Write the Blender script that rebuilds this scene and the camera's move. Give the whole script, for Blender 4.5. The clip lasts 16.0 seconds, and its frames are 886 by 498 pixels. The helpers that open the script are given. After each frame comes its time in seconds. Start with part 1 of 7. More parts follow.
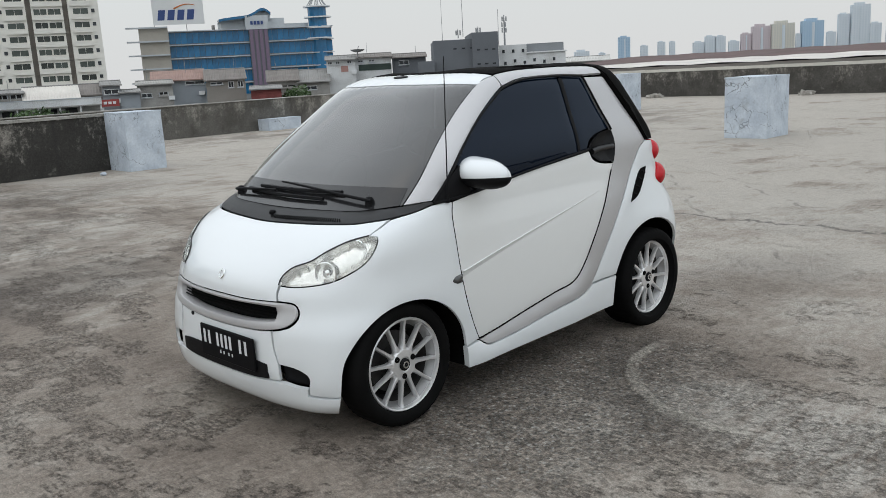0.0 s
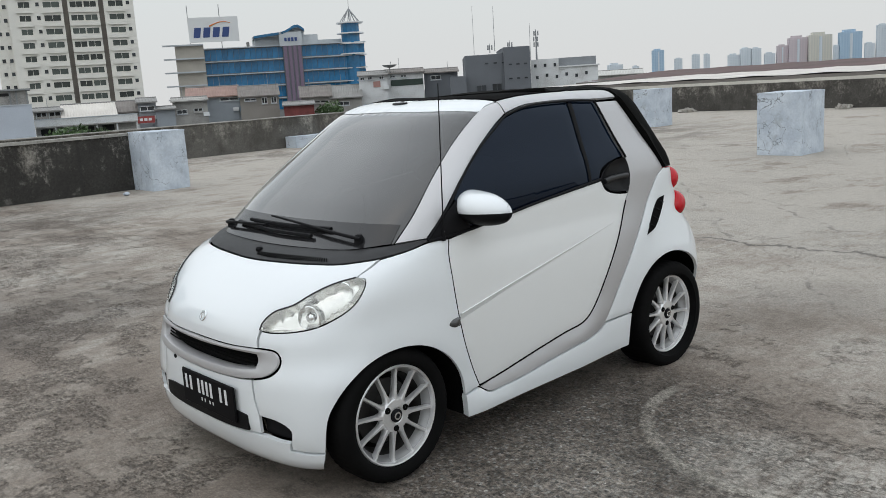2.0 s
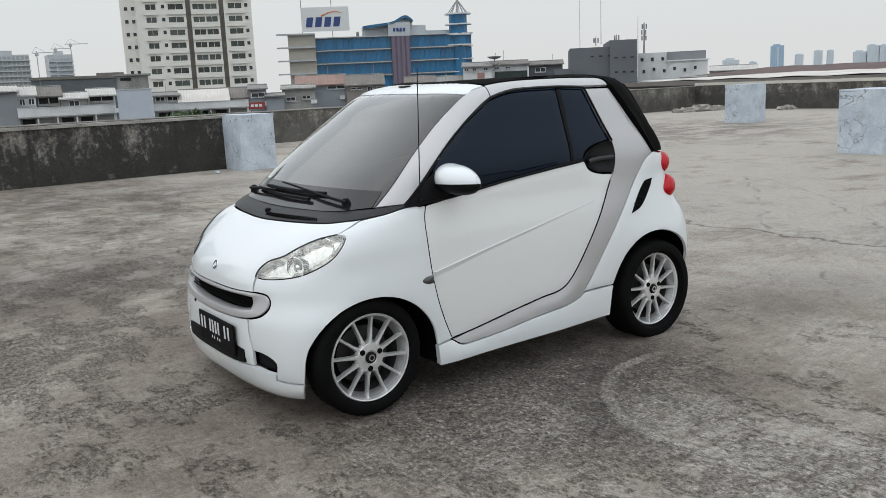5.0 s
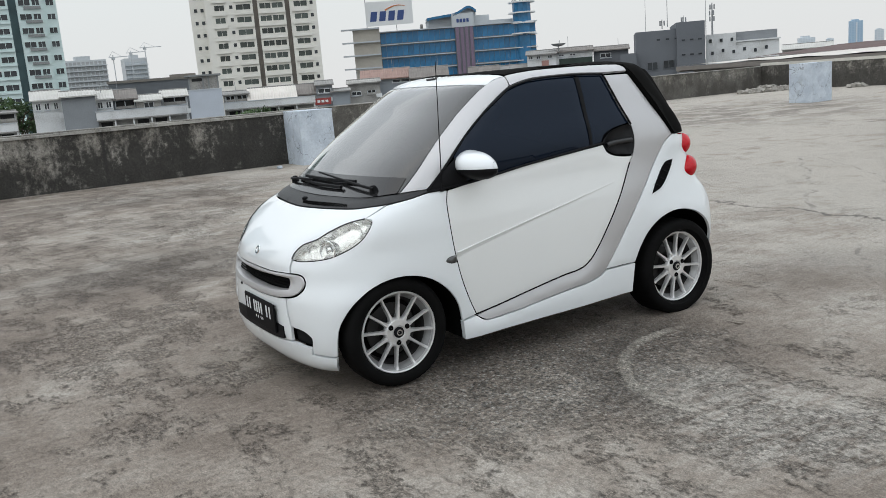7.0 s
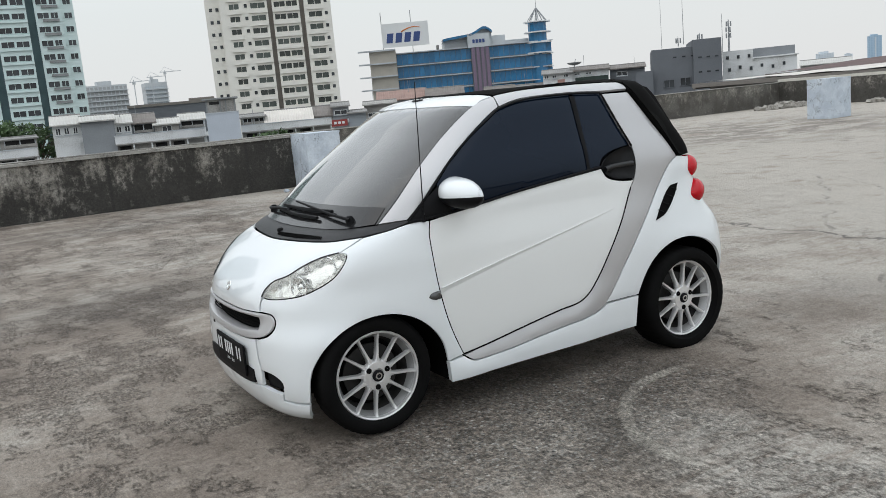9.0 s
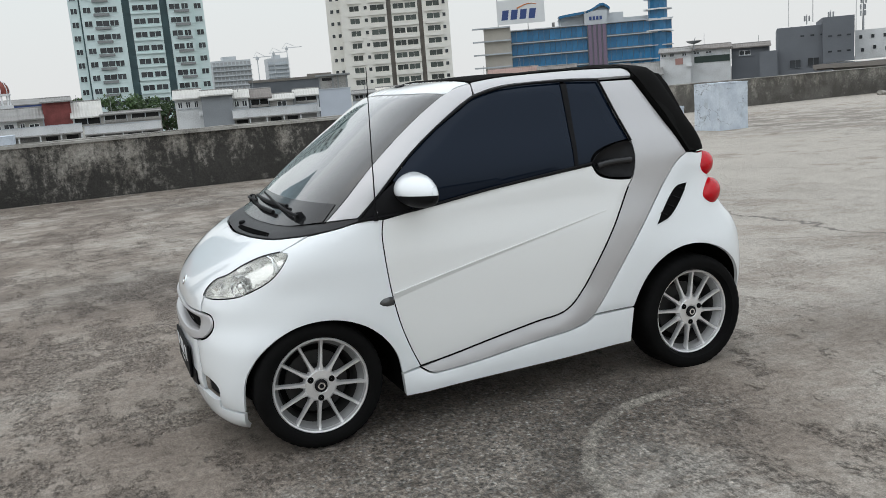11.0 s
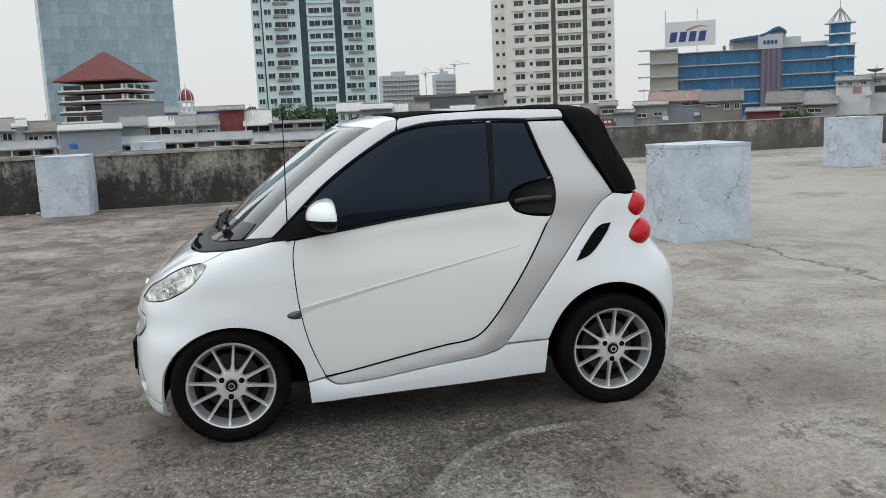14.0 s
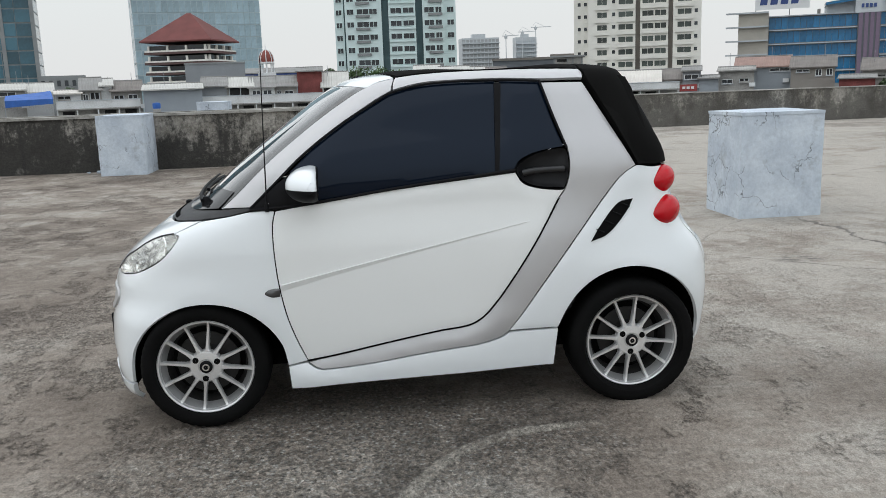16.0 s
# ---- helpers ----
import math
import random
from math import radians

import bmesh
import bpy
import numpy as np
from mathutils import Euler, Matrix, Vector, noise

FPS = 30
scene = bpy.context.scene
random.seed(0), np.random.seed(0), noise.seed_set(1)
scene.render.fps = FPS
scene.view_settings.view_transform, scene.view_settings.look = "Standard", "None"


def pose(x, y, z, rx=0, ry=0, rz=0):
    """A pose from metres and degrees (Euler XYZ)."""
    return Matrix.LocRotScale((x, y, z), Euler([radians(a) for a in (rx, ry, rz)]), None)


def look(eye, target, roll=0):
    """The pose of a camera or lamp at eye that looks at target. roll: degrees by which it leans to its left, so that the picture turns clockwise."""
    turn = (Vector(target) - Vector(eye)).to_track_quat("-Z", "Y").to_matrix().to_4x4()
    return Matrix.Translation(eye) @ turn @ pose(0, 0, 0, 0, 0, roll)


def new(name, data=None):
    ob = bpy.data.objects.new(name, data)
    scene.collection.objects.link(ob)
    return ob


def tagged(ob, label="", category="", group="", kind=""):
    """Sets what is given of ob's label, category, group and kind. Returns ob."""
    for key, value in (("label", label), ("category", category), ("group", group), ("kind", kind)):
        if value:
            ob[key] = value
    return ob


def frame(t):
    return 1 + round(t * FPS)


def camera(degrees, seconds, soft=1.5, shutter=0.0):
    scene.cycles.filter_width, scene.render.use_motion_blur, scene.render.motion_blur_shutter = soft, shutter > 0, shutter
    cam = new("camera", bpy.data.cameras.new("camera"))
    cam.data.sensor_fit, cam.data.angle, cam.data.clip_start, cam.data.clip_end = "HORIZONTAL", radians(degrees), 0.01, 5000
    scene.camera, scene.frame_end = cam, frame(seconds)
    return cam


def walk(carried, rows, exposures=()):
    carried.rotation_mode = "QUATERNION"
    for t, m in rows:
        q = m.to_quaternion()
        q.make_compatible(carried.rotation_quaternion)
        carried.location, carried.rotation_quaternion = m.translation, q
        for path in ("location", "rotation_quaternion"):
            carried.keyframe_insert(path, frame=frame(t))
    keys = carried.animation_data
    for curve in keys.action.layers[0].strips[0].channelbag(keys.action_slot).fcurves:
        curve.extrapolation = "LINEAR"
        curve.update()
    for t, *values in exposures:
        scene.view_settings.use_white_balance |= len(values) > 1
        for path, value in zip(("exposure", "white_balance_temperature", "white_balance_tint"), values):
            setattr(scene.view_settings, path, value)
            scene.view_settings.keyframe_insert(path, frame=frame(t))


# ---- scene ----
cam = camera(54.4, 16.0, soft=.7)
PATH = [
    (0, (3.26, 3.37, 1.507), (1.895, 1.967, 1.099), -3.2),
    (0.5, (3.143, 3.467, 1.549), (1.8, 2.038, 1.159), -3.5),
    (1, (3.073, 3.46, 1.545), (1.747, 2.012, 1.163), -3.7),
    (1.5, (3.009, 3.388, 1.551), (1.692, 1.93, 1.177), -3.7),
    (2, (2.944, 3.271, 1.551), (1.628, 1.812, 1.179), -3.6),
    (2.5, (2.89, 3.164, 1.55), (1.585, 1.7, 1.159), -3.7),
    (3, (2.828, 3.251, 1.553), (1.546, 1.77, 1.151), -3.5),
    (3.5, (2.754, 3.474, 1.546), (1.504, 1.967, 1.139), -3.3),
    (4, (2.783, 3.622, 1.531), (1.561, 2.093, 1.121), -3.2),
    (4.2, (2.83, 3.682, 1.505), (1.624, 2.138, 1.104), -2.9),
    (6.5, (2.794, 4.373, 1.48), (1.779, 2.694, 1.094), -4.2),
    (7, (2.793, 4.348, 1.482), (1.797, 2.658, 1.093), -4.6),
    (7.5, (2.773, 4.355, 1.48), (1.789, 2.657, 1.095), -4.6),
    (8, (2.723, 4.381, 1.483), (1.745, 2.677, 1.109), -4.7),
    (8.5, (2.6, 4.267, 1.479), (1.622, 2.56, 1.12), -4.7),
    (9, (2.471, 4.137, 1.472), (1.504, 2.419, 1.131), -5.3),
    (9.2, (2.455, 4.123, 1.46), (1.495, 2.4, 1.127), -5.6),
    (11.3, (1.543, 4.11, 1.455), (0.85, 2.269, 1.089), -4.1),
    (11.5, (1.444, 4.15, 1.441), (0.774, 2.299, 1.085), -3.7),
    (12, (1.224, 4.272, 1.439), (0.627, 2.395, 1.093), -2.6),
    (12.5, (1.158, 4.439, 1.434), (0.622, 2.54, 1.105), -2.5),
    (13, (1.098, 4.602, 1.457), (0.614, 2.688, 1.139), -2.7),
    (13.5, (0.927, 4.659, 1.462), (0.489, 2.732, 1.154), -2.7),
    (14, (0.715, 4.698, 1.471), (0.321, 2.761, 1.165), -2.6),
    (14.5, (0.618, 4.622, 1.476), (0.262, 2.681, 1.152), -1.5),
    (15, (0.563, 4.425, 1.453), (0.236, 2.484, 1.099), -1.0),
    (15.5, (0.493, 4.396, 1.455), (0.212, 2.451, 1.079), -1.3),
    (16, (0.296, 4.341, 1.439), (0.08, 2.389, 1.059), -2.0),
]
walk(cam, [(t, look(eye, target, roll)) for t, eye, target, roll in PATH],
     [(0, -.13, 6380, 10), (4.2, -.12, 6380, 10), (6.5, .01, 6380, 10), (11.3, .02, 6380, 10), (14, -.02, 6380, 10), (16, .03, 6380, 10)])


# ---- light ----
world = bpy.data.worlds.new("hazy_sky")
scene.world = world
world.use_nodes = True
wn, wl = world.node_tree.nodes, world.node_tree.links
wn.clear()
w_out, w_bg = wn.new("ShaderNodeOutputWorld"), wn.new("ShaderNodeBackground")
sky = wn.new("ShaderNodeTexSky")
sky.sky_type, sky.sun_disc = "NISHITA", False
sky.sun_elevation, sky.sun_rotation = radians(68), radians(108)
sky.air_density, sky.dust_density = 1.5, 6.0
w_co, w_sep = wn.new("ShaderNodeTexCoord"), wn.new("ShaderNodeSeparateXYZ")
w_ramp = wn.new("ShaderNodeValToRGB")
w_ramp.color_ramp.elements[0].position, w_ramp.color_ramp.elements[0].color = 0.0, (.78, .78, .765, 1)
w_ramp.color_ramp.elements[1].position, w_ramp.color_ramp.elements[1].color = 0.9, (1.16, 1.24, 1.31, 1)
w_mid = w_ramp.color_ramp.elements.new(0.12)
w_mid.color = (.775, .808, .80, 1)
w_mid2 = w_ramp.color_ramp.elements.new(0.3)
w_mid2.color = (.93, .98, 1.0, 1)
w_scale = wn.new("ShaderNodeVectorMath")
w_scale.operation = "SCALE"
w_scale.inputs["Scale"].default_value = 0.06
w_mix = wn.new("ShaderNodeMix")
w_mix.data_type = "RGBA"
w_mix.inputs["Factor"].default_value = 0.88
wl.new(w_co.outputs["Generated"], w_sep.inputs[0])
wl.new(w_sep.outputs["Z"], w_ramp.inputs["Fac"])
wl.new(sky.outputs[0], w_scale.inputs[0])
wl.new(w_scale.outputs[0], w_mix.inputs["A"])
wl.new(w_ramp.outputs["Color"], w_mix.inputs["B"])
wl.new(w_mix.outputs["Result"], w_bg.inputs["Color"])
w_bg.inputs["Strength"].default_value = 1.1
wl.new(w_bg.outputs[0], w_out.inputs[0])

sun_data = bpy.data.lights.new("sun", "SUN")
sun_data.energy, sun_data.angle, sun_data.color = 0.5, radians(120), (1, .96, .9)
sun = new("sun", sun_data)
sun.matrix_world = look((9, -3, 24), (0, 0, 0))


# ---- materials ----
def nodes_of(name):
    m = bpy.data.materials.new(name)
    m.use_nodes = True
    return m, m.node_tree.nodes, m.node_tree.links, m.node_tree.nodes["Principled BSDF"]


def mat(name, base, rough=.5, metal=0.0, var=.12, scale=3.0, fine=60.0, bump=0.0, coat=0.0, spec=.5, per_piece=0.0, dirt=None):
    """A painted or plain surface: its colour wanders at two sizes, with a fine relief."""
    m, n, l, p = nodes_of(name)
    co = n.new("ShaderNodeTexCoord")
    big, small = n.new("ShaderNodeTexNoise"), n.new("ShaderNodeTexNoise")
    big.inputs["Scale"].default_value, big.inputs["Detail"].default_value = scale, 5
    small.inputs["Scale"].default_value, small.inputs["Detail"].default_value = fine, 3
    l.new(co.outputs["Object"], big.inputs["Vector"])
    l.new(co.outputs["Object"], small.inputs["Vector"])
    add = n.new("ShaderNodeMath")
    add.operation = "MULTIPLY_ADD"
    add.inputs[1].default_value = .65
    l.new(big.outputs["Fac"], add.inputs[0])
    sm = n.new("ShaderNodeMath")
    sm.operation = "MULTIPLY"
    sm.inputs[1].default_value = .35
    l.new(small.outputs["Fac"], sm.inputs[0])
    l.new(sm.outputs[0], add.inputs[2])
    fac = add.outputs[0]
    if per_piece:
        info = n.new("ShaderNodeObjectInfo")
        pm = n.new("ShaderNodeMath")
        pm.operation = "MULTIPLY_ADD"
        pm.inputs[1].default_value, pm.inputs[2].default_value = per_piece, -per_piece / 2
        l.new(info.outputs["Random"], pm.inputs[0])
        pa = n.new("ShaderNodeMath")
        l.new(pm.outputs[0], pa.inputs[0])
        l.new(fac, pa.inputs[1])
        fac = pa.outputs[0]
    ramp = n.new("ShaderNodeValToRGB")
    lo = dirt or tuple(c * (1 - var) for c in base)
    hi = tuple(min(1, c * (1 + var)) for c in base)
    e = ramp.color_ramp.elements
    e[0].position, e[0].color = .3, (*lo, 1)
    e[1].position, e[1].color = .7, (*hi, 1)
    if dirt:
        k = e.new(.5)
        k.color = (*base, 1)
    l.new(fac, ramp.inputs["Fac"])
    l.new(ramp.outputs["Color"], p.inputs["Base Color"])
    p.inputs["Roughness"].default_value, p.inputs["Metallic"].default_value = rough, metal
    p.inputs["Specular IOR Level"].default_value = spec
    if coat:
        p.inputs["Coat Weight"].default_value, p.inputs["Coat Roughness"].default_value = coat, .04
    if bump:
        b = n.new("ShaderNodeBump")
        b.inputs["Strength"].default_value, b.inputs["Distance"].default_value = .6, bump
        l.new(small.outputs["Fac"], b.inputs["Height"])
        l.new(b.outputs[0], p.inputs["Normal"])
    return m


def glass(name, tint, clear, rough=.02, ior=1.5, seen=(.5, .52, .52), sheen=(1, 1, 1), faces=1.0):
    """Tinted glass: a film of tint and dust, a share of what lies behind it, and a mirror gloss that grows at a slant."""
    m, n, l, p = nodes_of(name)
    n.remove(p)
    film, tr, mix, top = n.new("ShaderNodeBsdfDiffuse"), n.new("ShaderNodeBsdfTransparent"), n.new("ShaderNodeMixShader"), n.new("ShaderNodeMixShader")
    gloss, fr = n.new("ShaderNodeBsdfGlossy"), n.new("ShaderNodeFresnel")
    film.inputs["Color"].default_value = (*tint, 1)
    tr.inputs["Color"].default_value = (*seen, 1)
    gloss.inputs["Roughness"].default_value, gloss.inputs["Color"].default_value = rough, (*sheen, 1)
    fr.inputs["IOR"].default_value = ior
    mix.inputs["Fac"].default_value = clear
    l.new(film.outputs[0], mix.inputs[1])
    l.new(tr.outputs[0], mix.inputs[2])
    # both faces of the pane mirror
    l.new(math_node(n, l, "MULTIPLY", fr.outputs[0], faces, clamp=True), top.inputs["Fac"])
    l.new(mix.outputs[0], top.inputs[1])
    l.new(gloss.outputs[0], top.inputs[2])
    l.new(top.outputs[0], n["Material Output"].inputs["Surface"])
    return m


def math_node(n, l, op, a, b=None, c=None, clamp=False):
    k = n.new("ShaderNodeMath")
    k.operation, k.use_clamp = op, clamp
    for i, v in enumerate((a, b, c)):
        if v is None:
            continue
        if isinstance(v, (int, float)):
            k.inputs[i].default_value = v
        else:
            l.new(v, k.inputs[i])
    return k.outputs[0]


def noise_node(n, l, vec, scale, detail=5, rough=.55, stretch=None, shift=(0, 0, 0)):
    k = n.new("ShaderNodeTexNoise")
    k.inputs["Scale"].default_value, k.inputs["Detail"].default_value, k.inputs["Roughness"].default_value = scale, detail, rough
    mp = n.new("ShaderNodeMapping")
    mp.inputs["Location"].default_value = shift
    if stretch:
        mp.inputs["Scale"].default_value = stretch
    l.new(vec, mp.inputs["Vector"])
    l.new(mp.outputs[0], k.inputs["Vector"])
    return k.outputs["Fac"]


def mix_colour(n, l, fac, a, b, blend="MIX"):
    k = n.new("ShaderNodeMix")
    k.data_type, k.blend_type = "RGBA", blend
    for s, v in (("Factor", fac), ("A", a), ("B", b)):
        if isinstance(v, (int, float)):
            k.inputs[s].default_value = v
        elif isinstance(v, tuple):
            k.inputs[s].default_value = (*v, 1)
        else:
            l.new(v, k.inputs[s])
    return k.outputs["Result"]


def step_up(n, l, v, lo, hi):
    k = n.new("ShaderNodeMapRange")
    k.interpolation_type = "SMOOTHSTEP"
    k.inputs["From Min"].default_value, k.inputs["From Max"].default_value = lo, hi
    l.new(v, k.inputs["Value"])
    return k.outputs["Result"]


def ramp_node(n, l, fac, stops):
    r = n.new("ShaderNodeValToRGB")
    e = r.color_ramp.elements
    e[0].position, e[0].color = stops[0][0], (*stops[0][1], 1)
    e[1].position, e[1].color = stops[-1][0], (*stops[-1][1], 1)
    for at, c in stops[1:-1]:
        e.new(at).color = (*c, 1)
    l.new(fac, r.inputs["Fac"])
    return r.outputs["Color"]


def deck_material():
    """Old screeded concrete: smooth brown-grey stretches, pitted broken ones, bared gravel by the car, one raised pale curved joint with a chalky spill."""
    m, n, l, p = nodes_of("deck_concrete")
    co = n.new("ShaderNodeTexCoord").outputs["Object"]
    sep = n.new("ShaderNodeSeparateXYZ")
    l.new(co, sep.inputs[0])
    X, Y = sep.outputs["X"], sep.outputs["Y"]

    def M(op, a, b=None, c=None):
        return math_node(n, l, op, a, b, c)

    def less(v):
        return M("SUBTRACT", 1.0, v)

    def around(cx, cy, sx, sy, r0, r1):
        """1 near a place, fading to 0, with a ragged edge."""
        ax, ay = M("MULTIPLY", M("SUBTRACT", X, cx), sx), M("MULTIPLY", M("SUBTRACT", Y, cy), sy)
        r = M("SQRT", M("ADD", M("MULTIPLY", ax, ax), M("MULTIPLY", ay, ay)))
        return less(step_up(n, l, M("ADD", r, M("MULTIPLY_ADD", ragged, .8, -.4)), r0, r1))
    ragged = noise_node(n, l, co, 2.1, 7, .68, None, (21, 3, 0))
    large = noise_node(n, l, co, .22, 4, .55, None, (3.1, 7.7, 0))
    mid = noise_node(n, l, co, .9, 9, .66, (1.25, .9, 1), (11.3, 2.2, 0))
    patchy = noise_node(n, l, co, 2.7, 8, .7, (1.2, .9, 1), (0, 31, 0))
    worn = step_up(n, l, M("ADD", M("MULTIPLY", X, -1.0), M("MULTIPLY_ADD", large, 2.0, -1.0)), .6, 2.6)
    calm = M("MULTIPLY_ADD", worn, -.72, 1.0)
    region = noise_node(n, l, co, .6, 4, .6, (1.2, .85, 1), (5.5, 40.2, 0))
    layer = noise_node(n, l, co, 2.6, 11, .74, (1.5, .8, 1), (2.5, 12.2, 0))
    broken = step_up(n, l, M("ADD", layer, M("MULTIPLY_ADD", region, .5, -.25)), .51, .555)
    broken = M("MULTIPLY", broken, calm)
    skin_edge = M("MULTIPLY", M("MULTIPLY", calm, step_up(n, l, M("ADD", layer, M("MULTIPLY_ADD", region, .5, -.25)), .50, .52)), less(step_up(n, l, M("ADD", layer, M("MULTIPLY_ADD", region, .5, -.25)), .525, .56)))
    grain = noise_node(n, l, co, 42, 6, .78, (1.5, .85, 1))
    scratch = noise_node(n, l, co, 9, 7, .75, (.55, 1.9, 1), (1, 6, 0))
    pits_n = noise_node(n, l, co, 24, 6, .8, (1.3, .9, 1), (2, 2, 7))
    chips_n = noise_node(n, l, co, 44, 4, .75, (1.3, .9, 1), (8, 1, 3))
    grit = noise_node(n, l, co, 150, 2, .6)
    wob_fine = n.new("ShaderNodeTexNoise")
    wob_fine.inputs["Scale"].default_value, wob_fine.inputs["Detail"].default_value = 14, 4
    l.new(co, wob_fine.inputs["Vector"])
    # tone
    tone = M("ADD", M("MULTIPLY_ADD", mid, .52, .068), M("MULTIPLY_ADD", patchy, .24, .052))
    tone = M("ADD", tone, M("MULTIPLY_ADD", large, .16, -.08))
    tone = M("ADD", tone, M("MULTIPLY_ADD", scratch, .24, -.10))
    tone = M("ADD", tone, M("MULTIPLY_ADD", worn, .095, .050))
    back = step_up(n, l, M("MULTIPLY", X, -1.0), 2.5, 7.0)
    stains = step_up(n, l, noise_node(n, l, co, .55, 8, .66, (.8, 1.5, 1), (13, 4, 0)), .51, .58)
    tone = M("ADD", tone, M("MULTIPLY", back, M("MULTIPLY_ADD", stains, -.09, .09)))
    tone = M("ADD", tone, M("MULTIPLY", M("MULTIPLY", step_up(n, l, X, -1.5, 2.0), step_up(n, l, Y, .6, 2.2)), .042))
    # old patches of screed with torn edges, away from the car
    away = M("MAXIMUM", less(step_up(n, l, Y, -3.5, -1.0)), step_up(n, l, M("MULTIPLY", X, -1.0), 2.0, 4.0))
    torn = noise_node(n, l, co, 1.0, 11, .72, (.9, 1.3, 1), (31, 17, 0))
    tone = M("ADD", tone, M("MULTIPLY", away, M("ADD", M("MULTIPLY_ADD", step_up(n, l, torn, .50, .53), .085, -.052), M("MULTIPLY", step_up(n, l, torn, .40, .435), .03))))
    tone = M("SUBTRACT", tone, M("MULTIPLY", broken, .03))
    tone = M("SUBTRACT", tone, M("MULTIPLY", M("MULTIPLY", step_up(n, l, X, -.5, 2.5), less(step_up(n, l, Y, -2.5, .2))), .042))
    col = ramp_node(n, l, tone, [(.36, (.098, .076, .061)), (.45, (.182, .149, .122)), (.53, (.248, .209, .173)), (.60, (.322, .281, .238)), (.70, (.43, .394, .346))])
    # pits and chips where the screed is broken
    bare = around(.25, 1.05, .72, 1.05, .35, .95)
    rough_at = M("MAXIMUM", broken, bare)
    pits = M("MULTIPLY", step_up(n, l, pits_n, .51, .60), M("MULTIPLY_ADD", rough_at, .82, .18))
    chips = M("MULTIPLY", step_up(n, l, chips_n, .55, .64), M("MULTIPLY_ADD", rough_at, .8, .2))
    col = mix_colour(n, l, M("MULTIPLY", bare, .08), col, (.14, .122, .103))
    col = mix_colour(n, l, M("MULTIPLY", pits, .36), col, (.07, .062, .053))
    col = mix_colour(n, l, M("MULTIPLY", chips, .27), col, (.36, .335, .295))
    col = mix_colour(n, l, M("MULTIPLY", skin_edge, .2), col, (.07, .062, .053))
    # bared gravel
    stone = n.new("ShaderNodeTexVoronoi")
    stone.inputs["Scale"].default_value = 52
    l.new(co, stone.inputs["Vector"])
    gravel = M("MULTIPLY", step_up(n, l, stone.outputs["Distance"], .62, .15), bare)
    bright = M("MULTIPLY_ADD", M("POWER", stone.outputs["Color"], 2.2), .62, .05)
    pc = n.new("ShaderNodeCombineColor")
    for key, k in (("Red", 1.03), ("Green", 1.0), ("Blue", .93)):
        l.new(M("MULTIPLY", bright, k), pc.inputs[key])
    col = mix_colour(n, l, M("MULTIPLY", gravel, .85), col, pc.outputs[0])
    # the raised curved joint and the spill
    cx, cy, R = -.60, 1.75, .765
    dx, dy = M("SUBTRACT", X, cx), M("SUBTRACT", Y, cy)
    rad = M("ADD", M("SQRT", M("ADD", M("MULTIPLY", dx, dx), M("MULTIPLY", dy, dy))), M("ADD", M("MULTIPLY_ADD", ragged, .10, -.05), M("MULTIPLY_ADD", chips_n, .05, -.025)))
    arc = M("MULTIPLY", step_up(n, l, M("MULTIPLY_ADD", dy, -.85, dx), .40, .75), less(step_up(n, l, M("ADD", dy, M("MULTIPLY", dx, .1)), .10, .42)))
    ring = M("MULTIPLY", M("MULTIPLY", less(step_up(n, l, M("ABSOLUTE", M("SUBTRACT", rad, R)), .024, .042)), arc), M("MULTIPLY_ADD", step_up(n, l, patchy, .36, .54), .75, .25))
    col = mix_colour(n, l, M("MULTIPLY", less(step_up(n, l, rad, .45, R)), .07), col, (.15, .137, .12))
    outer = M("MULTIPLY", M("MULTIPLY", step_up(n, l, rad, R + .02, R + .045), less(step_up(n, l, rad, R + .07, R + .30))), arc)
    col = mix_colour(n, l, M("MULTIPLY", outer, .32), col, (.08, .072, .062))
    col = mix_colour(n, l, M("MULTIPLY", ring, .85), col, (.43, .395, .34))
    streak = M("MULTIPLY", step_up(n, l, scratch, .36, .56), M("MULTIPLY_ADD", step_up(n, l, grain, .36, .56), .45, .55))
    spill = M("MULTIPLY", M("MAXIMUM", around(.0, 2.25, 1.5, 1.35, .3, .95), M("MULTIPLY", around(-.12, 1.75, 1.9, 1.3, .1, .75), .75)), streak)
    col = mix_colour(n, l, M("MULTIPLY", spill, .66), col, (.50, .475, .43))
    scab = M("MULTIPLY", around(-3.15, -1.85, 3.0, 5.0, .25, .8), M("MULTIPLY", step_up(n, l, scratch, .44, .56), .75))
    col = mix_colour(n, l, scab, col, (.06, .053, .046))
    wet = M("MULTIPLY", around(-.5, -9.8, .28, .5, .3, 1.1), M("MULTIPLY", step_up(n, l, scratch, .40, .58), .6))
    col = mix_colour(n, l, wet, col, (.085, .075, .065))
    foot = M("MULTIPLY", M("MAXIMUM", around(-15.2, -11.5, .16, .17, .3, 1.1), around(-9.5, -17.0, .12, .5, .3, 1.1)), M("MULTIPLY", step_up(n, l, torn, .44, .56), .62))
    col = mix_colour(n, l, foot, col, (.10, .078, .062))
    damp = M("MULTIPLY", around(1.0, -3.6, .5, .8, .3, 1.1), .4)
    col = mix_colour(n, l, damp, col, (.085, .075, .066))
    pale = M("MULTIPLY", M("MAXIMUM", around(.25, -6.2, .45, .42, .3, 1.0), around(-4.9, -.4, .75, .33, .3, 1.1)), M("MULTIPLY", step_up(n, l, scratch, .40, .56), .38))
    col = mix_colour(n, l, pale, col, (.40, .375, .335))
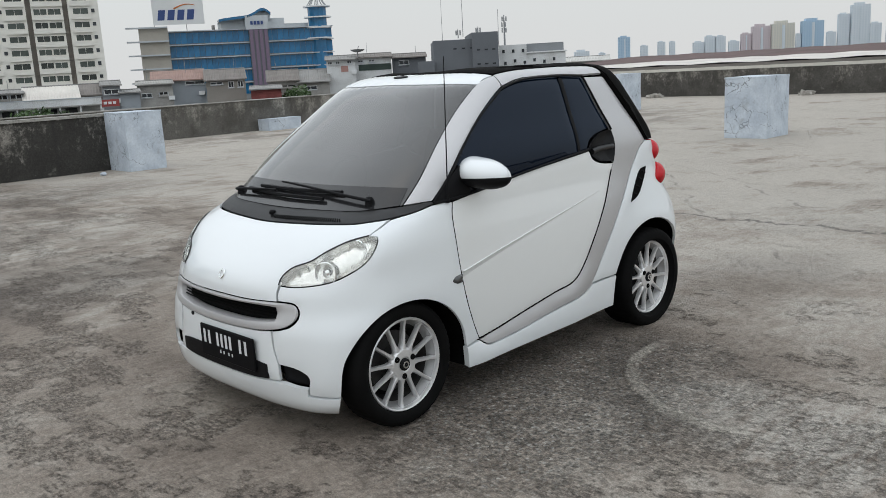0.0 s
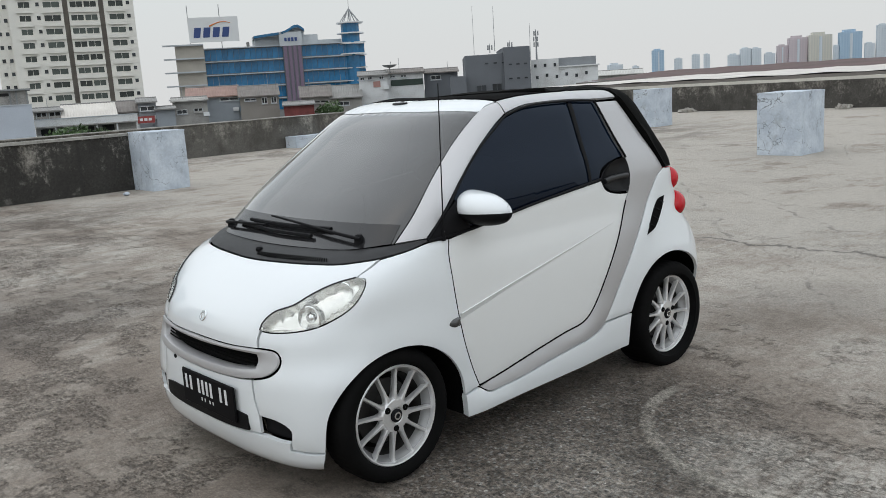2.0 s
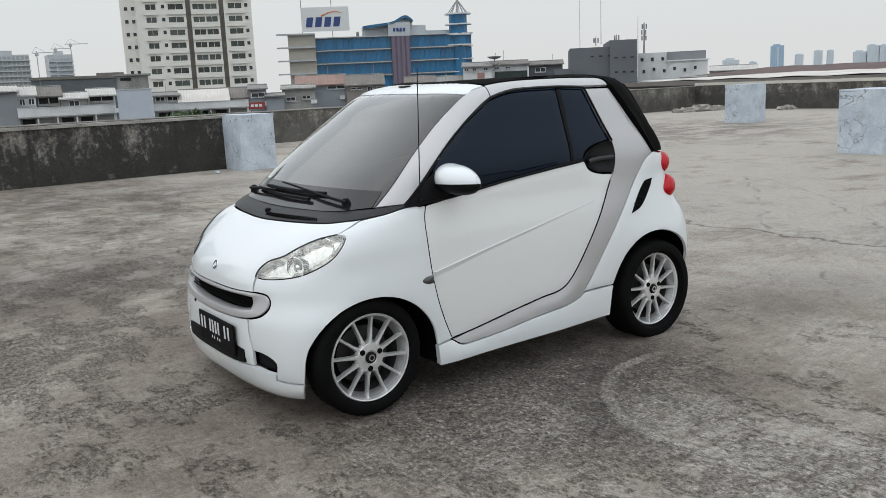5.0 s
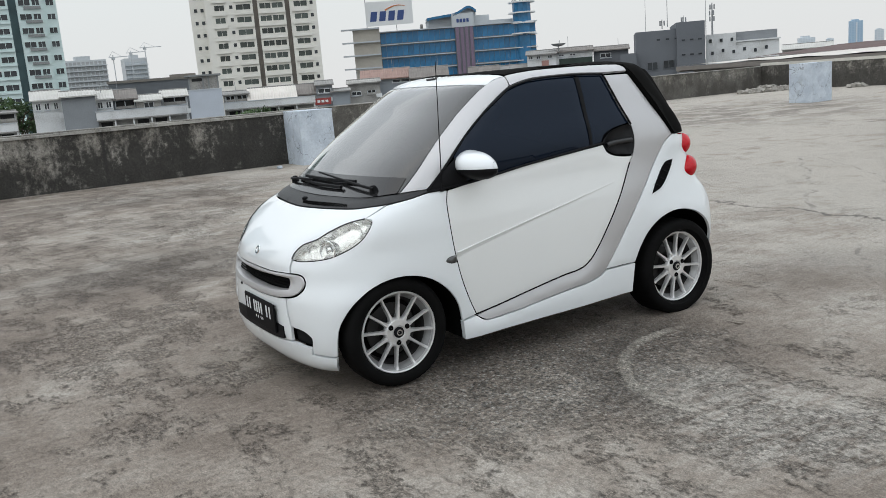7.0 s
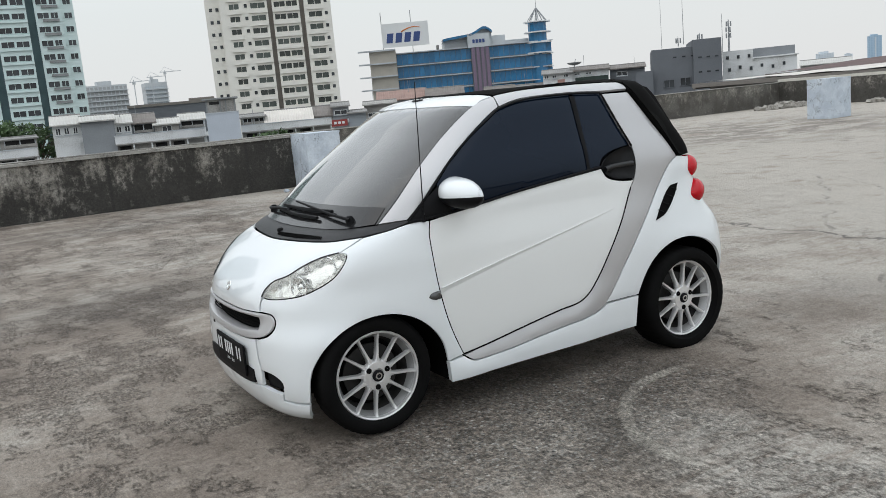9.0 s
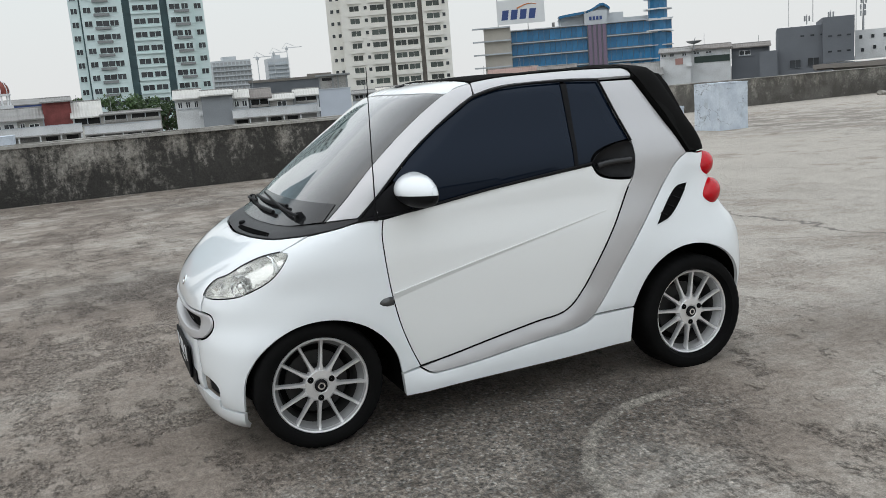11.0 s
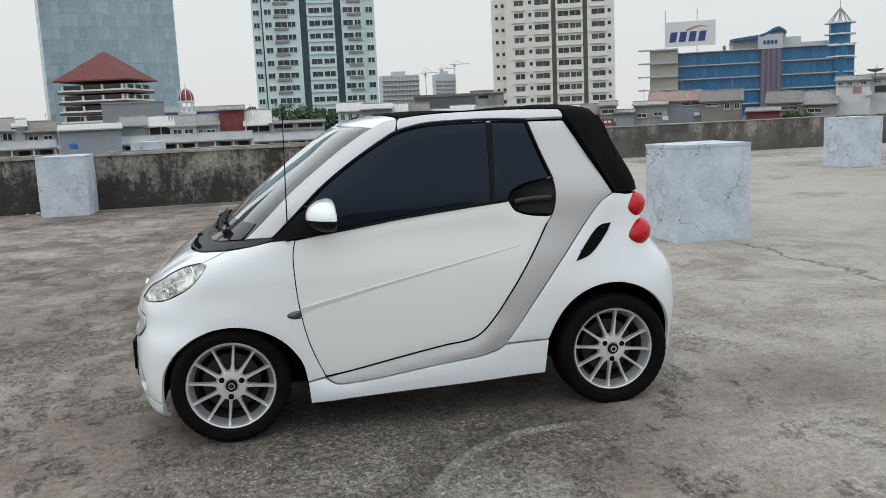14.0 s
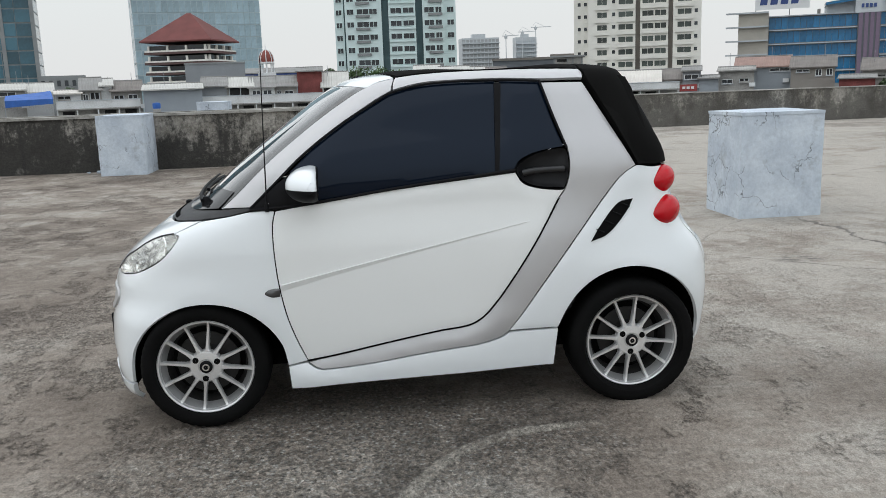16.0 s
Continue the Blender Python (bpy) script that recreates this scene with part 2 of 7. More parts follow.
    # darker band behind the rear wheel
    dark_band = M("MULTIPLY", around(-2.35, .8, .85, 1.3, .3, 1.0), .34)
    col = mix_colour(n, l, dark_band, col, (.105, .088, .073))
    # old joint behind the car, opened into a crack, and hair cracks
    jx = M("ABSOLUTE", M("ADD", X, M("MULTIPLY_ADD", noise_node(n, l, co, 1.4, 6, .65), .8, 3.75)))
    ends = less(step_up(n, l, M("ABSOLUTE", M("ADD", Y, .6)), 2.6, 3.4))
    crack = M("MULTIPLY", less(step_up(n, l, jx, .008, .04)), ends)
    cells = n.new("ShaderNodeTexVoronoi")
    cells.feature, cells.inputs["Scale"].default_value = "DISTANCE_TO_EDGE", .28
    wv, wob = n.new("ShaderNodeMix"), n.new("ShaderNodeTexNoise")
    wv.data_type, wv.inputs["Factor"].default_value = "VECTOR", .25
    wob.inputs["Scale"].default_value, wob.inputs["Detail"].default_value = 1.1, 6
    l.new(co, wob.inputs["Vector"])
    l.new(co, wv.inputs["A"])
    l.new(wob.outputs["Color"], wv.inputs["B"])
    l.new(wv.outputs["Result"], cells.inputs["Vector"])
    hair = M("MULTIPLY", less(step_up(n, l, cells.outputs["Distance"], .001, .004)), step_up(n, l, patchy, .45, .6))
    col = mix_colour(n, l, M("MULTIPLY", M("MAXIMUM", crack, M("MULTIPLY", hair, .7)), .62), col, (.035, .032, .03))
    # flakes and grain over all of it
    flakes = []
    for size, stretch in ((75, (1.5, .8, 1)), (170, (1.2, .9, 1))):
        vo, mp, wb = n.new("ShaderNodeTexVoronoi"), n.new("ShaderNodeMapping"), n.new("ShaderNodeMix")
        vo.inputs["Scale"].default_value = size
        mp.inputs["Scale"].default_value = stretch
        wb.data_type, wb.inputs["Factor"].default_value = "VECTOR", .03
        l.new(co, wb.inputs["A"])
        l.new(wob_fine.outputs["Color"], wb.inputs["B"])
        l.new(wb.outputs["Result"], mp.inputs["Vector"])
        l.new(mp.outputs[0], vo.inputs["Vector"])
        sp = n.new("ShaderNodeSeparateColor")
        l.new(vo.outputs["Color"], sp.inputs[0])
        flakes.append(sp.outputs[0])
    fl = M("ADD", M("MULTIPLY", flakes[0], .55), M("MULTIPLY", flakes[1], .45))
    flake = M("MULTIPLY_ADD", M("SUBTRACT", fl, .5), M("MULTIPLY_ADD", rough_at, .65, .36), 1.0)
    amp = M("MULTIPLY_ADD", rough_at, 1.9, .80)
    g1 = M("MULTIPLY_ADD", M("SUBTRACT", grain, .5), amp, 1.0)
    g2 = M("MULTIPLY_ADD", M("SUBTRACT", grit, .5), 1.1, 1.0)
    both = M("MULTIPLY", M("MULTIPLY", g1, g2), flake)
    shade = n.new("ShaderNodeCombineColor")
    for key in ("Red", "Green", "Blue"):
        l.new(both, shade.inputs[key])
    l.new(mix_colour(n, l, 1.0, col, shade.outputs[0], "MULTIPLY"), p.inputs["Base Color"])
    l.new(M("MULTIPLY_ADD", tone, -.3, .98), p.inputs["Roughness"])
    p.inputs["Specular IOR Level"].default_value = .35
    b = n.new("ShaderNodeBump")
    b.inputs["Strength"].default_value, b.inputs["Distance"].default_value = 1.0, .014
    height = M("ADD", M("MULTIPLY", grain, M("MULTIPLY_ADD", rough_at, .9, .5)), M("ADD", M("ADD", M("MULTIPLY", gravel, .5), M("MULTIPLY", fl, .3)), M("MULTIPLY_ADD", broken, -.5, M("MULTIPLY", ring, 1.0))))
    l.new(M("SUBTRACT", height, M("MULTIPLY", pits, .8)), b.inputs["Height"])
    l.new(b.outputs[0], p.inputs["Normal"])
    return m


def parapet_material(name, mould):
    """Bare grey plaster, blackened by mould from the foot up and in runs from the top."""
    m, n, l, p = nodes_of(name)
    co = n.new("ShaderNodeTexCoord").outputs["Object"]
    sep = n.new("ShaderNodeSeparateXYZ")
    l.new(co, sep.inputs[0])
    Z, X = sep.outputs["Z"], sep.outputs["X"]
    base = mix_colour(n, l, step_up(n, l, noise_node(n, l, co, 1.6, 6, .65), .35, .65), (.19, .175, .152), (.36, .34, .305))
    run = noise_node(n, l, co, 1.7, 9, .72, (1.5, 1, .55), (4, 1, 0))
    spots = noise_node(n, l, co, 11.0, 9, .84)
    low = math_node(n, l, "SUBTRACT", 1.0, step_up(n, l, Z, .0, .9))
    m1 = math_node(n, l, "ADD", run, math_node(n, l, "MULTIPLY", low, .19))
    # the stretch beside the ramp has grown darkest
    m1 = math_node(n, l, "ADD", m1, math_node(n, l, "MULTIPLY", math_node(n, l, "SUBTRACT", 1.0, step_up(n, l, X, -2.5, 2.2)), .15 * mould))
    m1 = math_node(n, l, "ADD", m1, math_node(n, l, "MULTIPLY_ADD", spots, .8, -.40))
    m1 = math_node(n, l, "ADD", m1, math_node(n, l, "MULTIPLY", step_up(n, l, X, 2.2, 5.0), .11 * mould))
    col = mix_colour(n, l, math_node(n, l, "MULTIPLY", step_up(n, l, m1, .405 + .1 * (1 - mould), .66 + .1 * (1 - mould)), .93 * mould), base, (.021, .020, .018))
    col = mix_colour(n, l, math_node(n, l, "MULTIPLY", step_up(n, l, noise_node(n, l, co, 3.5, 5, .7, None, (9, 9, 0)), .58, .72), .32), col, (.36, .345, .31))
    for at in (-2.68, -.09, 2.6, 6.2):
        gap = math_node(n, l, "ABSOLUTE", math_node(n, l, "ADD", X, math_node(n, l, "MULTIPLY_ADD", spots, .1, -.05 - at)))
        line = math_node(n, l, "SUBTRACT", 1.0, step_up(n, l, gap, .012, .035))
        col = mix_colour(n, l, math_node(n, l, "MULTIPLY", line, .7), col, (.03, .029, .027))
    gt = math_node(n, l, "MULTIPLY_ADD", noise_node(n, l, co, 30, 5, .78), 1.9, .05)
    tone = n.new("ShaderNodeCombineColor")
    for s in ("Red", "Green", "Blue"):
        l.new(gt, tone.inputs[s])
    l.new(mix_colour(n, l, 1.0, col, tone.outputs[0], "MULTIPLY"), p.inputs["Base Color"])
    p.inputs["Roughness"].default_value = .92
    b = n.new("ShaderNodeBump")
    b.inputs["Strength"].default_value, b.inputs["Distance"].default_value = .8, .012
    l.new(math_node(n, l, "ADD", spots, noise_node(n, l, co, 30, 4)), b.inputs["Height"])
    l.new(b.outputs[0], p.inputs["Normal"])
    return m


def block_material():
    """Pale bluish whitewash, crazed with dark cracks and stained in places."""
    m, n, l, p = nodes_of("crazed_whitewash")
    co = n.new("ShaderNodeTexCoord").outputs["Object"]
    wob = n.new("ShaderNodeTexNoise")
    wob.inputs["Scale"].default_value, wob.inputs["Detail"].default_value = 4, 7
    l.new(co, wob.inputs["Vector"])
    mv = n.new("ShaderNodeMix")
    mv.data_type, mv.inputs["Factor"].default_value = "VECTOR", .30
    l.new(co, mv.inputs["A"])
    l.new(wob.outputs["Color"], mv.inputs["B"])
    vor = n.new("ShaderNodeTexVoronoi")
    vor.feature, vor.inputs["Scale"].default_value = "DISTANCE_TO_EDGE", 4.2
    l.new(mv.outputs["Result"], vor.inputs["Vector"])
    where = step_up(n, l, noise_node(n, l, co, 1.3, 3, .5, None, (2, 5, 1)), .48, .58)
    crack = math_node(n, l, "MULTIPLY", math_node(n, l, "SUBTRACT", 1.0, step_up(n, l, vor.outputs["Distance"], .004, .017)), where)
    base = mix_colour(n, l, step_up(n, l, noise_node(n, l, co, 2.5, 6, .65), .35, .68), (.45, .505, .575), (.59, .645, .705))
    stain = step_up(n, l, noise_node(n, l, co, 3.2, 6, .7, None, (7, 3, 3)), .57, .70)
    base = mix_colour(n, l, math_node(n, l, "MULTIPLY", stain, .5), base, (.27, .29, .31))
    gt = math_node(n, l, "MULTIPLY_ADD", noise_node(n, l, co, 26, 4, .7), .5, .76)
    tone = n.new("ShaderNodeCombineColor")
    for s in ("Red", "Green", "Blue"):
        l.new(gt, tone.inputs[s])
    base = mix_colour(n, l, 1.0, base, tone.outputs[0], "MULTIPLY")
    l.new(mix_colour(n, l, math_node(n, l, "MULTIPLY", crack, .75), base, (.06, .063, .066)), p.inputs["Base Color"])
    p.inputs["Roughness"].default_value = .85
    b = n.new("ShaderNodeBump")
    b.inputs["Strength"].default_value, b.inputs["Distance"].default_value = .7, .006
    l.new(math_node(n, l, "SUBTRACT", noise_node(n, l, co, 22, 4), crack), b.inputs["Height"])
    l.new(b.outputs[0], p.inputs["Normal"])
    return m


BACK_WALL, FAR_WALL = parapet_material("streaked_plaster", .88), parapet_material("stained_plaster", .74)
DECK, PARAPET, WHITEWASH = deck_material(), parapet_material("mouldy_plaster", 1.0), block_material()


# ---- mesh helpers ----
def mesh_of(name, verts, faces, material, smooth=False, sharp=None):
    me = bpy.data.meshes.new(name)
    me.from_pydata([tuple(map(float, v)) for v in verts], [], [tuple(map(int, f)) for f in faces])
    me.update()
    if material:
        me.materials.append(material)
    if smooth:
        me.polygons.foreach_set("use_smooth", [True] * len(me.polygons))
        if sharp:
            me.set_sharp_from_angle(angle=radians(sharp))
    return me


def part(name, data, material, parent, label="", smooth=False, sharp=35):
    """Links a bmesh, a mesh or (verts, faces) as ONE mesh object under a thing or a part."""
    if isinstance(data, bmesh.types.BMesh):
        me = bpy.data.meshes.new(name)
        data.to_mesh(me)
        data.free()
        me.materials.append(material)
        if smooth:
            me.polygons.foreach_set("use_smooth", [True] * len(me.polygons))
            me.set_sharp_from_angle(angle=radians(sharp))
    elif isinstance(data, tuple):
        me = mesh_of(name, data[0], data[1], material, smooth, sharp)
        if len(data) == 3:
            # the hidden side of the sheet is unpainted and black
            me.materials.append(UNDER)
            me.polygons.foreach_set("material_index", [0] * data[2] + [1] * (len(data[1]) - data[2]))
    else:
        me = data
    ob = new(name, me)
    ob.parent = parent
    return tagged(ob, label)


def thing(name, m, label, category, group="", kind=""):
    ob = new(name)
    ob.matrix_world = m
    return tagged(ob, label, category, group, kind)


def box_bm(bm, x0, x1, y0, y1, z0, z1, bevel=0.0, seg=1):
    """Adds a box between two corners, its edges rounded."""
    r = bmesh.ops.create_cube(bm, size=1.0, matrix=Matrix.Translation(((x0 + x1) / 2, (y0 + y1) / 2, (z0 + z1) / 2)) @ Matrix.Diagonal((x1 - x0, y1 - y0, z1 - z0, 1)))
    if bevel:
        es = list({e for v in r["verts"] for e in v.link_edges})
        bmesh.ops.bevel(bm, geom=es, offset=bevel, segments=seg, affect="EDGES", profile=.5)
    return bm


def box(x0, x1, y0, y1, z0, z1, bevel=0.0, seg=1):
    return box_bm(bmesh.new(), x0, x1, y0, y1, z0, z1, bevel, seg)


def prism(poly, z0, z1):
    """An upright prism on a plan given as (x, y) corners."""
    n = len(poly)
    v = [(x, y, z0) for x, y in poly] + [(x, y, z1) for x, y in poly]
    f = [tuple(range(n))[::-1], tuple(range(n, 2 * n))] + [(i, (i + 1) % n, n + (i + 1) % n, n + i) for i in range(n)]
    return v, f


def lathe(profile, n=48, axis="y"):
    """Turns a profile of (radius, height) round an axis."""
    v, f = [], []
    for r, h in profile:
        for k in range(n):
            a = 2 * math.pi * k / n
            c, s = r * math.cos(a), r * math.sin(a)
            v.append((c, h, s) if axis == "y" else (c, s, h))
    for i in range(len(profile) - 1):
        for k in range(n):
            a, b = i * n + k, i * n + (k + 1) % n
            f.append((a, a + n, b + n, b) if axis == "y" else (a, b, b + n, a + n))
    return v, f


def tube(points, radius, n=8, taper=1.0):
    """A round rod along points."""
    v, f, P = [], [], [Vector(p) for p in points]
    for i, p in enumerate(P):
        d = (P[min(i + 1, len(P) - 1)] - P[max(i - 1, 0)]).normalized()
        a = d.orthogonal().normalized() if i == 0 else (a - d * a.dot(d)).normalized()
        b = d.cross(a)
        r = radius * (1 + (taper - 1) * i / max(1, len(P) - 1))
        v += [p + r * (math.cos(2 * math.pi * k / n) * a + math.sin(2 * math.pi * k / n) * b) for k in range(n)]
    for i in range(len(P) - 1):
        f += [(i * n + k, i * n + (k + 1) % n, (i + 1) * n + (k + 1) % n, (i + 1) * n + k) for k in range(n)]
    m = len(P) - 1
    f += [tuple(range(n))[::-1], tuple(m * n + k for k in range(n))]
    return v, f


# ---- the parking deck ----
CONCRETE = mat("weathered_coping", (.31, .30, .275), .9, var=.35, scale=2.5, fine=30, bump=.006, dirt=(.09, .087, .078))


PALE_COPING = mat("pale_coping", (.56, .54, .49), .9, var=.15, scale=1.5, fine=20, bump=.004)


def rough_slab(name, x0, x1, y0, y1, z0, z1, material, seed, cell=.25, amp=.012):
    """An upright wall of uneven plaster: a box cut into cells whose points stray a little."""
    nx, ny, nz = (max(1, round((b - a) / cell)) for a, b in ((x0, x1), (y0, y1), (z0, z1)))
    bm = bmesh.new()
    bmesh.ops.create_cube(bm, size=1.0, matrix=Matrix.Translation(((x0 + x1) / 2, (y0 + y1) / 2, (z0 + z1) / 2)) @ Matrix.Diagonal((x1 - x0, y1 - y0, z1 - z0, 1)))
    for a, n in ((0, nx), (1, ny), (2, nz)):
        lo = (x0, y0, z0)[a]
        size = (x1 - x0, y1 - y0, z1 - z0)[a]
        for k in range(1, n):
            co, no = [0, 0, 0], [0, 0, 0]
            co[a], no[a] = lo + size * k / n, 1
            bmesh.ops.bisect_plane(bm, geom=bm.verts[:] + bm.edges[:] + bm.faces[:], plane_co=co, plane_no=no)
    for v in bm.verts:
        q = v.co * 1.7 + Vector((seed, 0, 0))
        s = noise.noise_vector(q) * amp + noise.noise_vector(q * 4) * amp * .5
        if v.co.z <= z0 + 1e-4:
            s.z = 0
        v.co += s
    me = bpy.data.meshes.new(name)
    bm.to_mesh(me)
    bm.free()
    me.materials.append(material)
    me.polygons.foreach_set("use_smooth", [True] * len(me.polygons))
    me.set_sharp_from_angle(angle=radians(40))
    return new(name, me)


deck = new("floor", mesh_of("floor", [(-26.9, -19.6, 0), (34, -19.6, 0), (34, 30, 0), (-26.9, 30, 0), (-26.9, -19.6, -.5), (34, -19.6, -.5), (34, 30, -.5), (-26.9, 30, -.5)],
                            [(0, 1, 2, 3), (7, 6, 5, 4), (4, 5, 1, 0), (5, 6, 2, 1), (6, 7, 3, 2), (7, 4, 0, 3)], DECK))
tagged(deck, "worn grey concrete rooftop parking deck with stains", "floor", kind="structure")

# the raised cement joint that curves across the deck beside the car
jv, jf, jn = [], [], 110
for k in range(jn + 1):
    a = radians(-100 + 118 * k / jn)
    thin = min(1, k / 30, (jn - k) / 45)
    base = Vector((math.cos(a) * 3.1, math.sin(a) * 3.1, 0))
    lean = .05 * noise.noise(base * 1.6) + .012 * noise.noise(base * 9)
    wide = (.042 + .016 * noise.noise(base * 4 + Vector((7, 0, 0)))) * thin + .002
    for q, h in ((-1, -.004), (-.7, .004), (-.2, .008), (.45, .007), (.8, .003), (1, -.004)):
        chip = .018 * noise.noise(Vector((a * 26, q * 5, 3))) * thin
        r = .765 + lean + q * wide + chip
        jv.append((-.60 + r * math.cos(a), 1.75 + r * math.sin(a), h * thin + (.003 * noise.noise(Vector((a * 40, q * 3, 0))) if h > 0 else 0)))
for k in range(jn):
    jf += [(6 * k + i, 6 * k + 6 + i, 6 * k + 7 + i, 6 * k + 1 + i) for i in range(5)]
joint = new("trim_joint", mesh_of("trim_joint", jv, [tuple(reversed(q)) for q in jf], DECK, True, 50))
tagged(joint, "raised pale cement joint curving over the deck", "joint", kind="structure")

# parapets: the near one beside the ramp, the far one, and the one at the back
WALLS = [("wall_near", -3.75, 34, -12.70, -12.48, 1.0, 1), ("wall_far", -26.7, 34, -19.35, -19.1, .90, 2), ("wall_back", -26.7, -26.45, -19.1, 30, .93, 3)]
for nm, x0, x1, y0, y1, h, sd in WALLS:
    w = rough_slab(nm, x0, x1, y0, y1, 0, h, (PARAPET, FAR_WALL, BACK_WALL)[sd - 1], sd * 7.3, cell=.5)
    tagged(w, "mould-blackened bare concrete parapet wall on the roof", "wall", kind="structure")
for nm, x0, x1, y0, y1, h, sd in WALLS:
    c = rough_slab("trim_" + nm, x0 - .02, x1 + .02, y0 - .035, y1 + .035, h, h + (.05, .025, .1)[sd - 1], CONCRETE if sd < 3 else PALE_COPING, sd * 3.1, cell=.5, amp=.01)
    tagged(c, "pale weathered coping along the parapet", "coping", kind="structure")
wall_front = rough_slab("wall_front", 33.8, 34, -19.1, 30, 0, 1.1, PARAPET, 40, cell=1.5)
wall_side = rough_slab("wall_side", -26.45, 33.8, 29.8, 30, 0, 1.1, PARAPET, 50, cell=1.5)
for w in (wall_front, wall_side):
    tagged(w, "mould-blackened bare concrete parapet wall on the roof", "wall", kind="structure")


def column_stub(x0, x1, y0, y1, h, label, seed):
    """The stump of a column, left above the deck and whitewashed, with a skimmed cap."""
    ob = thing("column_stub", pose((x0 + x1) / 2, (y0 + y1) / 2, 0), label, "concrete column", "column stubs on the deck")
    a, b = (x1 - x0) / 2, (y1 - y0) / 2
    shaft = rough_slab("shaft", -a, a, -b, b, 0, h - .03, WHITEWASH, seed, cell=.14, amp=.009)
    cap = rough_slab("cap", -a - .004, a + .004, -b - .004, b + .004, h - .03, h, WHITEWASH, seed + 5, cell=.2, amp=.007)
    shaft.parent = cap.parent = ob
    tagged(cap, "skimmed flat top")
    return ob


pale = "whitewashed bluish concrete column stub, cracked,"
column_stub(-4.42, -3.57, -4.52, -3.74, 1.045, pale + " near the car", 1)
column_stub(-12.3, -11.44, -4.25, -3.45, 1.08, pale + " standing alone", 2)
column_stub(-4.33, -3.62, -12.47, -11.65, 1.06, pale + " at the parapet end", 3)
column_stub(3.79, 4.6, -12.47, -11.56, 1.06, pale + " set against the parapet", 4)
column_stub(-12.2, -11.4, -12.3, -11.45, 1.05, pale + " far across the deck", 5)
column_stub(-19.3, -18.45, -11.75, -11.0, 1.08, pale + " by the back wall", 6)
column_stub(-12.3, -11.15, -19.08, -18.5, .34, "low pale bluish whitewashed column stub under the far wall", 7)
column_stub(3.25, 4.05, -19.9, -19.09, 1.14, "whitewashed column stub rising over the parapet", 8)


def rubble(x, y, wide, tall, count, seed, label):
    """A low heap of broken plaster and stones."""
    rnd = random.Random(seed)
    v, f = [], []
    for _ in range(count):
        a, q = rnd.uniform(0, 6.28), rnd.random() ** .7
        cx, cy = wide * q * math.cos(a), wide * .45 * q * math.sin(a)
        s = rnd.uniform(.03, .13)
        cz = max(s * .35, tall * (1 - q) * rnd.uniform(.4, 1.0))
        m = Euler((rnd.uniform(0, 3), rnd.uniform(0, 3), rnd.uniform(0, 3))).to_matrix()
        sz = (s, s * rnd.uniform(.5, 1), s * rnd.uniform(.25, .7))
        c = len(v)
        for i in range(8):
            e = Vector(((i & 1) - .5, (i >> 1 & 1) - .5, (i >> 2) - .5)) * 2
            v.append(Vector((cx, cy, cz)) + m @ Vector((e.x * sz[0] * rnd.uniform(.6, 1), e.y * sz[1] * rnd.uniform(.6, 1), e.z * sz[2])))
        f += [(c, c + 2, c + 3, c + 1), (c + 4, c + 5, c + 7, c + 6), (c, c + 1, c + 5, c + 4), (c + 2, c + 6, c + 7, c + 3), (c, c + 4, c + 6, c + 2), (c + 1, c + 3, c + 7, c + 5)]
    ob = new("rubble", mesh_of("rubble", v, f, RUBBLE))
    ob.location = (x, y, 0)
    return tagged(ob, label, "rubble", kind="stuff")


RUBBLE = mat("broken_plaster", (.30, .285, .255), .9, var=.4, scale=3, fine=20, bump=.004, dirt=(.16, .15, .13))
rubble(-24.9, -17.6, 1.4, .2, 240, 3, "heap of broken plaster in the wall corner")
rubble(-25.9, -8.8, .45, .05, 22, 5, "scattered plaster bits along the back wall")
rubble(-25.9, -14.6, .5, .08, 40, 6, "scattered plaster bits along the back wall")
rubble(-25.8, -4.6, .4, .06, 22, 9, "small heap of debris by the back wall")


def stone(x, y, s, seed):
    """A broken lump of pale plaster."""
    rnd = random.Random(seed)
    bm = bmesh.new()
    bmesh.ops.create_icosphere(bm, subdivisions=2, radius=s)
    for v in bm.verts:
        v.co *= rnd.uniform(.78, 1.1)
        v.co.z *= .6
    me = bpy.data.meshes.new("stone")
    bm.to_mesh(me)
    bm.free()
    me.materials.append(WHITEWASH)
    ob = new("stone", me)
    ob.location = (x, y, s * .5)
    return tagged(ob, "small broken lump of pale plaster by the parapet", "stone", "plaster lumps")


stone(-3.1, -11.6, .06, 1)
stone(4.8, -12.2, .05, 2)
stone(5.0, -12.25, .035, 3)


# ---- the car: its form ----
from mathutils import geometry


def table(v, xs, ys):
    """Smooth monotone-ish curve through a few stations."""
    xs, ys = np.array(xs, float), np.array(ys, float)
    h = np.diff(xs); d = np.diff(ys) / h
    m = np.zeros(len(xs))
    m[1:-1] = np.where(d[1:] * d[:-1] > 0, 2 * d[1:] * d[:-1] / (d[1:] + d[:-1] + 1e-12), 0)
    m[0], m[-1] = d[0], d[-1]
    v = np.clip(v, xs[0], xs[-1])
    i = np.clip(np.searchsorted(xs, v, side="right") - 1, 0, len(xs) - 2)
    t = (v - xs[i]) / h[i]
    return ((2*t**3 - 3*t**2 + 1) * ys[i] + (t**3 - 2*t**2 + t) * h[i] * m[i]
            + (3*t**2 - 2*t**3) * ys[i+1] + (t**3 - t**2) * h[i] * m[i+1])

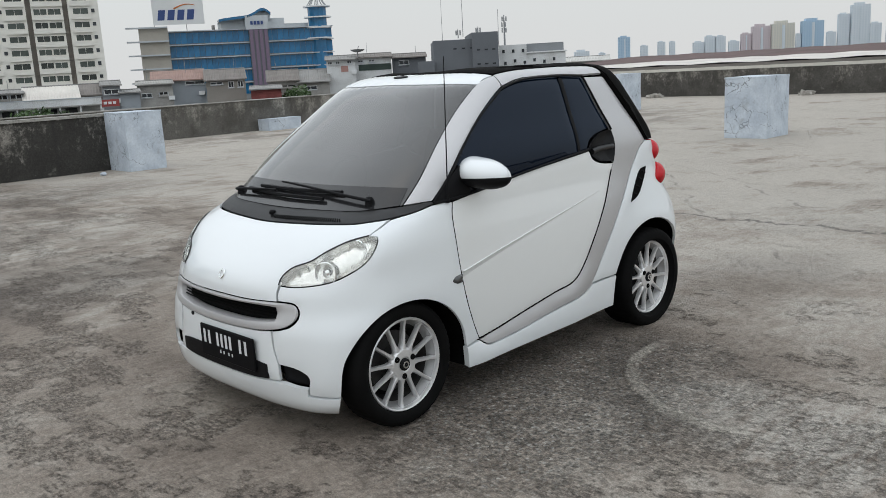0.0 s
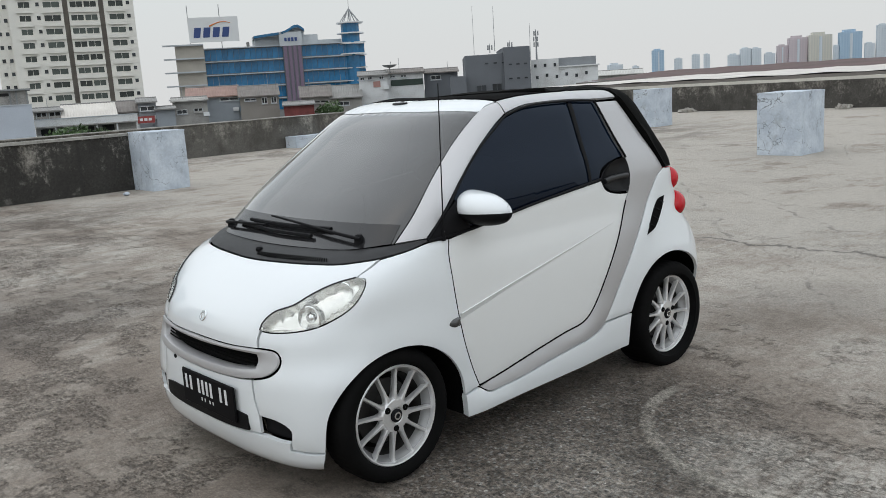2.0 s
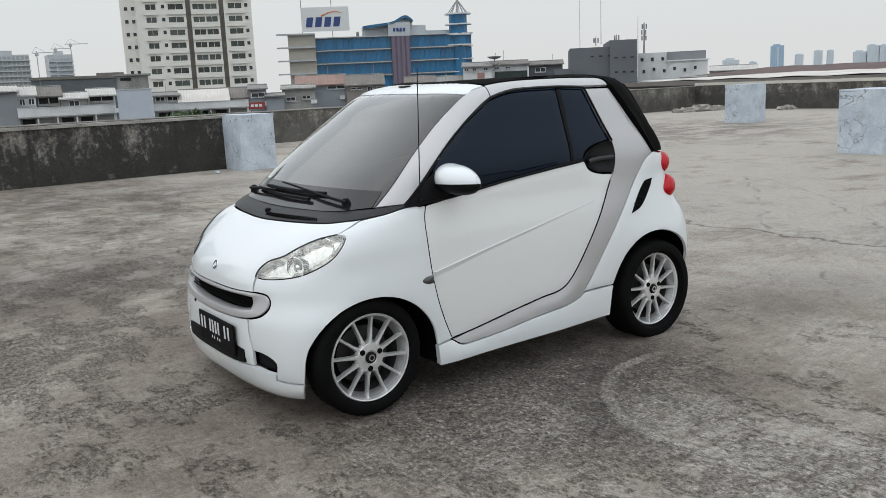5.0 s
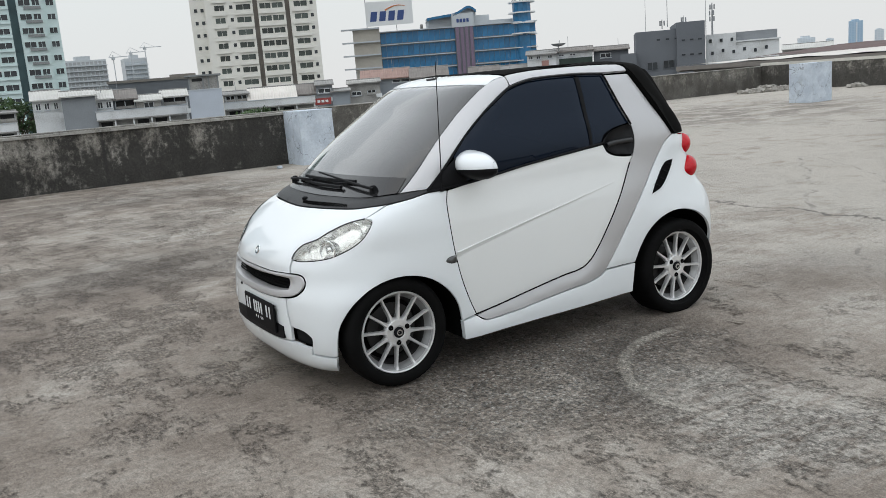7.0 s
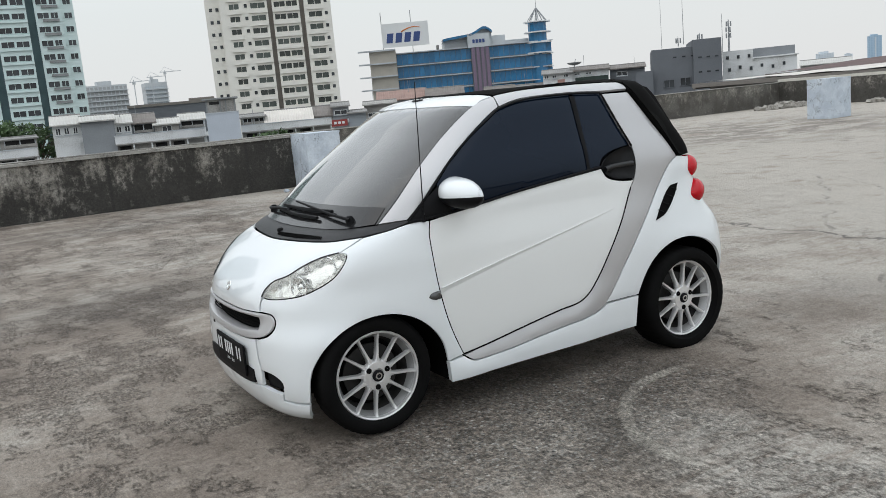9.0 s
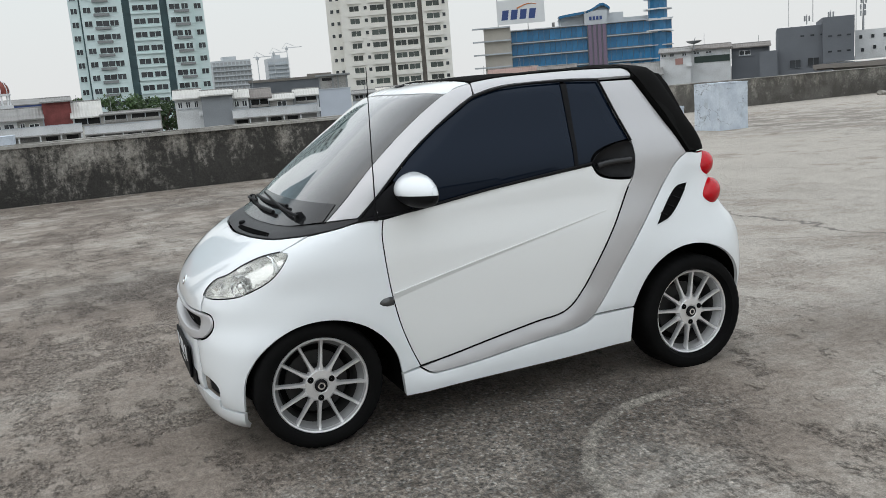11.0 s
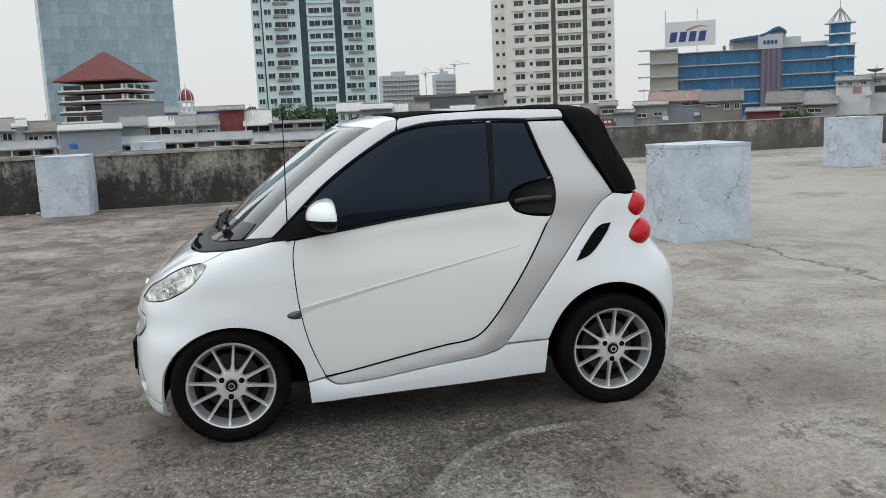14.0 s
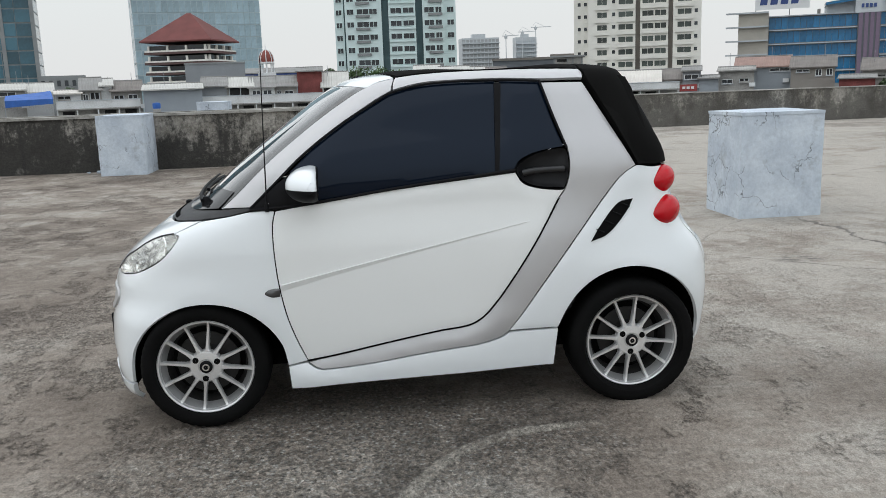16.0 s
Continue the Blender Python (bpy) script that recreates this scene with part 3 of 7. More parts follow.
Z_SIDE = [.10, .17, .30, .45, .60, .75, .92, 1.05, 1.12, 1.25, 1.36, 1.43, 1.465, 1.492, 1.508, 1.514]
Y_SIDE = [.67, .738, .742, .746, .745, .738, .715, .708, .692, .640, .597, .566, .53, .43, .26, .0]
Z_NOSE = [.10, .17, .30, .45, .58, .66, .70, .80, .90, .95, 1.10, 1.30, 1.44, 1.47, 1.495, 1.514]
X_NOSE = [1.325, 1.375, 1.403, 1.401, 1.387, 1.365, 1.335, 1.22, 1.065, .97, .79, .53, .325, .24, .05, -.25]
Z_TAIL = [.10, .18, .30, .50, .62, .70, .78, .95, 1.08, 1.25, 1.42, 1.465, 1.498, 1.514]
X_TAIL = [-1.25, -1.33, -1.38, -1.395, -1.388, -1.355, -1.28, -1.205, -1.185, -1.115, -1.035, -1.01, -.85, -.35]


def half_width(x, z):
    """Half the car's breadth at a place of its side view; below nought outside it."""
    x, z = np.asarray(x, float), np.asarray(z, float)
    w = table(z, Z_SIDE, Y_SIDE)
    nose, tail = table(z, Z_NOSE, X_NOSE), table(z, Z_TAIL, X_TAIL)
    x0 = table(z, [.1, .75, 1.0, 1.45, 1.514], [.5, .5, .42, -.1, -.3])
    x1 = table(z, [.1, .75, 1.0, 1.45, 1.514], [-.85, -.85, -.82, -.5, -.3])
    n = table(z, [.1, .32, .46, .57, .66, .83, .95, 1.5], [8, 7, 5.6, 4.1, 4, 5, 3.5, 2.6])
    m = table(z, [.1, .55, .66, .83, .95, 1.5], [3, 3, 3, 4, 3.2, 3])
    u = np.clip((x - x0) / np.maximum(nose - x0, 1e-3), 0, 1)
    v = np.clip((x1 - x) / np.maximum(x1 - tail, 1e-3), 0, 1)
    f, r = (1 - u ** n) ** (1 / m), (1 - v ** 5.2) ** (1 / 3.6)
    bump = .02 * np.exp(-((x - .97) / .3) ** 2 - ((z - .47) / .16) ** 2) + .052 * np.exp(-((x + 1.02) / .3) ** 2 - ((z - .50) / .19) ** 2)
    return (w + bump) * f * r - 1e-4


Z_LOW, Z_HIGH = .10, 1.514


def lift(uv, how):
    """From flat coordinates to the body's surface. how: "y" (side view), "z" (plan) or the centre of a ball."""
    uv = np.asarray(uv, float)
    if how == "y":
        return np.stack([uv[:, 0], half_width(uv[:, 0], uv[:, 1]), uv[:, 1]], 1)
    if how == "z":
        lo, hi = np.full(len(uv), .7), np.full(len(uv), Z_HIGH)
        for _ in range(34):
            mid = (lo + hi) / 2
            ok = half_width(uv[:, 0], mid) > np.abs(uv[:, 1])
            lo, hi = np.where(ok, mid, lo), np.where(ok, hi, mid)
        return np.stack([uv[:, 0], uv[:, 1], lo], 1)
    c = np.array(how, float)
    d = np.stack([np.cos(uv[:, 1]) * np.cos(uv[:, 0]), np.cos(uv[:, 1]) * np.sin(uv[:, 0]), np.sin(uv[:, 1])], 1)
    lo, hi = np.full(len(uv), .05), np.full(len(uv), 2.6)
    for _ in range(36):
        mid = (lo + hi) / 2
        p = c + d * mid[:, None]
        ok = (half_width(p[:, 0], p[:, 2]) > np.abs(p[:, 1])) & (p[:, 2] > Z_LOW) & (p[:, 2] < Z_HIGH)
        lo, hi = np.where(ok, mid, lo), np.where(ok, hi, mid)
    return c + d * lo[:, None]


def flat(p, how):
    p = np.asarray(p, float)
    if how == "y":
        return p[:, [0, 2]]
    if how == "z":
        return p[:, :2]
    q = p - np.array(how, float)
    az = np.arctan2(q[:, 1], q[:, 0])
    if how[0] < -.3 and np.mean(q[:, 0]) < 0:
        az = np.where(az < 0, az + 2 * np.pi, az)
    return np.stack([az, np.arctan2(q[:, 2], np.hypot(q[:, 0], q[:, 1]))], 1)


def spline(points, closed=True, gap=.016):
    """A curve through control points (x, y, z); a fourth value of 1 marks a corner."""
    P = [np.array(p[:3], float) for p in points]
    C = [len(p) > 3 for p in points]
    n, out = len(P), []
    for i in range(n if closed else n - 1):
        a, b = P[i], P[(i + 1) % n]
        pa = a if C[i] or (not closed and i == 0) else P[i - 1]
        pb = b if C[(i + 1) % n] or (not closed and i == n - 2) else P[(i + 2) % n]
        L = np.linalg.norm(b - a)
        ta = (b - pa) * L / max(1e-6, np.linalg.norm(a - pa) + L) if pa is not a else (b - a)
        tb = (pb - a) * L / max(1e-6, np.linalg.norm(pb - b) + L) if pb is not b else (b - a)
        k = max(2, int(math.ceil(L / gap)))
        for j in range(k):
            t = j / k
            out.append((2*t**3 - 3*t**2 + 1) * a + (t**3 - 2*t**2 + t) * ta + (3*t**2 - 2*t**3) * b + (t**3 - t**2) * tb)
    if not closed:
        out.append(P[-1])
    return np.array(out)


def both_sides(half):
    """A closed outline from its left half, given from the middle line to the middle line."""
    return list(half) + [(p[0], -p[1], *p[2:]) for p in reversed(half) if abs(p[1]) > 1e-3]


def inset(poly, d):
    """Draws a closed flat outline in by d."""
    e = np.roll(poly, -1, 0) - poly
    area = np.sum(poly[:, 0] * np.roll(poly[:, 1], -1) - np.roll(poly[:, 0], -1) * poly[:, 1])
    nrm = np.stack([-e[:, 1], e[:, 0]], 1) / (np.linalg.norm(e, axis=1)[:, None] + 1e-9) * np.sign(area)
    v = nrm + np.roll(nrm, 1, 0)
    v /= np.maximum(np.sum(v * nrm, 1)[:, None], .7)
    return poly + v * d


def inside(poly, q):
    x, y = q[:, 0], q[:, 1]
    r = np.zeros(len(q), bool)
    a, b = poly, np.roll(poly, -1, 0)
    for (x0, y0), (x1, y1) in zip(a, b):
        c = (y0 > y) != (y1 > y)
        with np.errstate(divide="ignore", invalid="ignore"):
            r ^= c & (x < (x1 - x0) * (y - y0) / (y1 - y0 + 1e-15) + x0)
    return r


def panel(points, how, step=.03, seam=.0028, off=0.0, thick=.014, sink=.004, dome=0.0, dark_edge=False):
    """A sheet of the body: an outline laid on its surface, with an edge turned in. Returns (verts, faces)."""
    ctl = spline(points)
    poly = flat(ctl, how)
    scale = 1.0 if isinstance(how, str) else float(np.mean(np.linalg.norm(ctl - np.array(how), axis=1)))
    poly = poly * scale
    keep = np.linalg.norm(poly - np.roll(poly, 1, 0), axis=1) > .002
    poly = inset(poly[keep], seam)
    lo, hi = poly.min(0), poly.max(0)
    gx, gy = np.meshgrid(np.arange(lo[0], hi[0], step), np.arange(lo[1], hi[1], step * .87))
    gx[1::2] += step / 2
    q = np.stack([gx.ravel(), gy.ravel()], 1)
    q = q[inside(poly, q)]
    if len(q):
        near = np.min(np.linalg.norm(q[:, None, :] - poly[None], axis=2), axis=1)
        q = q[near > step * .5]
    n = len(poly)
    pts = [Vector(p) for p in poly] + [Vector(p) for p in q]
    from_cdt = geometry.delaunay_2d_cdt(pts, [(i, (i + 1) % n) for i in range(n)], [], 1, 1e-6)
    V2 = np.array([tuple(v) for v in from_cdt[0]])
    F = np.array([f for f in from_cdt[2] if len(f) == 3], int)
    P = lift(V2 / scale, how)
    fn = np.cross(P[F[:, 1]] - P[F[:, 0]], P[F[:, 2]] - P[F[:, 0]])
    mid = np.mean(P, 0)
    heart = np.array([min(max(mid[0], -.7), .6), 0, .6]) if isinstance(how, str) else np.array(how, float)
    if np.sum(fn * (P[F[:, 0]] - heart)) < 0:
        F = F[:, ::-1]
        fn = -fn
    N = np.zeros_like(P)
    for k in range(3):
        np.add.at(N, F[:, k], fn)
    N /= np.linalg.norm(N, axis=1)[:, None] + 1e-12
    count = {}
    for f in F:
        for a, b in ((f[0], f[1]), (f[1], f[2]), (f[2], f[0])):
            count[(a, b)] = count.get((a, b), 0) + 1
    rim = [(a, b) for (a, b) in count if (b, a) not in count]
    edge = np.zeros(len(P), bool)
    for a, b in rim:
        edge[a] = edge[b] = True
    rise = np.full(len(P), off)
    if dome:
        near = np.min(np.linalg.norm(V2[:, None, :] - poly[None], axis=2), axis=1)
        k = np.clip(near / max(near.max(), 1e-6), 0, 1)
        rise = rise + dome * np.sqrt(1 - (1 - k) ** 2)
    rise[edge] -= sink
    top = P + N * rise[:, None]
    low = P + N * (rise - thick)[:, None]
    m = len(P)
    ids = {i: m + k for k, i in enumerate(np.nonzero(edge)[0])}
    verts = list(top) + [low[i] for i in ids]
    faces = [tuple(f) for f in F] + [(b, a, ids[a], ids[b]) for a, b in rim]
    skin = (lambda k: ids[k] if edge[k] else spare[k])
    painted = len(F) if dark_edge else len(faces)
    if thick > .01:
        spare = {}
        for k in np.nonzero(~edge)[0]:
            spare[k] = len(verts)
            verts.append(low[k])
        faces += [(skin(f[2]), skin(f[1]), skin(f[0])) for f in F]
    return verts, faces, painted


def mirrored(data):
    return ([(p[0], -p[1], p[2]) for p in data[0]], [tuple(reversed(k)) for k in data[1]], *data[2:])


def band(outer, inner, how, off=0.0, deep=.02):
    """A moulded ring between two outlines, its inner edge sunk."""
    a, b = spline(outer, gap=.01), spline(inner, gap=.01)
    n = 160

    def even(c):
        d = np.r_[0, np.cumsum(np.linalg.norm(np.diff(np.vstack([c, c[:1]]), axis=0), axis=1))]
        s = np.linspace(0, d[-1], n, endpoint=False)
        cc = np.vstack([c, c[:1]])
        return np.stack([np.interp(s, d, cc[:, k]) for k in range(3)], 1)
    a, b = even(a), even(b)
    start = int(np.argmin(np.linalg.norm(b - a[0], axis=1)))
    b = np.roll(b, -start, 0)
    rows = []
    for t, o in ((0, off - .006), (.06, off + .002), (.5, off + .004), (.92, off), (1, off - .006), (1, off - deep)):
        p = lift(flat(a * (1 - t) + b * t, how), how)
        d = p - np.array(how, float)
        rows.append(p + d / np.linalg.norm(d, axis=1)[:, None] * o)
    v = [tuple(p) for r in rows for p in r]
    f = []
    for i in range(len(rows) - 1):
        for k in range(n):
            f.append((i * n + k, (i + 1) * n + k, (i + 1) * n + (k + 1) % n, i * n + (k + 1) % n))
    return v, f


def on_body(points, how, off=0.0, closed=False):
    p = lift(flat(spline(points, closed), how), how)
    c = np.array((0, 0, .6))
    d = p - c
    d[:, 0] *= .3
    return p + d / np.linalg.norm(d, axis=1)[:, None] * off


# paints and stuffs of the car
# blue of the reflected sky is tinted into the body white
WHITE = mat("sky_tinted_white", (.765, .795, .81), .28, var=.02, scale=1.2, fine=400, coat=1.0)
# warmer copy for the doors, the deck's reflection put into the colour
DOOR_WHITE = mat("deck_warmed_white", (.775, .785, .775), .30, var=.025, scale=1.4, fine=400, coat=.9)
SILVER = mat("silver_paint", (.51, .505, .51), .42, metal=.45, var=.04, scale=2, fine=700, coat=.35)
BLACK_PLASTIC = mat("black_plastic", (.009, .009, .010), .5, spec=.08, var=.2, scale=5, fine=300, bump=.0006)
GREY_PLASTIC = mat("grey_black_plastic", (.03, .0305, .032), .5, spec=.3, var=.2, scale=6, fine=300, bump=.0008)
RUBBER = mat("tyre_rubber", (.005, .005, .005), .8, spec=.08, var=.35, scale=9, fine=120, bump=.001)
CANVAS = mat("black_canvas", (.0065, .0064, .0062), .95, var=.25, scale=4, fine=500, bump=.0008, spec=.06)
ALLOY = mat("alloy_silver", (.80, .80, .80), .30, metal=.65, var=.12, scale=9, fine=300, coat=.3)
# darker copy of the alloy: shade inside the rim put into its colour
DISH = mat("shaded_alloy_grey", (.42, .42, .42), .36, metal=.6, var=.15, scale=9, fine=300)
GRIP = mat("grip_black", (.016, .016, .017), .35, spec=.4, var=.15, scale=9)
HANDLE = mat("handle_black", (.010, .010, .011), .45, spec=.2, var=.15, scale=9)
CHROME = mat("bright_chrome", (.85, .86, .86), .1, metal=1.0, var=.03)
REFLECTOR = mat("lamp_reflector", (.86, .86, .83), .22, metal=.8, var=.10, scale=22, fine=40, bump=.0028)
# steel taken near black: the shade between the spokes is in its colour
STEEL = mat("shaded_brake_steel", (.022, .021, .02), .6, metal=.2, var=.15, scale=20)
RED_LENS = mat("red_lamp_lens", (.47, .003, .010), .2, var=.1, scale=14, fine=120, coat=.12, spec=.3)
PLATE_BLACK = mat("plate_black", (.007, .007, .008), .5, spec=.05, var=.2, scale=12)
PLATE_WHITE = mat("plate_white", (.72, .73, .74), .4, var=.05)
CABIN = mat("cabin_dark", (.03, .03, .032), .8, var=.2, scale=8, fine=200, bump=.001)
SCREEN_GLASS = glass("windscreen_glass", (.026, .026, .025), .08, .03, 1.52, faces=1.9)
SIDE_GLASS = glass("side_film_glass", (.0035, .007, .015), .015, .02, 1.42, (.25, .3, .36), (.74, .82, .95), .7)
SCREEN_EDGE = mat("printed_screen_edge", (.020, .020, .021), .12, spec=.5, var=.1, scale=6)
CLEAR = glass("lamp_clear", (.7, .7, .69), .95, .02, 1.4, (.98, .98, .97))
# dark grey that paints the shade deep in the rim barrel
BARREL_SHADE = mat("barrel_shade_grey", (.03, .029, .028), .6, metal=.3, var=.4, scale=20)
UNDER = mat("underbody_black", (.006, .006, .006), .95, var=.2, spec=.05)

car = thing("car", pose(0, 0, 0), "small white two-seat city car with silver frame and black soft top", "car")
NOSE, CABIN_C, TAIL_C, ROOF_C = (.5, 0, .45), (0, 0, .8), (-.6, 0, .6), (-.35, 0, .8)


def twin(name, data, material, label="", smooth=True, parent=None):
    a = part(name, data, material, parent or car, label, smooth)
    b = part(name, mirrored(data), material, parent or car, label, smooth)
    return a, b


def arch(cx, cz, a, b, t0, t1, n=9):
    """Part of a wheel opening's edge, as control points."""
    out = []
    for k in range(n):
        t = radians(t0 + (t1 - t0) * k / (n - 1))
        x, z = cx + a * math.cos(t), cz + b * math.sin(t)
        out.append((x, float(half_width(x, z)), z))
    return out


ARCH_F, ARCH_R = (.918, .236, .340, .320), (-.935, .27, .335, .35)

# edges that several sheets share, from the middle line outwards
COWL_EDGE = [(1.112, 0, .872), (1.105, .156, .875), (1.079, .371, .882), (1.027, .532, .888), (.951, .616, .897), (.911, .645, .902)]
LAMP_TOP = [(1.03, .643, .85), (1.101, .59, .831), (1.173, .537, .796), (1.226, .494, .761), (1.272, .425, .734), (1.308, .394, .697), (1.326, .393, .667)]
LAMP_LOW = [(1.31, .449, .662), (1.264, .537, .669), (1.205, .604, .684), (1.131, .655, .718), (1.08, .68, .752), (1.041, .687, .793), (1.012, .678, .83), (1.008, .667, .845)]
DOOR_FRONT = [(.597, .71, .934), (.610, .72, .873), (.611, .736, .78), (.604, .745, .672), (.593, .749, .587), (.570, .75, .475), (.536, .746, .372), (.497, .742, .281)]
DOOR_LOW = [(.365, .742, .300), (.119, .744, .344), (-.08, .745, .377), (-.204, .745, .393), (-.267, .746, .424), (-.331, .746, .49), (-.395, .746, .575), (-.486, .742, .707), (-.566, .727, .837), (-.62, .714, .931), (-.648, .711, .969)]
BAND_OUT = [(.429, .74, .240), (.246, .74, .252), (.023, .741, .280), (-.127, .742, .296), (-.252, .742, .308), (-.341, .743, .331), (-.379, .744, .354)]
BAND_UP = [(-.455, .748, .445), (-.545, .751, .567), (-.635, .748, .687), (-.741, .731, .823), (-.848, .712, .956), (-.902, .70, 1.015), (-.968, .70, 1.058)]
GRILLE_TOP = [(1.393, 0, .592), (1.386, .222, .593), (1.35, .41, .598)]
GRILLE_OUT = GRILLE_TOP + [(1.325, .480, .592), (1.318, .498, .572), (1.324, .498, .540), (1.345, .468, .508), (1.365, .415, .489), (1.395, .303, .474), (1.41, 0, .463)]
GRILLE_IN = [(1.397, 0, .573), (1.379, .296, .579), (1.357, .395, .578, 1), (1.362, .408, .555), (1.368, .395, .522, 1), (1.398, .227, .505), (1.405, 0, .499)]


def corner(p):
    return (*p[:3], 1)


# bonnet, wings, bumper
part("bonnet", panel(both_sides(COWL_EDGE[:-1] + [corner(COWL_EDGE[-1]), (.97, .645, .876), corner(LAMP_TOP[0])] + LAMP_TOP[1:-1] + [corner(LAMP_TOP[-1]), (1.343, .39, .632), (1.354, .40, .6, 1), (1.386, .222, .595), (1.393, 0, .594)]), NOSE), WHITE, car, smooth=True)
wing = ([corner(DOOR_FRONT[0])] + DOOR_FRONT[1:-1] + [corner(DOOR_FRONT[-1]), (.583, .742, .264, 1)] + arch(*ARCH_F, 173, 6, 13)[1:-1]
        + [(1.262, .67, .205, 1), (1.338, .552, .214, 1), (1.344, .56, .25), (1.346, .566, .295), (1.363, .51, .326), (1.386, .415, .336, 1), (1.388, .395, .40), (1.387, .385, .478, 1),
           (1.365, .418, .485), (1.344, .472, .504), (1.322, .503, .538), (1.316, .503, .573), (1.324, .483, .596), (1.342, .43, .602), (1.35, .405, .602, 1), (1.34, .396, .632), (1.323, .4, .665, 1)]
        + LAMP_LOW[:-1] + [corner(LAMP_LOW[-1]), (1.03, .648, .853), (.97, .65, .876), (.911, .65, .900, 1), (.802, .682, .915), (.694, .698, .934), ])
twin("front_wing", panel(wing, NOSE, step=.03), WHITE)
part("bumper_centre", panel(both_sides([(1.41, 0, .460), (1.395, .303, .471), (1.386, .38, .479, 1), (1.388, .39, .40), (1.386, .412, .335), (1.38, .414, .262, 1), (1.403, .2, .251), (1.408, 0, .249)]), NOSE), WHITE, car, smooth=True)
part("bumper_lip", panel(both_sides([(1.408, 0, .245), (1.403, .2, .247), (1.38, .414, .258), (1.36, .505, .247), (1.344, .556, .246, 1), (1.338, .548, .21, 1), (1.262, .67, .201, 1), (1.272, .645, .100, 1), (1.30, .56, .105), (1.345, .4, .112), (1.36, 0, .112)]), NOSE, off=.003, thick=.02), WHITE, car, smooth=True)
twin("fog_recess", panel([(1.340, .56, .244, 1), (1.344, .572, .30), (1.363, .512, .332), (1.387, .41, .342, 1), (1.38, .41, .25, 1)], NOSE, off=-.03, thick=.01), BLACK_PLASTIC, "black fog lamp recess")
part("lower_intake", panel(both_sides([(1.41, 0, .34), (1.406, .272, .338), (1.399, .352, .33, 1), (1.397, .354, .264, 1), (1.403, .26, .256), (1.407, 0, .252)]), NOSE, off=.007, thick=.01, sink=.001), BLACK_PLASTIC, car, "black lower air intake", True)
part("towing_cover", panel([(1.402, -.25, .468), (1.401, -.232, .458), (1.402, -.25, .446), (1.402, -.268, .458)], NOSE, step=.008, seam=0, off=.001, thick=.004), BLACK_PLASTIC, car, "small dark towing-eye hole", True)
part("grille_surround", band(both_sides(GRILLE_OUT), both_sides(GRILLE_IN), NOSE, off=.001, deep=.05), SILVER, car, "silver grille surround", True)
grille = part("grille", panel(both_sides([(1.397, 0, .58), (1.379, .296, .585), (1.345, .43, .58, 1), (1.352, .44, .525, 1), (1.398, .227, .51), (1.405, 0, .505)]), NOSE, off=-.045, thick=.01), UNDER, car, "black recessed grille", True)
for k in range(4):
    z = .522 + .014 * k
    part("grille_slat", tube(on_body([(1.36, -.40, z), (1.395, -.2, z), (1.40, 0, z), (1.395, .2, z), (1.36, .40, z)], NOSE, -.03), .0032, 6), UNDER, grille, smooth=True)

# headlamps
for side in (1, -1):
    def S(points):
        return [(p[0], p[1] * side, *p[2:]) for p in points]
    ring = S(LAMP_TOP[:-1] + [corner(LAMP_TOP[-1])] + LAMP_LOW[:-1] + [corner(LAMP_LOW[-1])])
    lamp = part("headlamp", panel(ring, NOSE, step=.02, off=-.034, thick=.006, sink=-.03), REFLECTOR, car, "clear headlamp with bright reflectors", True)
    part("lamp_seal", tube(on_body(S(LAMP_TOP), NOSE, -.001), .0030, 6), GREY_PLASTIC, lamp, smooth=True)
    part("lamp_lens", panel(ring, NOSE, step=.02, seam=.003, off=.002, thick=.003), CLEAR, lamp, smooth=True).visible_shadow = False

    def lamp_at(p, r, deep, name, material, profile):
        q = lift(flat(np.array([p]), NOSE), NOSE)[0]
        ob = part(name, lathe([(a * r, b * deep) for a, b in profile], 28, "z"), material, lamp, smooth=True)
        ob.matrix_local = Matrix.Translation(Vector(q) + Vector((-.040, -.030 * side, -.004))) @ look((0, 0, 0), (-.88, -.42 * side, -.05))
        return ob
    lamp_at((1.195, .558 * side, .706), .047, .05, "main_reflector", CHROME, [(1.12, .2), (1.06, .62), (.97, .64), (.9, .5), (.78, .05), (.5, -.3), (.05, -.35)])
    lamp_at((1.195, .558 * side, .706), .024, .03, "projector", CHROME, [(1, -.6), (1, .2), (.8, .7), (.45, .95), (.02, 1.0)])
    lamp_at((1.09, .628 * side, .788), .042, .05, "side_reflector", CHROME, [(1.05, .35), (1.0, .45), (.92, .4), (.7, 0), (.05, -.3)])
    lamp_at((1.29, .437 * side, .697), .034, .04, "indicator_reflector", CHROME, [(1.05, .35), (1.0, .45), (.92, .4), (.7, 0), (.05, -.3)])

# badge: a plain ring
badge_at = lift(flat(np.array([(1.357, 0, .672)]), NOSE), NOSE)[0]
badge = part("badge", lathe([(.021, -.003), (.024, .002), (.022, .006), (.014, .006), (.012, .002), (.012, -.003)], 28, "z"), CHROME, car, "chrome ring badge", True)
badge.matrix_local = Matrix.Translation(Vector(badge_at)) @ look((0, 0, 0), (-.9, 0, -.45))

# number plate with plain bars in place of its characters
plate = part("number_plate", box(1.404, 1.415, -.15, .29, .286, .434, .004), PLATE_BLACK, car, "black number plate with white bars")
for f in (.09, .18, .34, .42, .5, .58, .76, .86):
    part("plate_bar", box(1.4145, 1.4165, -.160 + .44 * f, -.143 + .44 * f, .350, .412), PLATE_WHITE, plate)
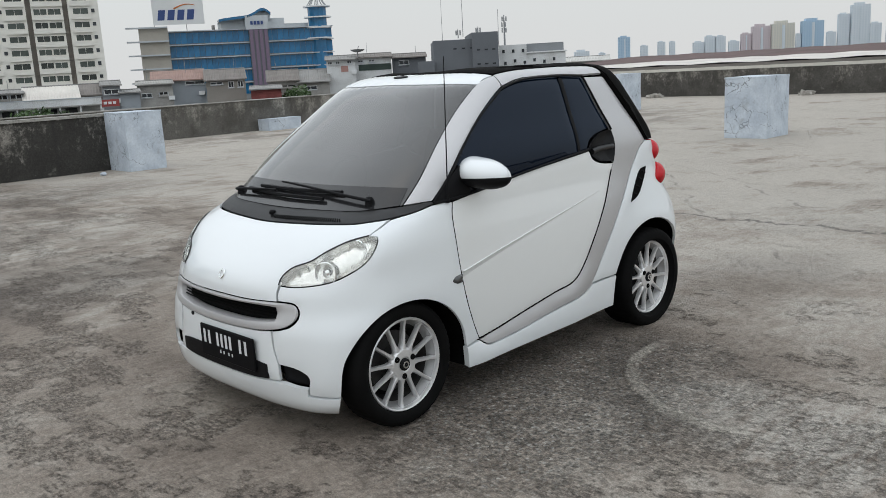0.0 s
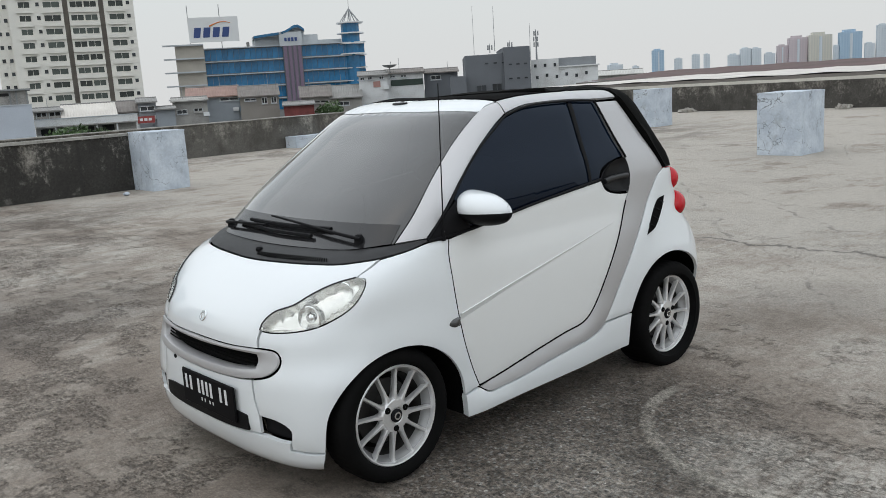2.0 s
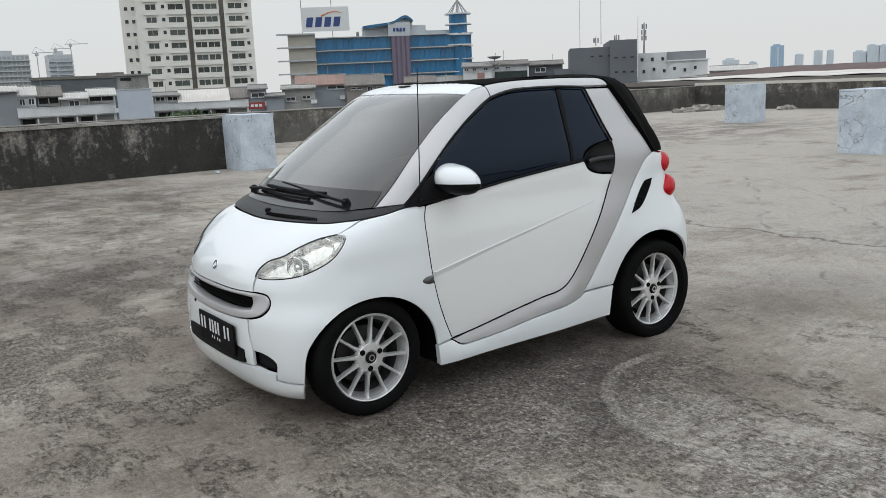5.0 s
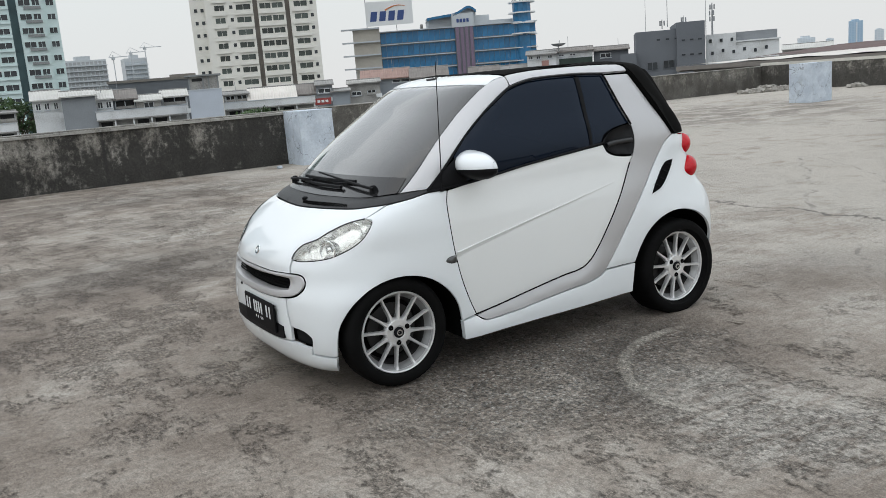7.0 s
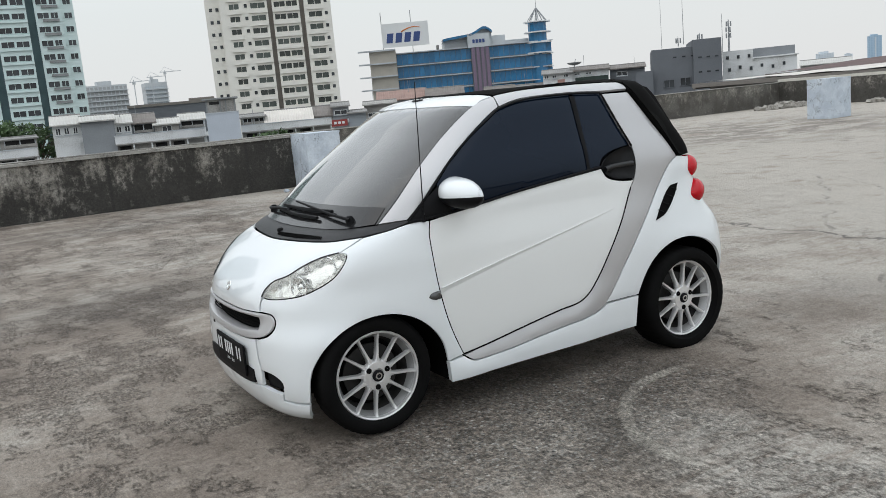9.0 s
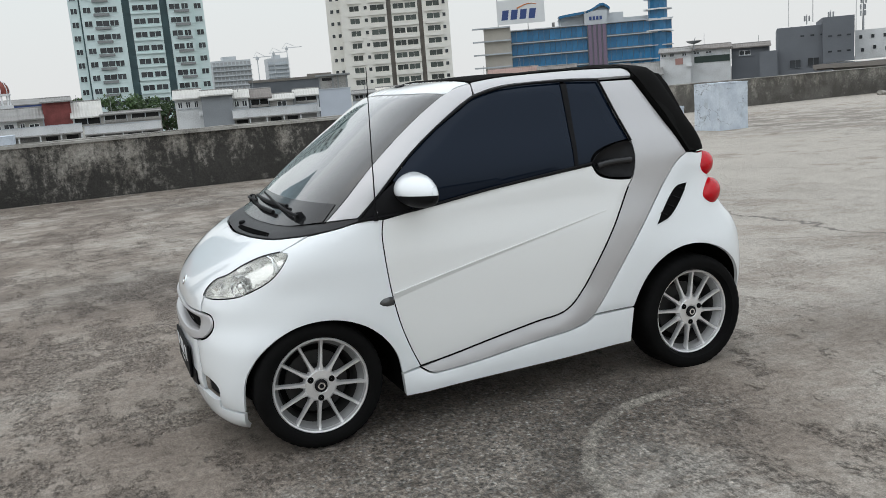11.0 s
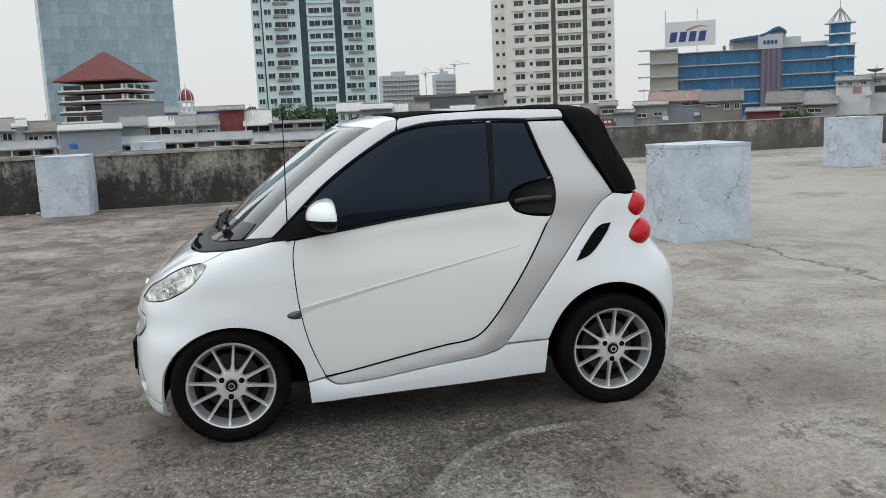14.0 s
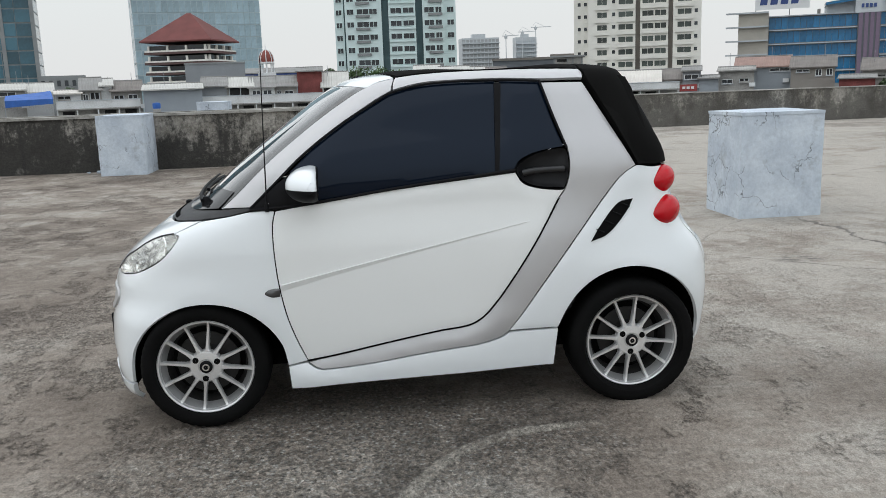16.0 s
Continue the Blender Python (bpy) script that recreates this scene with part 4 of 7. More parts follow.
for f in (.40, .46, .55, .61):
    part("plate_bar", box(1.4145, 1.4165, -.170 + .455 * f, -.162 + .455 * f, .320, .334), PLATE_WHITE, plate)

# scuttle, windscreen, roof
scuttle = part("scuttle", panel(both_sides([(1.108, 0, .875), (1.101, .156, .878), (1.075, .371, .885), (1.023, .532, .891), (.948, .613, .9), (.908, .642, .905), (.802, .682, .918), (.694, .698, .937, 1), (.70, .692, .95, 1), (.826, .636, .944), (.944, .503, .936), (1.0, .26, .932), (1.02, 0, .93)]), NOSE, step=.025), GREY_PLASTIC, car, "grey-black plastic scuttle panel", True)
for k in range(38):
    y = .015 + .0118 * k
    long = .024 * math.sqrt(max(.05, 1 - ((k - 18) / 20) ** 2))
    mid_x = 1.080 - .27 * y * y
    p = on_body([(mid_x - long * .5, y - .006, .895), (mid_x + long * .5, y + .006, .885)], NOSE, .0012)
    part("scuttle_slot", tube(p, .0026, 5), UNDER, scuttle)
nozzle = part("washer_nozzle", lathe([(.016, -.005), (.016, .006), (.010, .012), (.001, .013)], 14, "z"), BLACK_PLASTIC, car, smooth=True)
nozzle.matrix_local = Matrix.Translation((1.066, .0, .902))
PILLAR_IN = [(.826, .634, .945), (.71, .630, 1.05), (.555, .588, 1.183), (.395, .545, 1.303), (.245, .515, 1.396), (.19, .512, 1.425)]
part("windscreen", panel(both_sides([(1.02, 0, .93), (1.0, .26, .932), (.944, .503, .936), corner(PILLAR_IN[0])] + PILLAR_IN[1:-1] + [corner(PILLAR_IN[-1]), (.30, .30, 1.44), (.318, 0, 1.447)]), CABIN_C, step=.035, off=-.002, thick=.005), SCREEN_GLASS, car, "tinted windscreen", True)
part("screen_band", panel(both_sides([(1.03, 0, .922), (1.01, .26, .924), (.955, .5, .928), (.835, .628, .942, 1), (.762, .612, 1.012, 1), (.835, .46, 1.018), (.885, .24, 1.022), (.90, 0, 1.022)]), CABIN_C, step=.03, off=.0012, thick=.002, sink=.0005), SCREEN_EDGE, car, "dark printed lower edge of the windscreen", True)
PILLAR_OUT = [(.70, .692, .95), (.612, .693, 1.03), (.463, .663, 1.168), (.295, .615, 1.288), (.16, .58, 1.366), (.08, .565, 1.408)]
twin("front_pillar", panel([corner(PILLAR_OUT[0])] + PILLAR_OUT[1:-1] + [corner(PILLAR_OUT[-1]), (.062, .5, 1.466, 1), (.13, .5, 1.45), (.19, .508, 1.427)] + PILLAR_IN[-2:0:-1] + [corner(PILLAR_IN[0])], CABIN_C), SILVER, "silver front pillar")
part("roof_header", panel(both_sides([(.318, 0, 1.449), (.30, .30, 1.442), (.192, .508, 1.428), (.13, .498, 1.452), (.062, .495, 1.468, 1), (.1, .3, 1.49), (.13, 0, 1.497)]), CABIN_C, step=.035), WHITE, car, "white roof edge over the windscreen", True)
# dark oval badge on the roof edge, no lamp
part("header_badge", panel([(.222, -.05, 1.474), (.24, 0, 1.472), (.222, .05, 1.474), (.205, .045, 1.477), (.198, 0, 1.479), (.205, -.045, 1.477)], CABIN_C, step=.012, seam=0, off=.006, thick=.009), BLACK_PLASTIC, car, "small dark oval badge on the roof edge", True)
RAIL_TOP = [(.055, .492, 1.468), (-.2, .465, 1.496), (-.5, .455, 1.502), (-.77, .47, 1.48)]
twin("roof_rail", panel([(.072, .565, 1.41, 1), corner(RAIL_TOP[0])] + RAIL_TOP[1:-1] + [corner(RAIL_TOP[-1]), (-.765, .548, 1.432, 1), (-.575, .552, 1.436), (-.391, .545, 1.446), (-.09, .55, 1.441)], ROOF_C), SILVER, "silver roof rail")
part("soft_top", panel(both_sides([(.128, 0, 1.5), (.1, .3, 1.49), (.05, .488, 1.47, 1), (-.2, .46, 1.498), (-.5, .45, 1.504), (-.775, .465, 1.482, 1), (-.80, .3, 1.51), (-.81, 0, 1.52)]), ROOF_C, step=.04, off=.004), CANVAS, car, "black canvas soft top", True)
HOOD_SIDE = [(-.775, .47, 1.48), (-.77, .553, 1.43), (-.87, .635, 1.25), (-.972, .702, 1.062)]
part("soft_top_rear", panel(both_sides([(-.815, 0, 1.52), (-.80, .3, 1.51), corner(HOOD_SIDE[0]), corner(HOOD_SIDE[1]), HOOD_SIDE[2], corner(HOOD_SIDE[3]), (-1.05, .69, 1.056), (-1.13, .6, 1.053), (-1.17, .4, 1.053), (-1.185, 0, 1.053)]), ROOF_C, step=.04, off=.006, thick=.03), CANVAS, car, "black folding canvas at the rear", True)
fin = [(-.775, .50, 1.478), (-.9, .48, 1.456), (-.99, .462, 1.436), (-1.008, .50, 1.385), (-1.035, .60, 1.22), (-1.03, .685, 1.062), (-.975, .702, 1.062), (-.88, .648, 1.25), (-.785, .565, 1.43)]
fn_ = len(fin)
fin_mesh = ([(x, y + .012, z) for x, y, z in fin] + [(x, y - .05, z - .004) for x, y, z in fin],
            [(0, 1, 7, 8), (1, 2, 3, 7), (3, 4, 7), (4, 5, 6, 7), (fn_ + 8, fn_ + 7, fn_ + 1, fn_), (fn_ + 7, fn_ + 3, fn_ + 2, fn_ + 1), (fn_ + 7, fn_ + 4, fn_ + 3), (fn_ + 7, fn_ + 6, fn_ + 5, fn_ + 4)]
            + [(k, fn_ + k, fn_ + (k + 1) % fn_, (k + 1) % fn_) for k in range(fn_)])
twin("canvas_side", fin_mesh, CANVAS, "folded canvas side of the soft top")
part("rear_window", panel(both_sides([(-1.09, 0, 1.33), (-1.06, .36, 1.33), (-1.13, .42, 1.14), (-1.15, 0, 1.14)]), ROOF_C, step=.04, off=.016, thick=.003), SIDE_GLASS, car, "dark plastic rear window", True)

# doors, frame, sills, rear quarters
DOOR_TOP = [(-.621, .711, .966), (-.522, .71, .979), (-.461, .709, 1.004), (-.432, .704, 1.05)]
door_line = [corner(DOOR_FRONT[0])] + DOOR_FRONT[1:-1] + [corner(DOOR_FRONT[-1])] + DOOR_LOW[:-1] + [corner(DOOR_LOW[-1])] + DOOR_TOP[:-1] + [corner(DOOR_TOP[-1]), (.087, .709, 1.000), (.46, .712, .953)]
for side, door in zip((1, -1), twin("door", panel(door_line, "y", dark_edge=True), DOOR_WHITE, "white plastic door panel")):
    def fit_side(d):
        return d if side == 1 else mirrored(d)
    up = lift(flat(spline([(.588, .748, .622), (.2, .74, .703), (-.485, .73, .838)], False), "y"), "y")
    dn = lift(flat(spline([(.590, .749, .597), (.2, .74, .688), (-.485, .73, .834)], False), "y"), "y")
    k = np.linspace(1, .25, len(up))[:, None] * np.array([[0, .008, 0]])
    n = len(up)
    rows3 = [up + [0, -.004, .0015], up + k, dn + [0, .0006, 0], dn + [0, -.004, 0]]
    moulding = ([tuple(q) for r in rows3 for q in r], [(i * n + j, i * n + j + 1, (i + 1) * n + j + 1, (i + 1) * n + j) for i in range(len(rows3) - 1) for j in range(n - 1)])
    part("moulding", fit_side(moulding), DOOR_WHITE, door, "raised door moulding", True)
    part("shut_line", fit_side(tube(on_body([DOOR_FRONT[-1]] + DOOR_LOW[:-1], "y", -.0035), .0040, 6)), UNDER, door, "dark gap under the door", True)
    hp = [(-.432, .704, 1.055), (-.455, .7, 1.088), (-.516, .69, 1.122), (-.60, .682, 1.142), (-.655, .681, 1.14), (-.668, .69, 1.09), (-.662, .7, 1.02), (-.645, .708, .972, 1), (-.522, .71, .984), (-.461, .709, 1.012)]
    handle = part("door_handle", fit_side(panel(hp, "y", step=.014, off=.004, thick=.008, dome=-.034)), HANDLE, door, "black oval door handle recess", True)
    part("handle_base", fit_side(panel([(x - .008 if x < -.55 else x + .006, y, z + (.012 if z > 1.06 else -.008)) for x, y, z, *_ in hp], "y", step=.02, off=-.046, thick=.006)), BLACK_PLASTIC, handle, smooth=True)
    grip = tube(on_body([(-.46, .7, 1.045), (-.50, .69, 1.052), (-.57, .69, 1.056), (-.645, .69, 1.056)], "y", -.004), .014, 12)
    part("grip", fit_side(grip), GRIP, handle, smooth=True)
frame_line = ([(.497, .742, .277, 1), (.465, .741, .252)] + BAND_OUT + BAND_UP[:-1] + [corner(BAND_UP[-1]), (-.765, .55, 1.425, 1), (-.578, .556, 1.428, 1), (-.615, .615, 1.291), (-.643, .652, 1.206), (-.668, .681, 1.13), (-.668, .7, 1.04)]
              + DOOR_LOW[::-1])


def flared(d):
    """The side drawn outwards below the door, into a ledge that fades towards the wheels."""
    low = sorted((q[0], q[2]) for q in DOOR_LOW if q[2] < .5)
    xs, zs = [q[0] for q in low], [q[1] for q in low]
    out = []
    for x, y, z in d[0]:
        k = min(1, max(0, (np.interp(x, xs, zs) - z) / .07)) * min(1, max(0, (.60 - x) / .12)) * min(1, max(0, (x + .50) / .30))
        out.append((x, y + (.018 * k if y > 0 else -.018 * k), z))
    return (out, *d[1:])


twin("safety_frame", flared(panel(frame_line, "y", off=-.003)), SILVER, "silver safety-cell frame band")
twin("sill", flared(panel([(.583, .742, .262, 1), (.575, .73, .158, 1), (.3, .735, .17), (-.2, .736, .18), (-.583, .737, .186, 1), (-.604, .749, .355, 1), (-.382, .744, .352, 1), (-.341, .743, .329)] + BAND_OUT[-3::-1] + [(.465, .741, .25), (.5, .742, .276, 1)], "y", off=.002, thick=.03)), WHITE, "white sill")
quarter = ([(-.382, .744, .356, 1)] + BAND_UP[:-1] + [(-.968, .70, 1.056, 1), (-1.05, .69, 1.048), (-1.14, .6, 1.04, 1), (-1.16, .62, .9), (-1.2, .62, .77), (-1.27, .62, .67), (-1.33, .62, .5), (-1.335, .62, .3), (-1.30, .64, .22, 1), (-1.262, .68, .22, 1)]
           + arch(*ARCH_R, 188, 15, 13)[1:-1] + [(-.603, .749, .358, 1)])
twin("rear_wing", panel(quarter, TAIL_C), WHITE, "white rear wing")
part("tailgate", panel(both_sides([(-1.185, 0, 1.048), (-1.17, .4, 1.048), (-1.14, .595, 1.04, 1), (-1.16, .615, .9), (-1.2, .615, .77), (-1.23, .6, .72, 1), (-1.27, .3, .72), (-1.28, 0, .72)]), TAIL_C, step=.04), WHITE, car, smooth=True)
part("rear_bumper", panel(both_sides([(-1.28, 0, .715), (-1.27, .3, .715), (-1.23, .6, .715, 1), (-1.27, .615, .67), (-1.33, .615, .5), (-1.335, .615, .3), (-1.30, .64, .22, 1), (-1.33, .3, .2), (-1.34, 0, .2)]), TAIL_C, step=.04), WHITE, car, smooth=True)
vent_line = [(-.948, .708, .912, 1), (-.885, .717, .899), (-.805, .734, .813), (-.752, .746, .735, 1), (-.828, .744, .765), (-.912, .726, .852)]
for side, vent in zip((1, -1), twin("side_vent", panel(vent_line, "y", step=.015, seam=0, off=.005, thick=.012, sink=.001, dome=-.002), UNDER, "black slatted side air vent")):
    for k in range(4):
        t = .2 + .2 * k
        x, z = -.948 + .196 * t, .912 - .177 * t
        d = tube(on_body([(x + .016, .73, z + .016), (x - .02, .73, z)], "y", .006), .003, 6)
        part("vent_slat", d if side == 1 else mirrored(d), BLACK_PLASTIC, vent)
twin("side_repeater", panel([(.66, .75, .588), (.645, .75, .604), (.612, .75, .610), (.594, .749, .608, 1), (.596, .749, .573, 1), (.63, .75, .572)], "y", step=.012, seam=0, off=.004, thick=.01, dome=.004), mat("smoked_lens", (.05, .05, .05), .12, var=.2, scale=20, coat=1), "smoked side indicator lamp")
def ball(centre, radii, turn, n=32, m=20):
    """A rounded lens: an ellipsoid turned about the upright."""
    c, k = math.cos(radians(turn)), math.sin(radians(turn))
    v, f = [], []
    for i in range(m + 1):
        t = math.pi * i / m
        for j in range(n):
            u = 2 * math.pi * j / n
            x, y, z = radii[0] * math.sin(t) * math.cos(u), radii[1] * math.sin(t) * math.sin(u), radii[2] * math.cos(t)
            v.append((centre[0] + x * c - y * k, centre[1] + x * k + y * c, centre[2] + z))
    for i in range(m):
        for j in range(n):
            f.append((i * n + j, (i + 1) * n + j, (i + 1) * n + (j + 1) % n, i * n + (j + 1) % n))
    return v, f


def lamp_ball(centre, radii):
    """A tail lamp: rounded behind, drawn to a point in front."""
    v, f = ball(centre, radii, 140)
    out = []
    for x, y, z in v:
        u = (x - centre[0]) / .075
        k = 1.04 - .42 * max(0, u) ** 1.5
        out.append((x, y, centre[2] + (z - centre[2]) * k - .010 * u))
    return out, f


for centre, radii in (((-1.100, .634, .982), (.062, .082, .062)), ((-1.108, .664, .845), (.068, .092, .068))):
    twin("tail_lamp", lamp_ball(centre, radii), RED_LENS, "round red tail lamp")

# side glass and its seals
GLASS_F = [(.47, .712, .961, 1), (.087, .709, 1.008), (-.346, .704, 1.056, 1), (-.374, .55, 1.441, 1), (-.088, .556, 1.437), (.086, .572, 1.404), (.265, .602, 1.312), (.416, .65, 1.2), (.53, .68, 1.092, 1)]
GLASS_R = [(-.358, .704, 1.057, 1), (-.394, .55, 1.441, 1), (-.572, .556, 1.434, 1), (-.606, .615, 1.291), (-.634, .652, 1.206), (-.652, .675, 1.152, 1), (-.59, .684, 1.145), (-.505, .692, 1.126), (-.45, .7, 1.098), (-.427, .704, 1.062, 1)]
twin("door_window", panel(GLASS_F, "y", step=.04, seam=.001, off=-.006, thick=.004), SIDE_GLASS, "dark film-tinted door window")
twin("rear_side_window", panel(GLASS_R, "y", step=.04, seam=.001, off=-.006, thick=.004), SIDE_GLASS, "dark film-tinted rear side window")
twin("centre_pillar", panel([(-.343, .704, 1.054, 1), (-.361, .704, 1.056, 1), (-.400, .55, 1.43, 1), (-.370, .55, 1.43, 1)], "y", step=.02, seam=0, off=-.001, thick=.012), BLACK_PLASTIC, "black window post")
seal_line = [(.70, .692, .944), (.612, .693, 1.026), (.463, .663, 1.162), (.295, .615, 1.282), (.16, .58, 1.36), (.08, .565, 1.402), (-.09, .55, 1.434), (-.391, .545, 1.439), (-.57, .55, 1.43, 1), (-.612, .615, 1.291), (-.64, .652, 1.206), (-.662, .681, 1.14)]
twin("window_seal", tube(on_body(seal_line, "y", .001), .0052, 8), BLACK_PLASTIC, "black rubber window seal")
twin("belt_seal", tube(on_body([(.70, .692, .940), (.46, .712, .956), (.087, .709, 1.004), (-.43, .703, 1.058)], "y", .001), .0065, 8), BLACK_PLASTIC, "black belt-line seal")
twin("mirror_base", panel([(.70, .692, .941, 1), (.47, .712, .953, 1), (.525, .68, 1.085, 1), (.612, .693, 1.022)], "y", step=.02, seam=0, off=.003, thick=.012), BLACK_PLASTIC, "black corner piece behind the mirror")

twin("corner_mark", panel([(.655, .7, .957, 1), (.615, .7, .962, 1), (.615, .7, .971, 1), (.652, .7, .966, 1)], "y", step=.01, seam=0, off=.005, thick=.004), SILVER, "small grey bar mark")

# door mirrors
for side in (1, -1):
    bm = bmesh.new()
    bmesh.ops.create_uvsphere(bm, u_segments=36, v_segments=24, radius=1)
    for v in bm.verts:
        x, y, z = v.co
        x = x * .098 if x > 0 else -.032 * min(1, abs(x) * 2.2) ** .7
        if y < 0:
            # the inner end is blunt
            k = (1 - y ** 4) ** .25 / max(.05, math.sqrt(1 - y * y)) if y > -.999 else 1
            x, z = x * k, z * k
        v.co = Vector((x - (.02 * y * y if x > 0 else 0), y * (.15 if y > 0 else .115), z * (.072 if z > 0 else .066) - .012 * y))
    low = bm.copy()
    bmesh.ops.bisect_plane(bm, geom=bm.verts[:] + bm.edges[:] + bm.faces[:], plane_co=(0, 0, -.014), plane_no=(.05, .04, -1), clear_outer=True)
    bmesh.ops.bisect_plane(low, geom=low.verts[:] + low.edges[:] + low.faces[:], plane_co=(0, 0, -.014), plane_no=(-.05, -.04, 1), clear_outer=True)
    back = bm.copy()
    bmesh.ops.bisect_plane(bm, geom=bm.verts[:] + bm.edges[:] + bm.faces[:], plane_co=(-.0305, 0, 0), plane_no=(-1, -.02, 0), clear_outer=True)
    bmesh.ops.bisect_plane(back, geom=back.verts[:] + back.edges[:] + back.faces[:], plane_co=(-.0305, 0, 0), plane_no=(1, .02, 0), clear_outer=True)
    shell = part("door_mirror", bm, WHITE, car, "white door mirror with black underside", True, 60)
    # the far mirror is folded in
    shell.matrix_local = (Matrix.Translation((.446, .762, 1.040)) @ pose(0, 0, 0, 0, 0, 1)) if side == 1 else (Matrix.Translation((.40, -.78, 1.03)) @ Matrix.Diagonal((1, -1, 1, 1)) @ pose(0, 0, 0, 0, 0, 78))
    part("mirror_housing", back, BLACK_PLASTIC, shell, "black mirror glass surround", True, 60)
    part("mirror_underside", low, BLACK_PLASTIC, shell, smooth=True, sharp=60)
    part("mirror_arm", tube([(0.01, -.11, -.07), (.0, -.08, -.055), (-.01, -.03, -.045)], .022, 12), BLACK_PLASTIC, shell, smooth=True)
    g = bmesh.new()
    bmesh.ops.create_circle(g, cap_ends=True, segments=32, radius=1, matrix=pose(-.0335, .005, .0, 0, -90, 0) @ Matrix.Diagonal((.052, .095, 1, 1)))
    part("mirror_glass", g, CHROME, shell)

# rod aerial
part("aerial", tube([(.628, .712, .955), (.622, .714, 1.2), (.612, .716, 1.56)], .0032, 8, .6), BLACK_PLASTIC, car, "thin black rod aerial", True)
part("aerial_foot", lathe([(.010, -.02), (.009, 0), (.006, .02), (.001, .024)], 14, "z"), BLACK_PLASTIC, car, smooth=True).matrix_local = Matrix.Translation((.628, .71, .952))

# wipers
for name, line, blade in (("wiper", [(.905, .51, .955), (.93, .40, .968), (.925, .15, .985), (.915, -.10, 1.0)], [(.93, -.28, .985), (.93, .05, .98), (.905, .33, .985)]),
                          ("wiper", [(.93, -.50, .952), (.955, -.35, .962), (.96, -.1, .968)], [(.945, -.38, .972), (.965, -.05, .958), (.945, .25, .955)])):
    arm = part(name, tube(on_body(line, CABIN_C, .03), .008, 8, .6), BLACK_PLASTIC, car, "black windscreen wiper", True)
    part("blade", tube(on_body(blade, CABIN_C, .016), .009, 6), BLACK_PLASTIC, arm, smooth=True)
    a = lift(flat(np.array(line[:1]), CABIN_C), CABIN_C)
    part("pivot_cap", lathe([(.02, -.02), (.02, .018), (.012, .03), (.001, .032)], 14, "z"), BLACK_PLASTIC, arm, smooth=True).matrix_local = Matrix.Translation(Vector(a[0]))


# wheels
def tread(data, r):
    """Cuts cross grooves into the shoulders of a turned tyre."""
    out = []
    for i, (x, y, z) in enumerate(data[0]):
        q, k = math.hypot(x, z), i % 144
        s = (q - .0024) / q if q > r - .014 and k % 3 == 0 else 1
        out.append((x * s, y, z * s))
    return out, data[1]


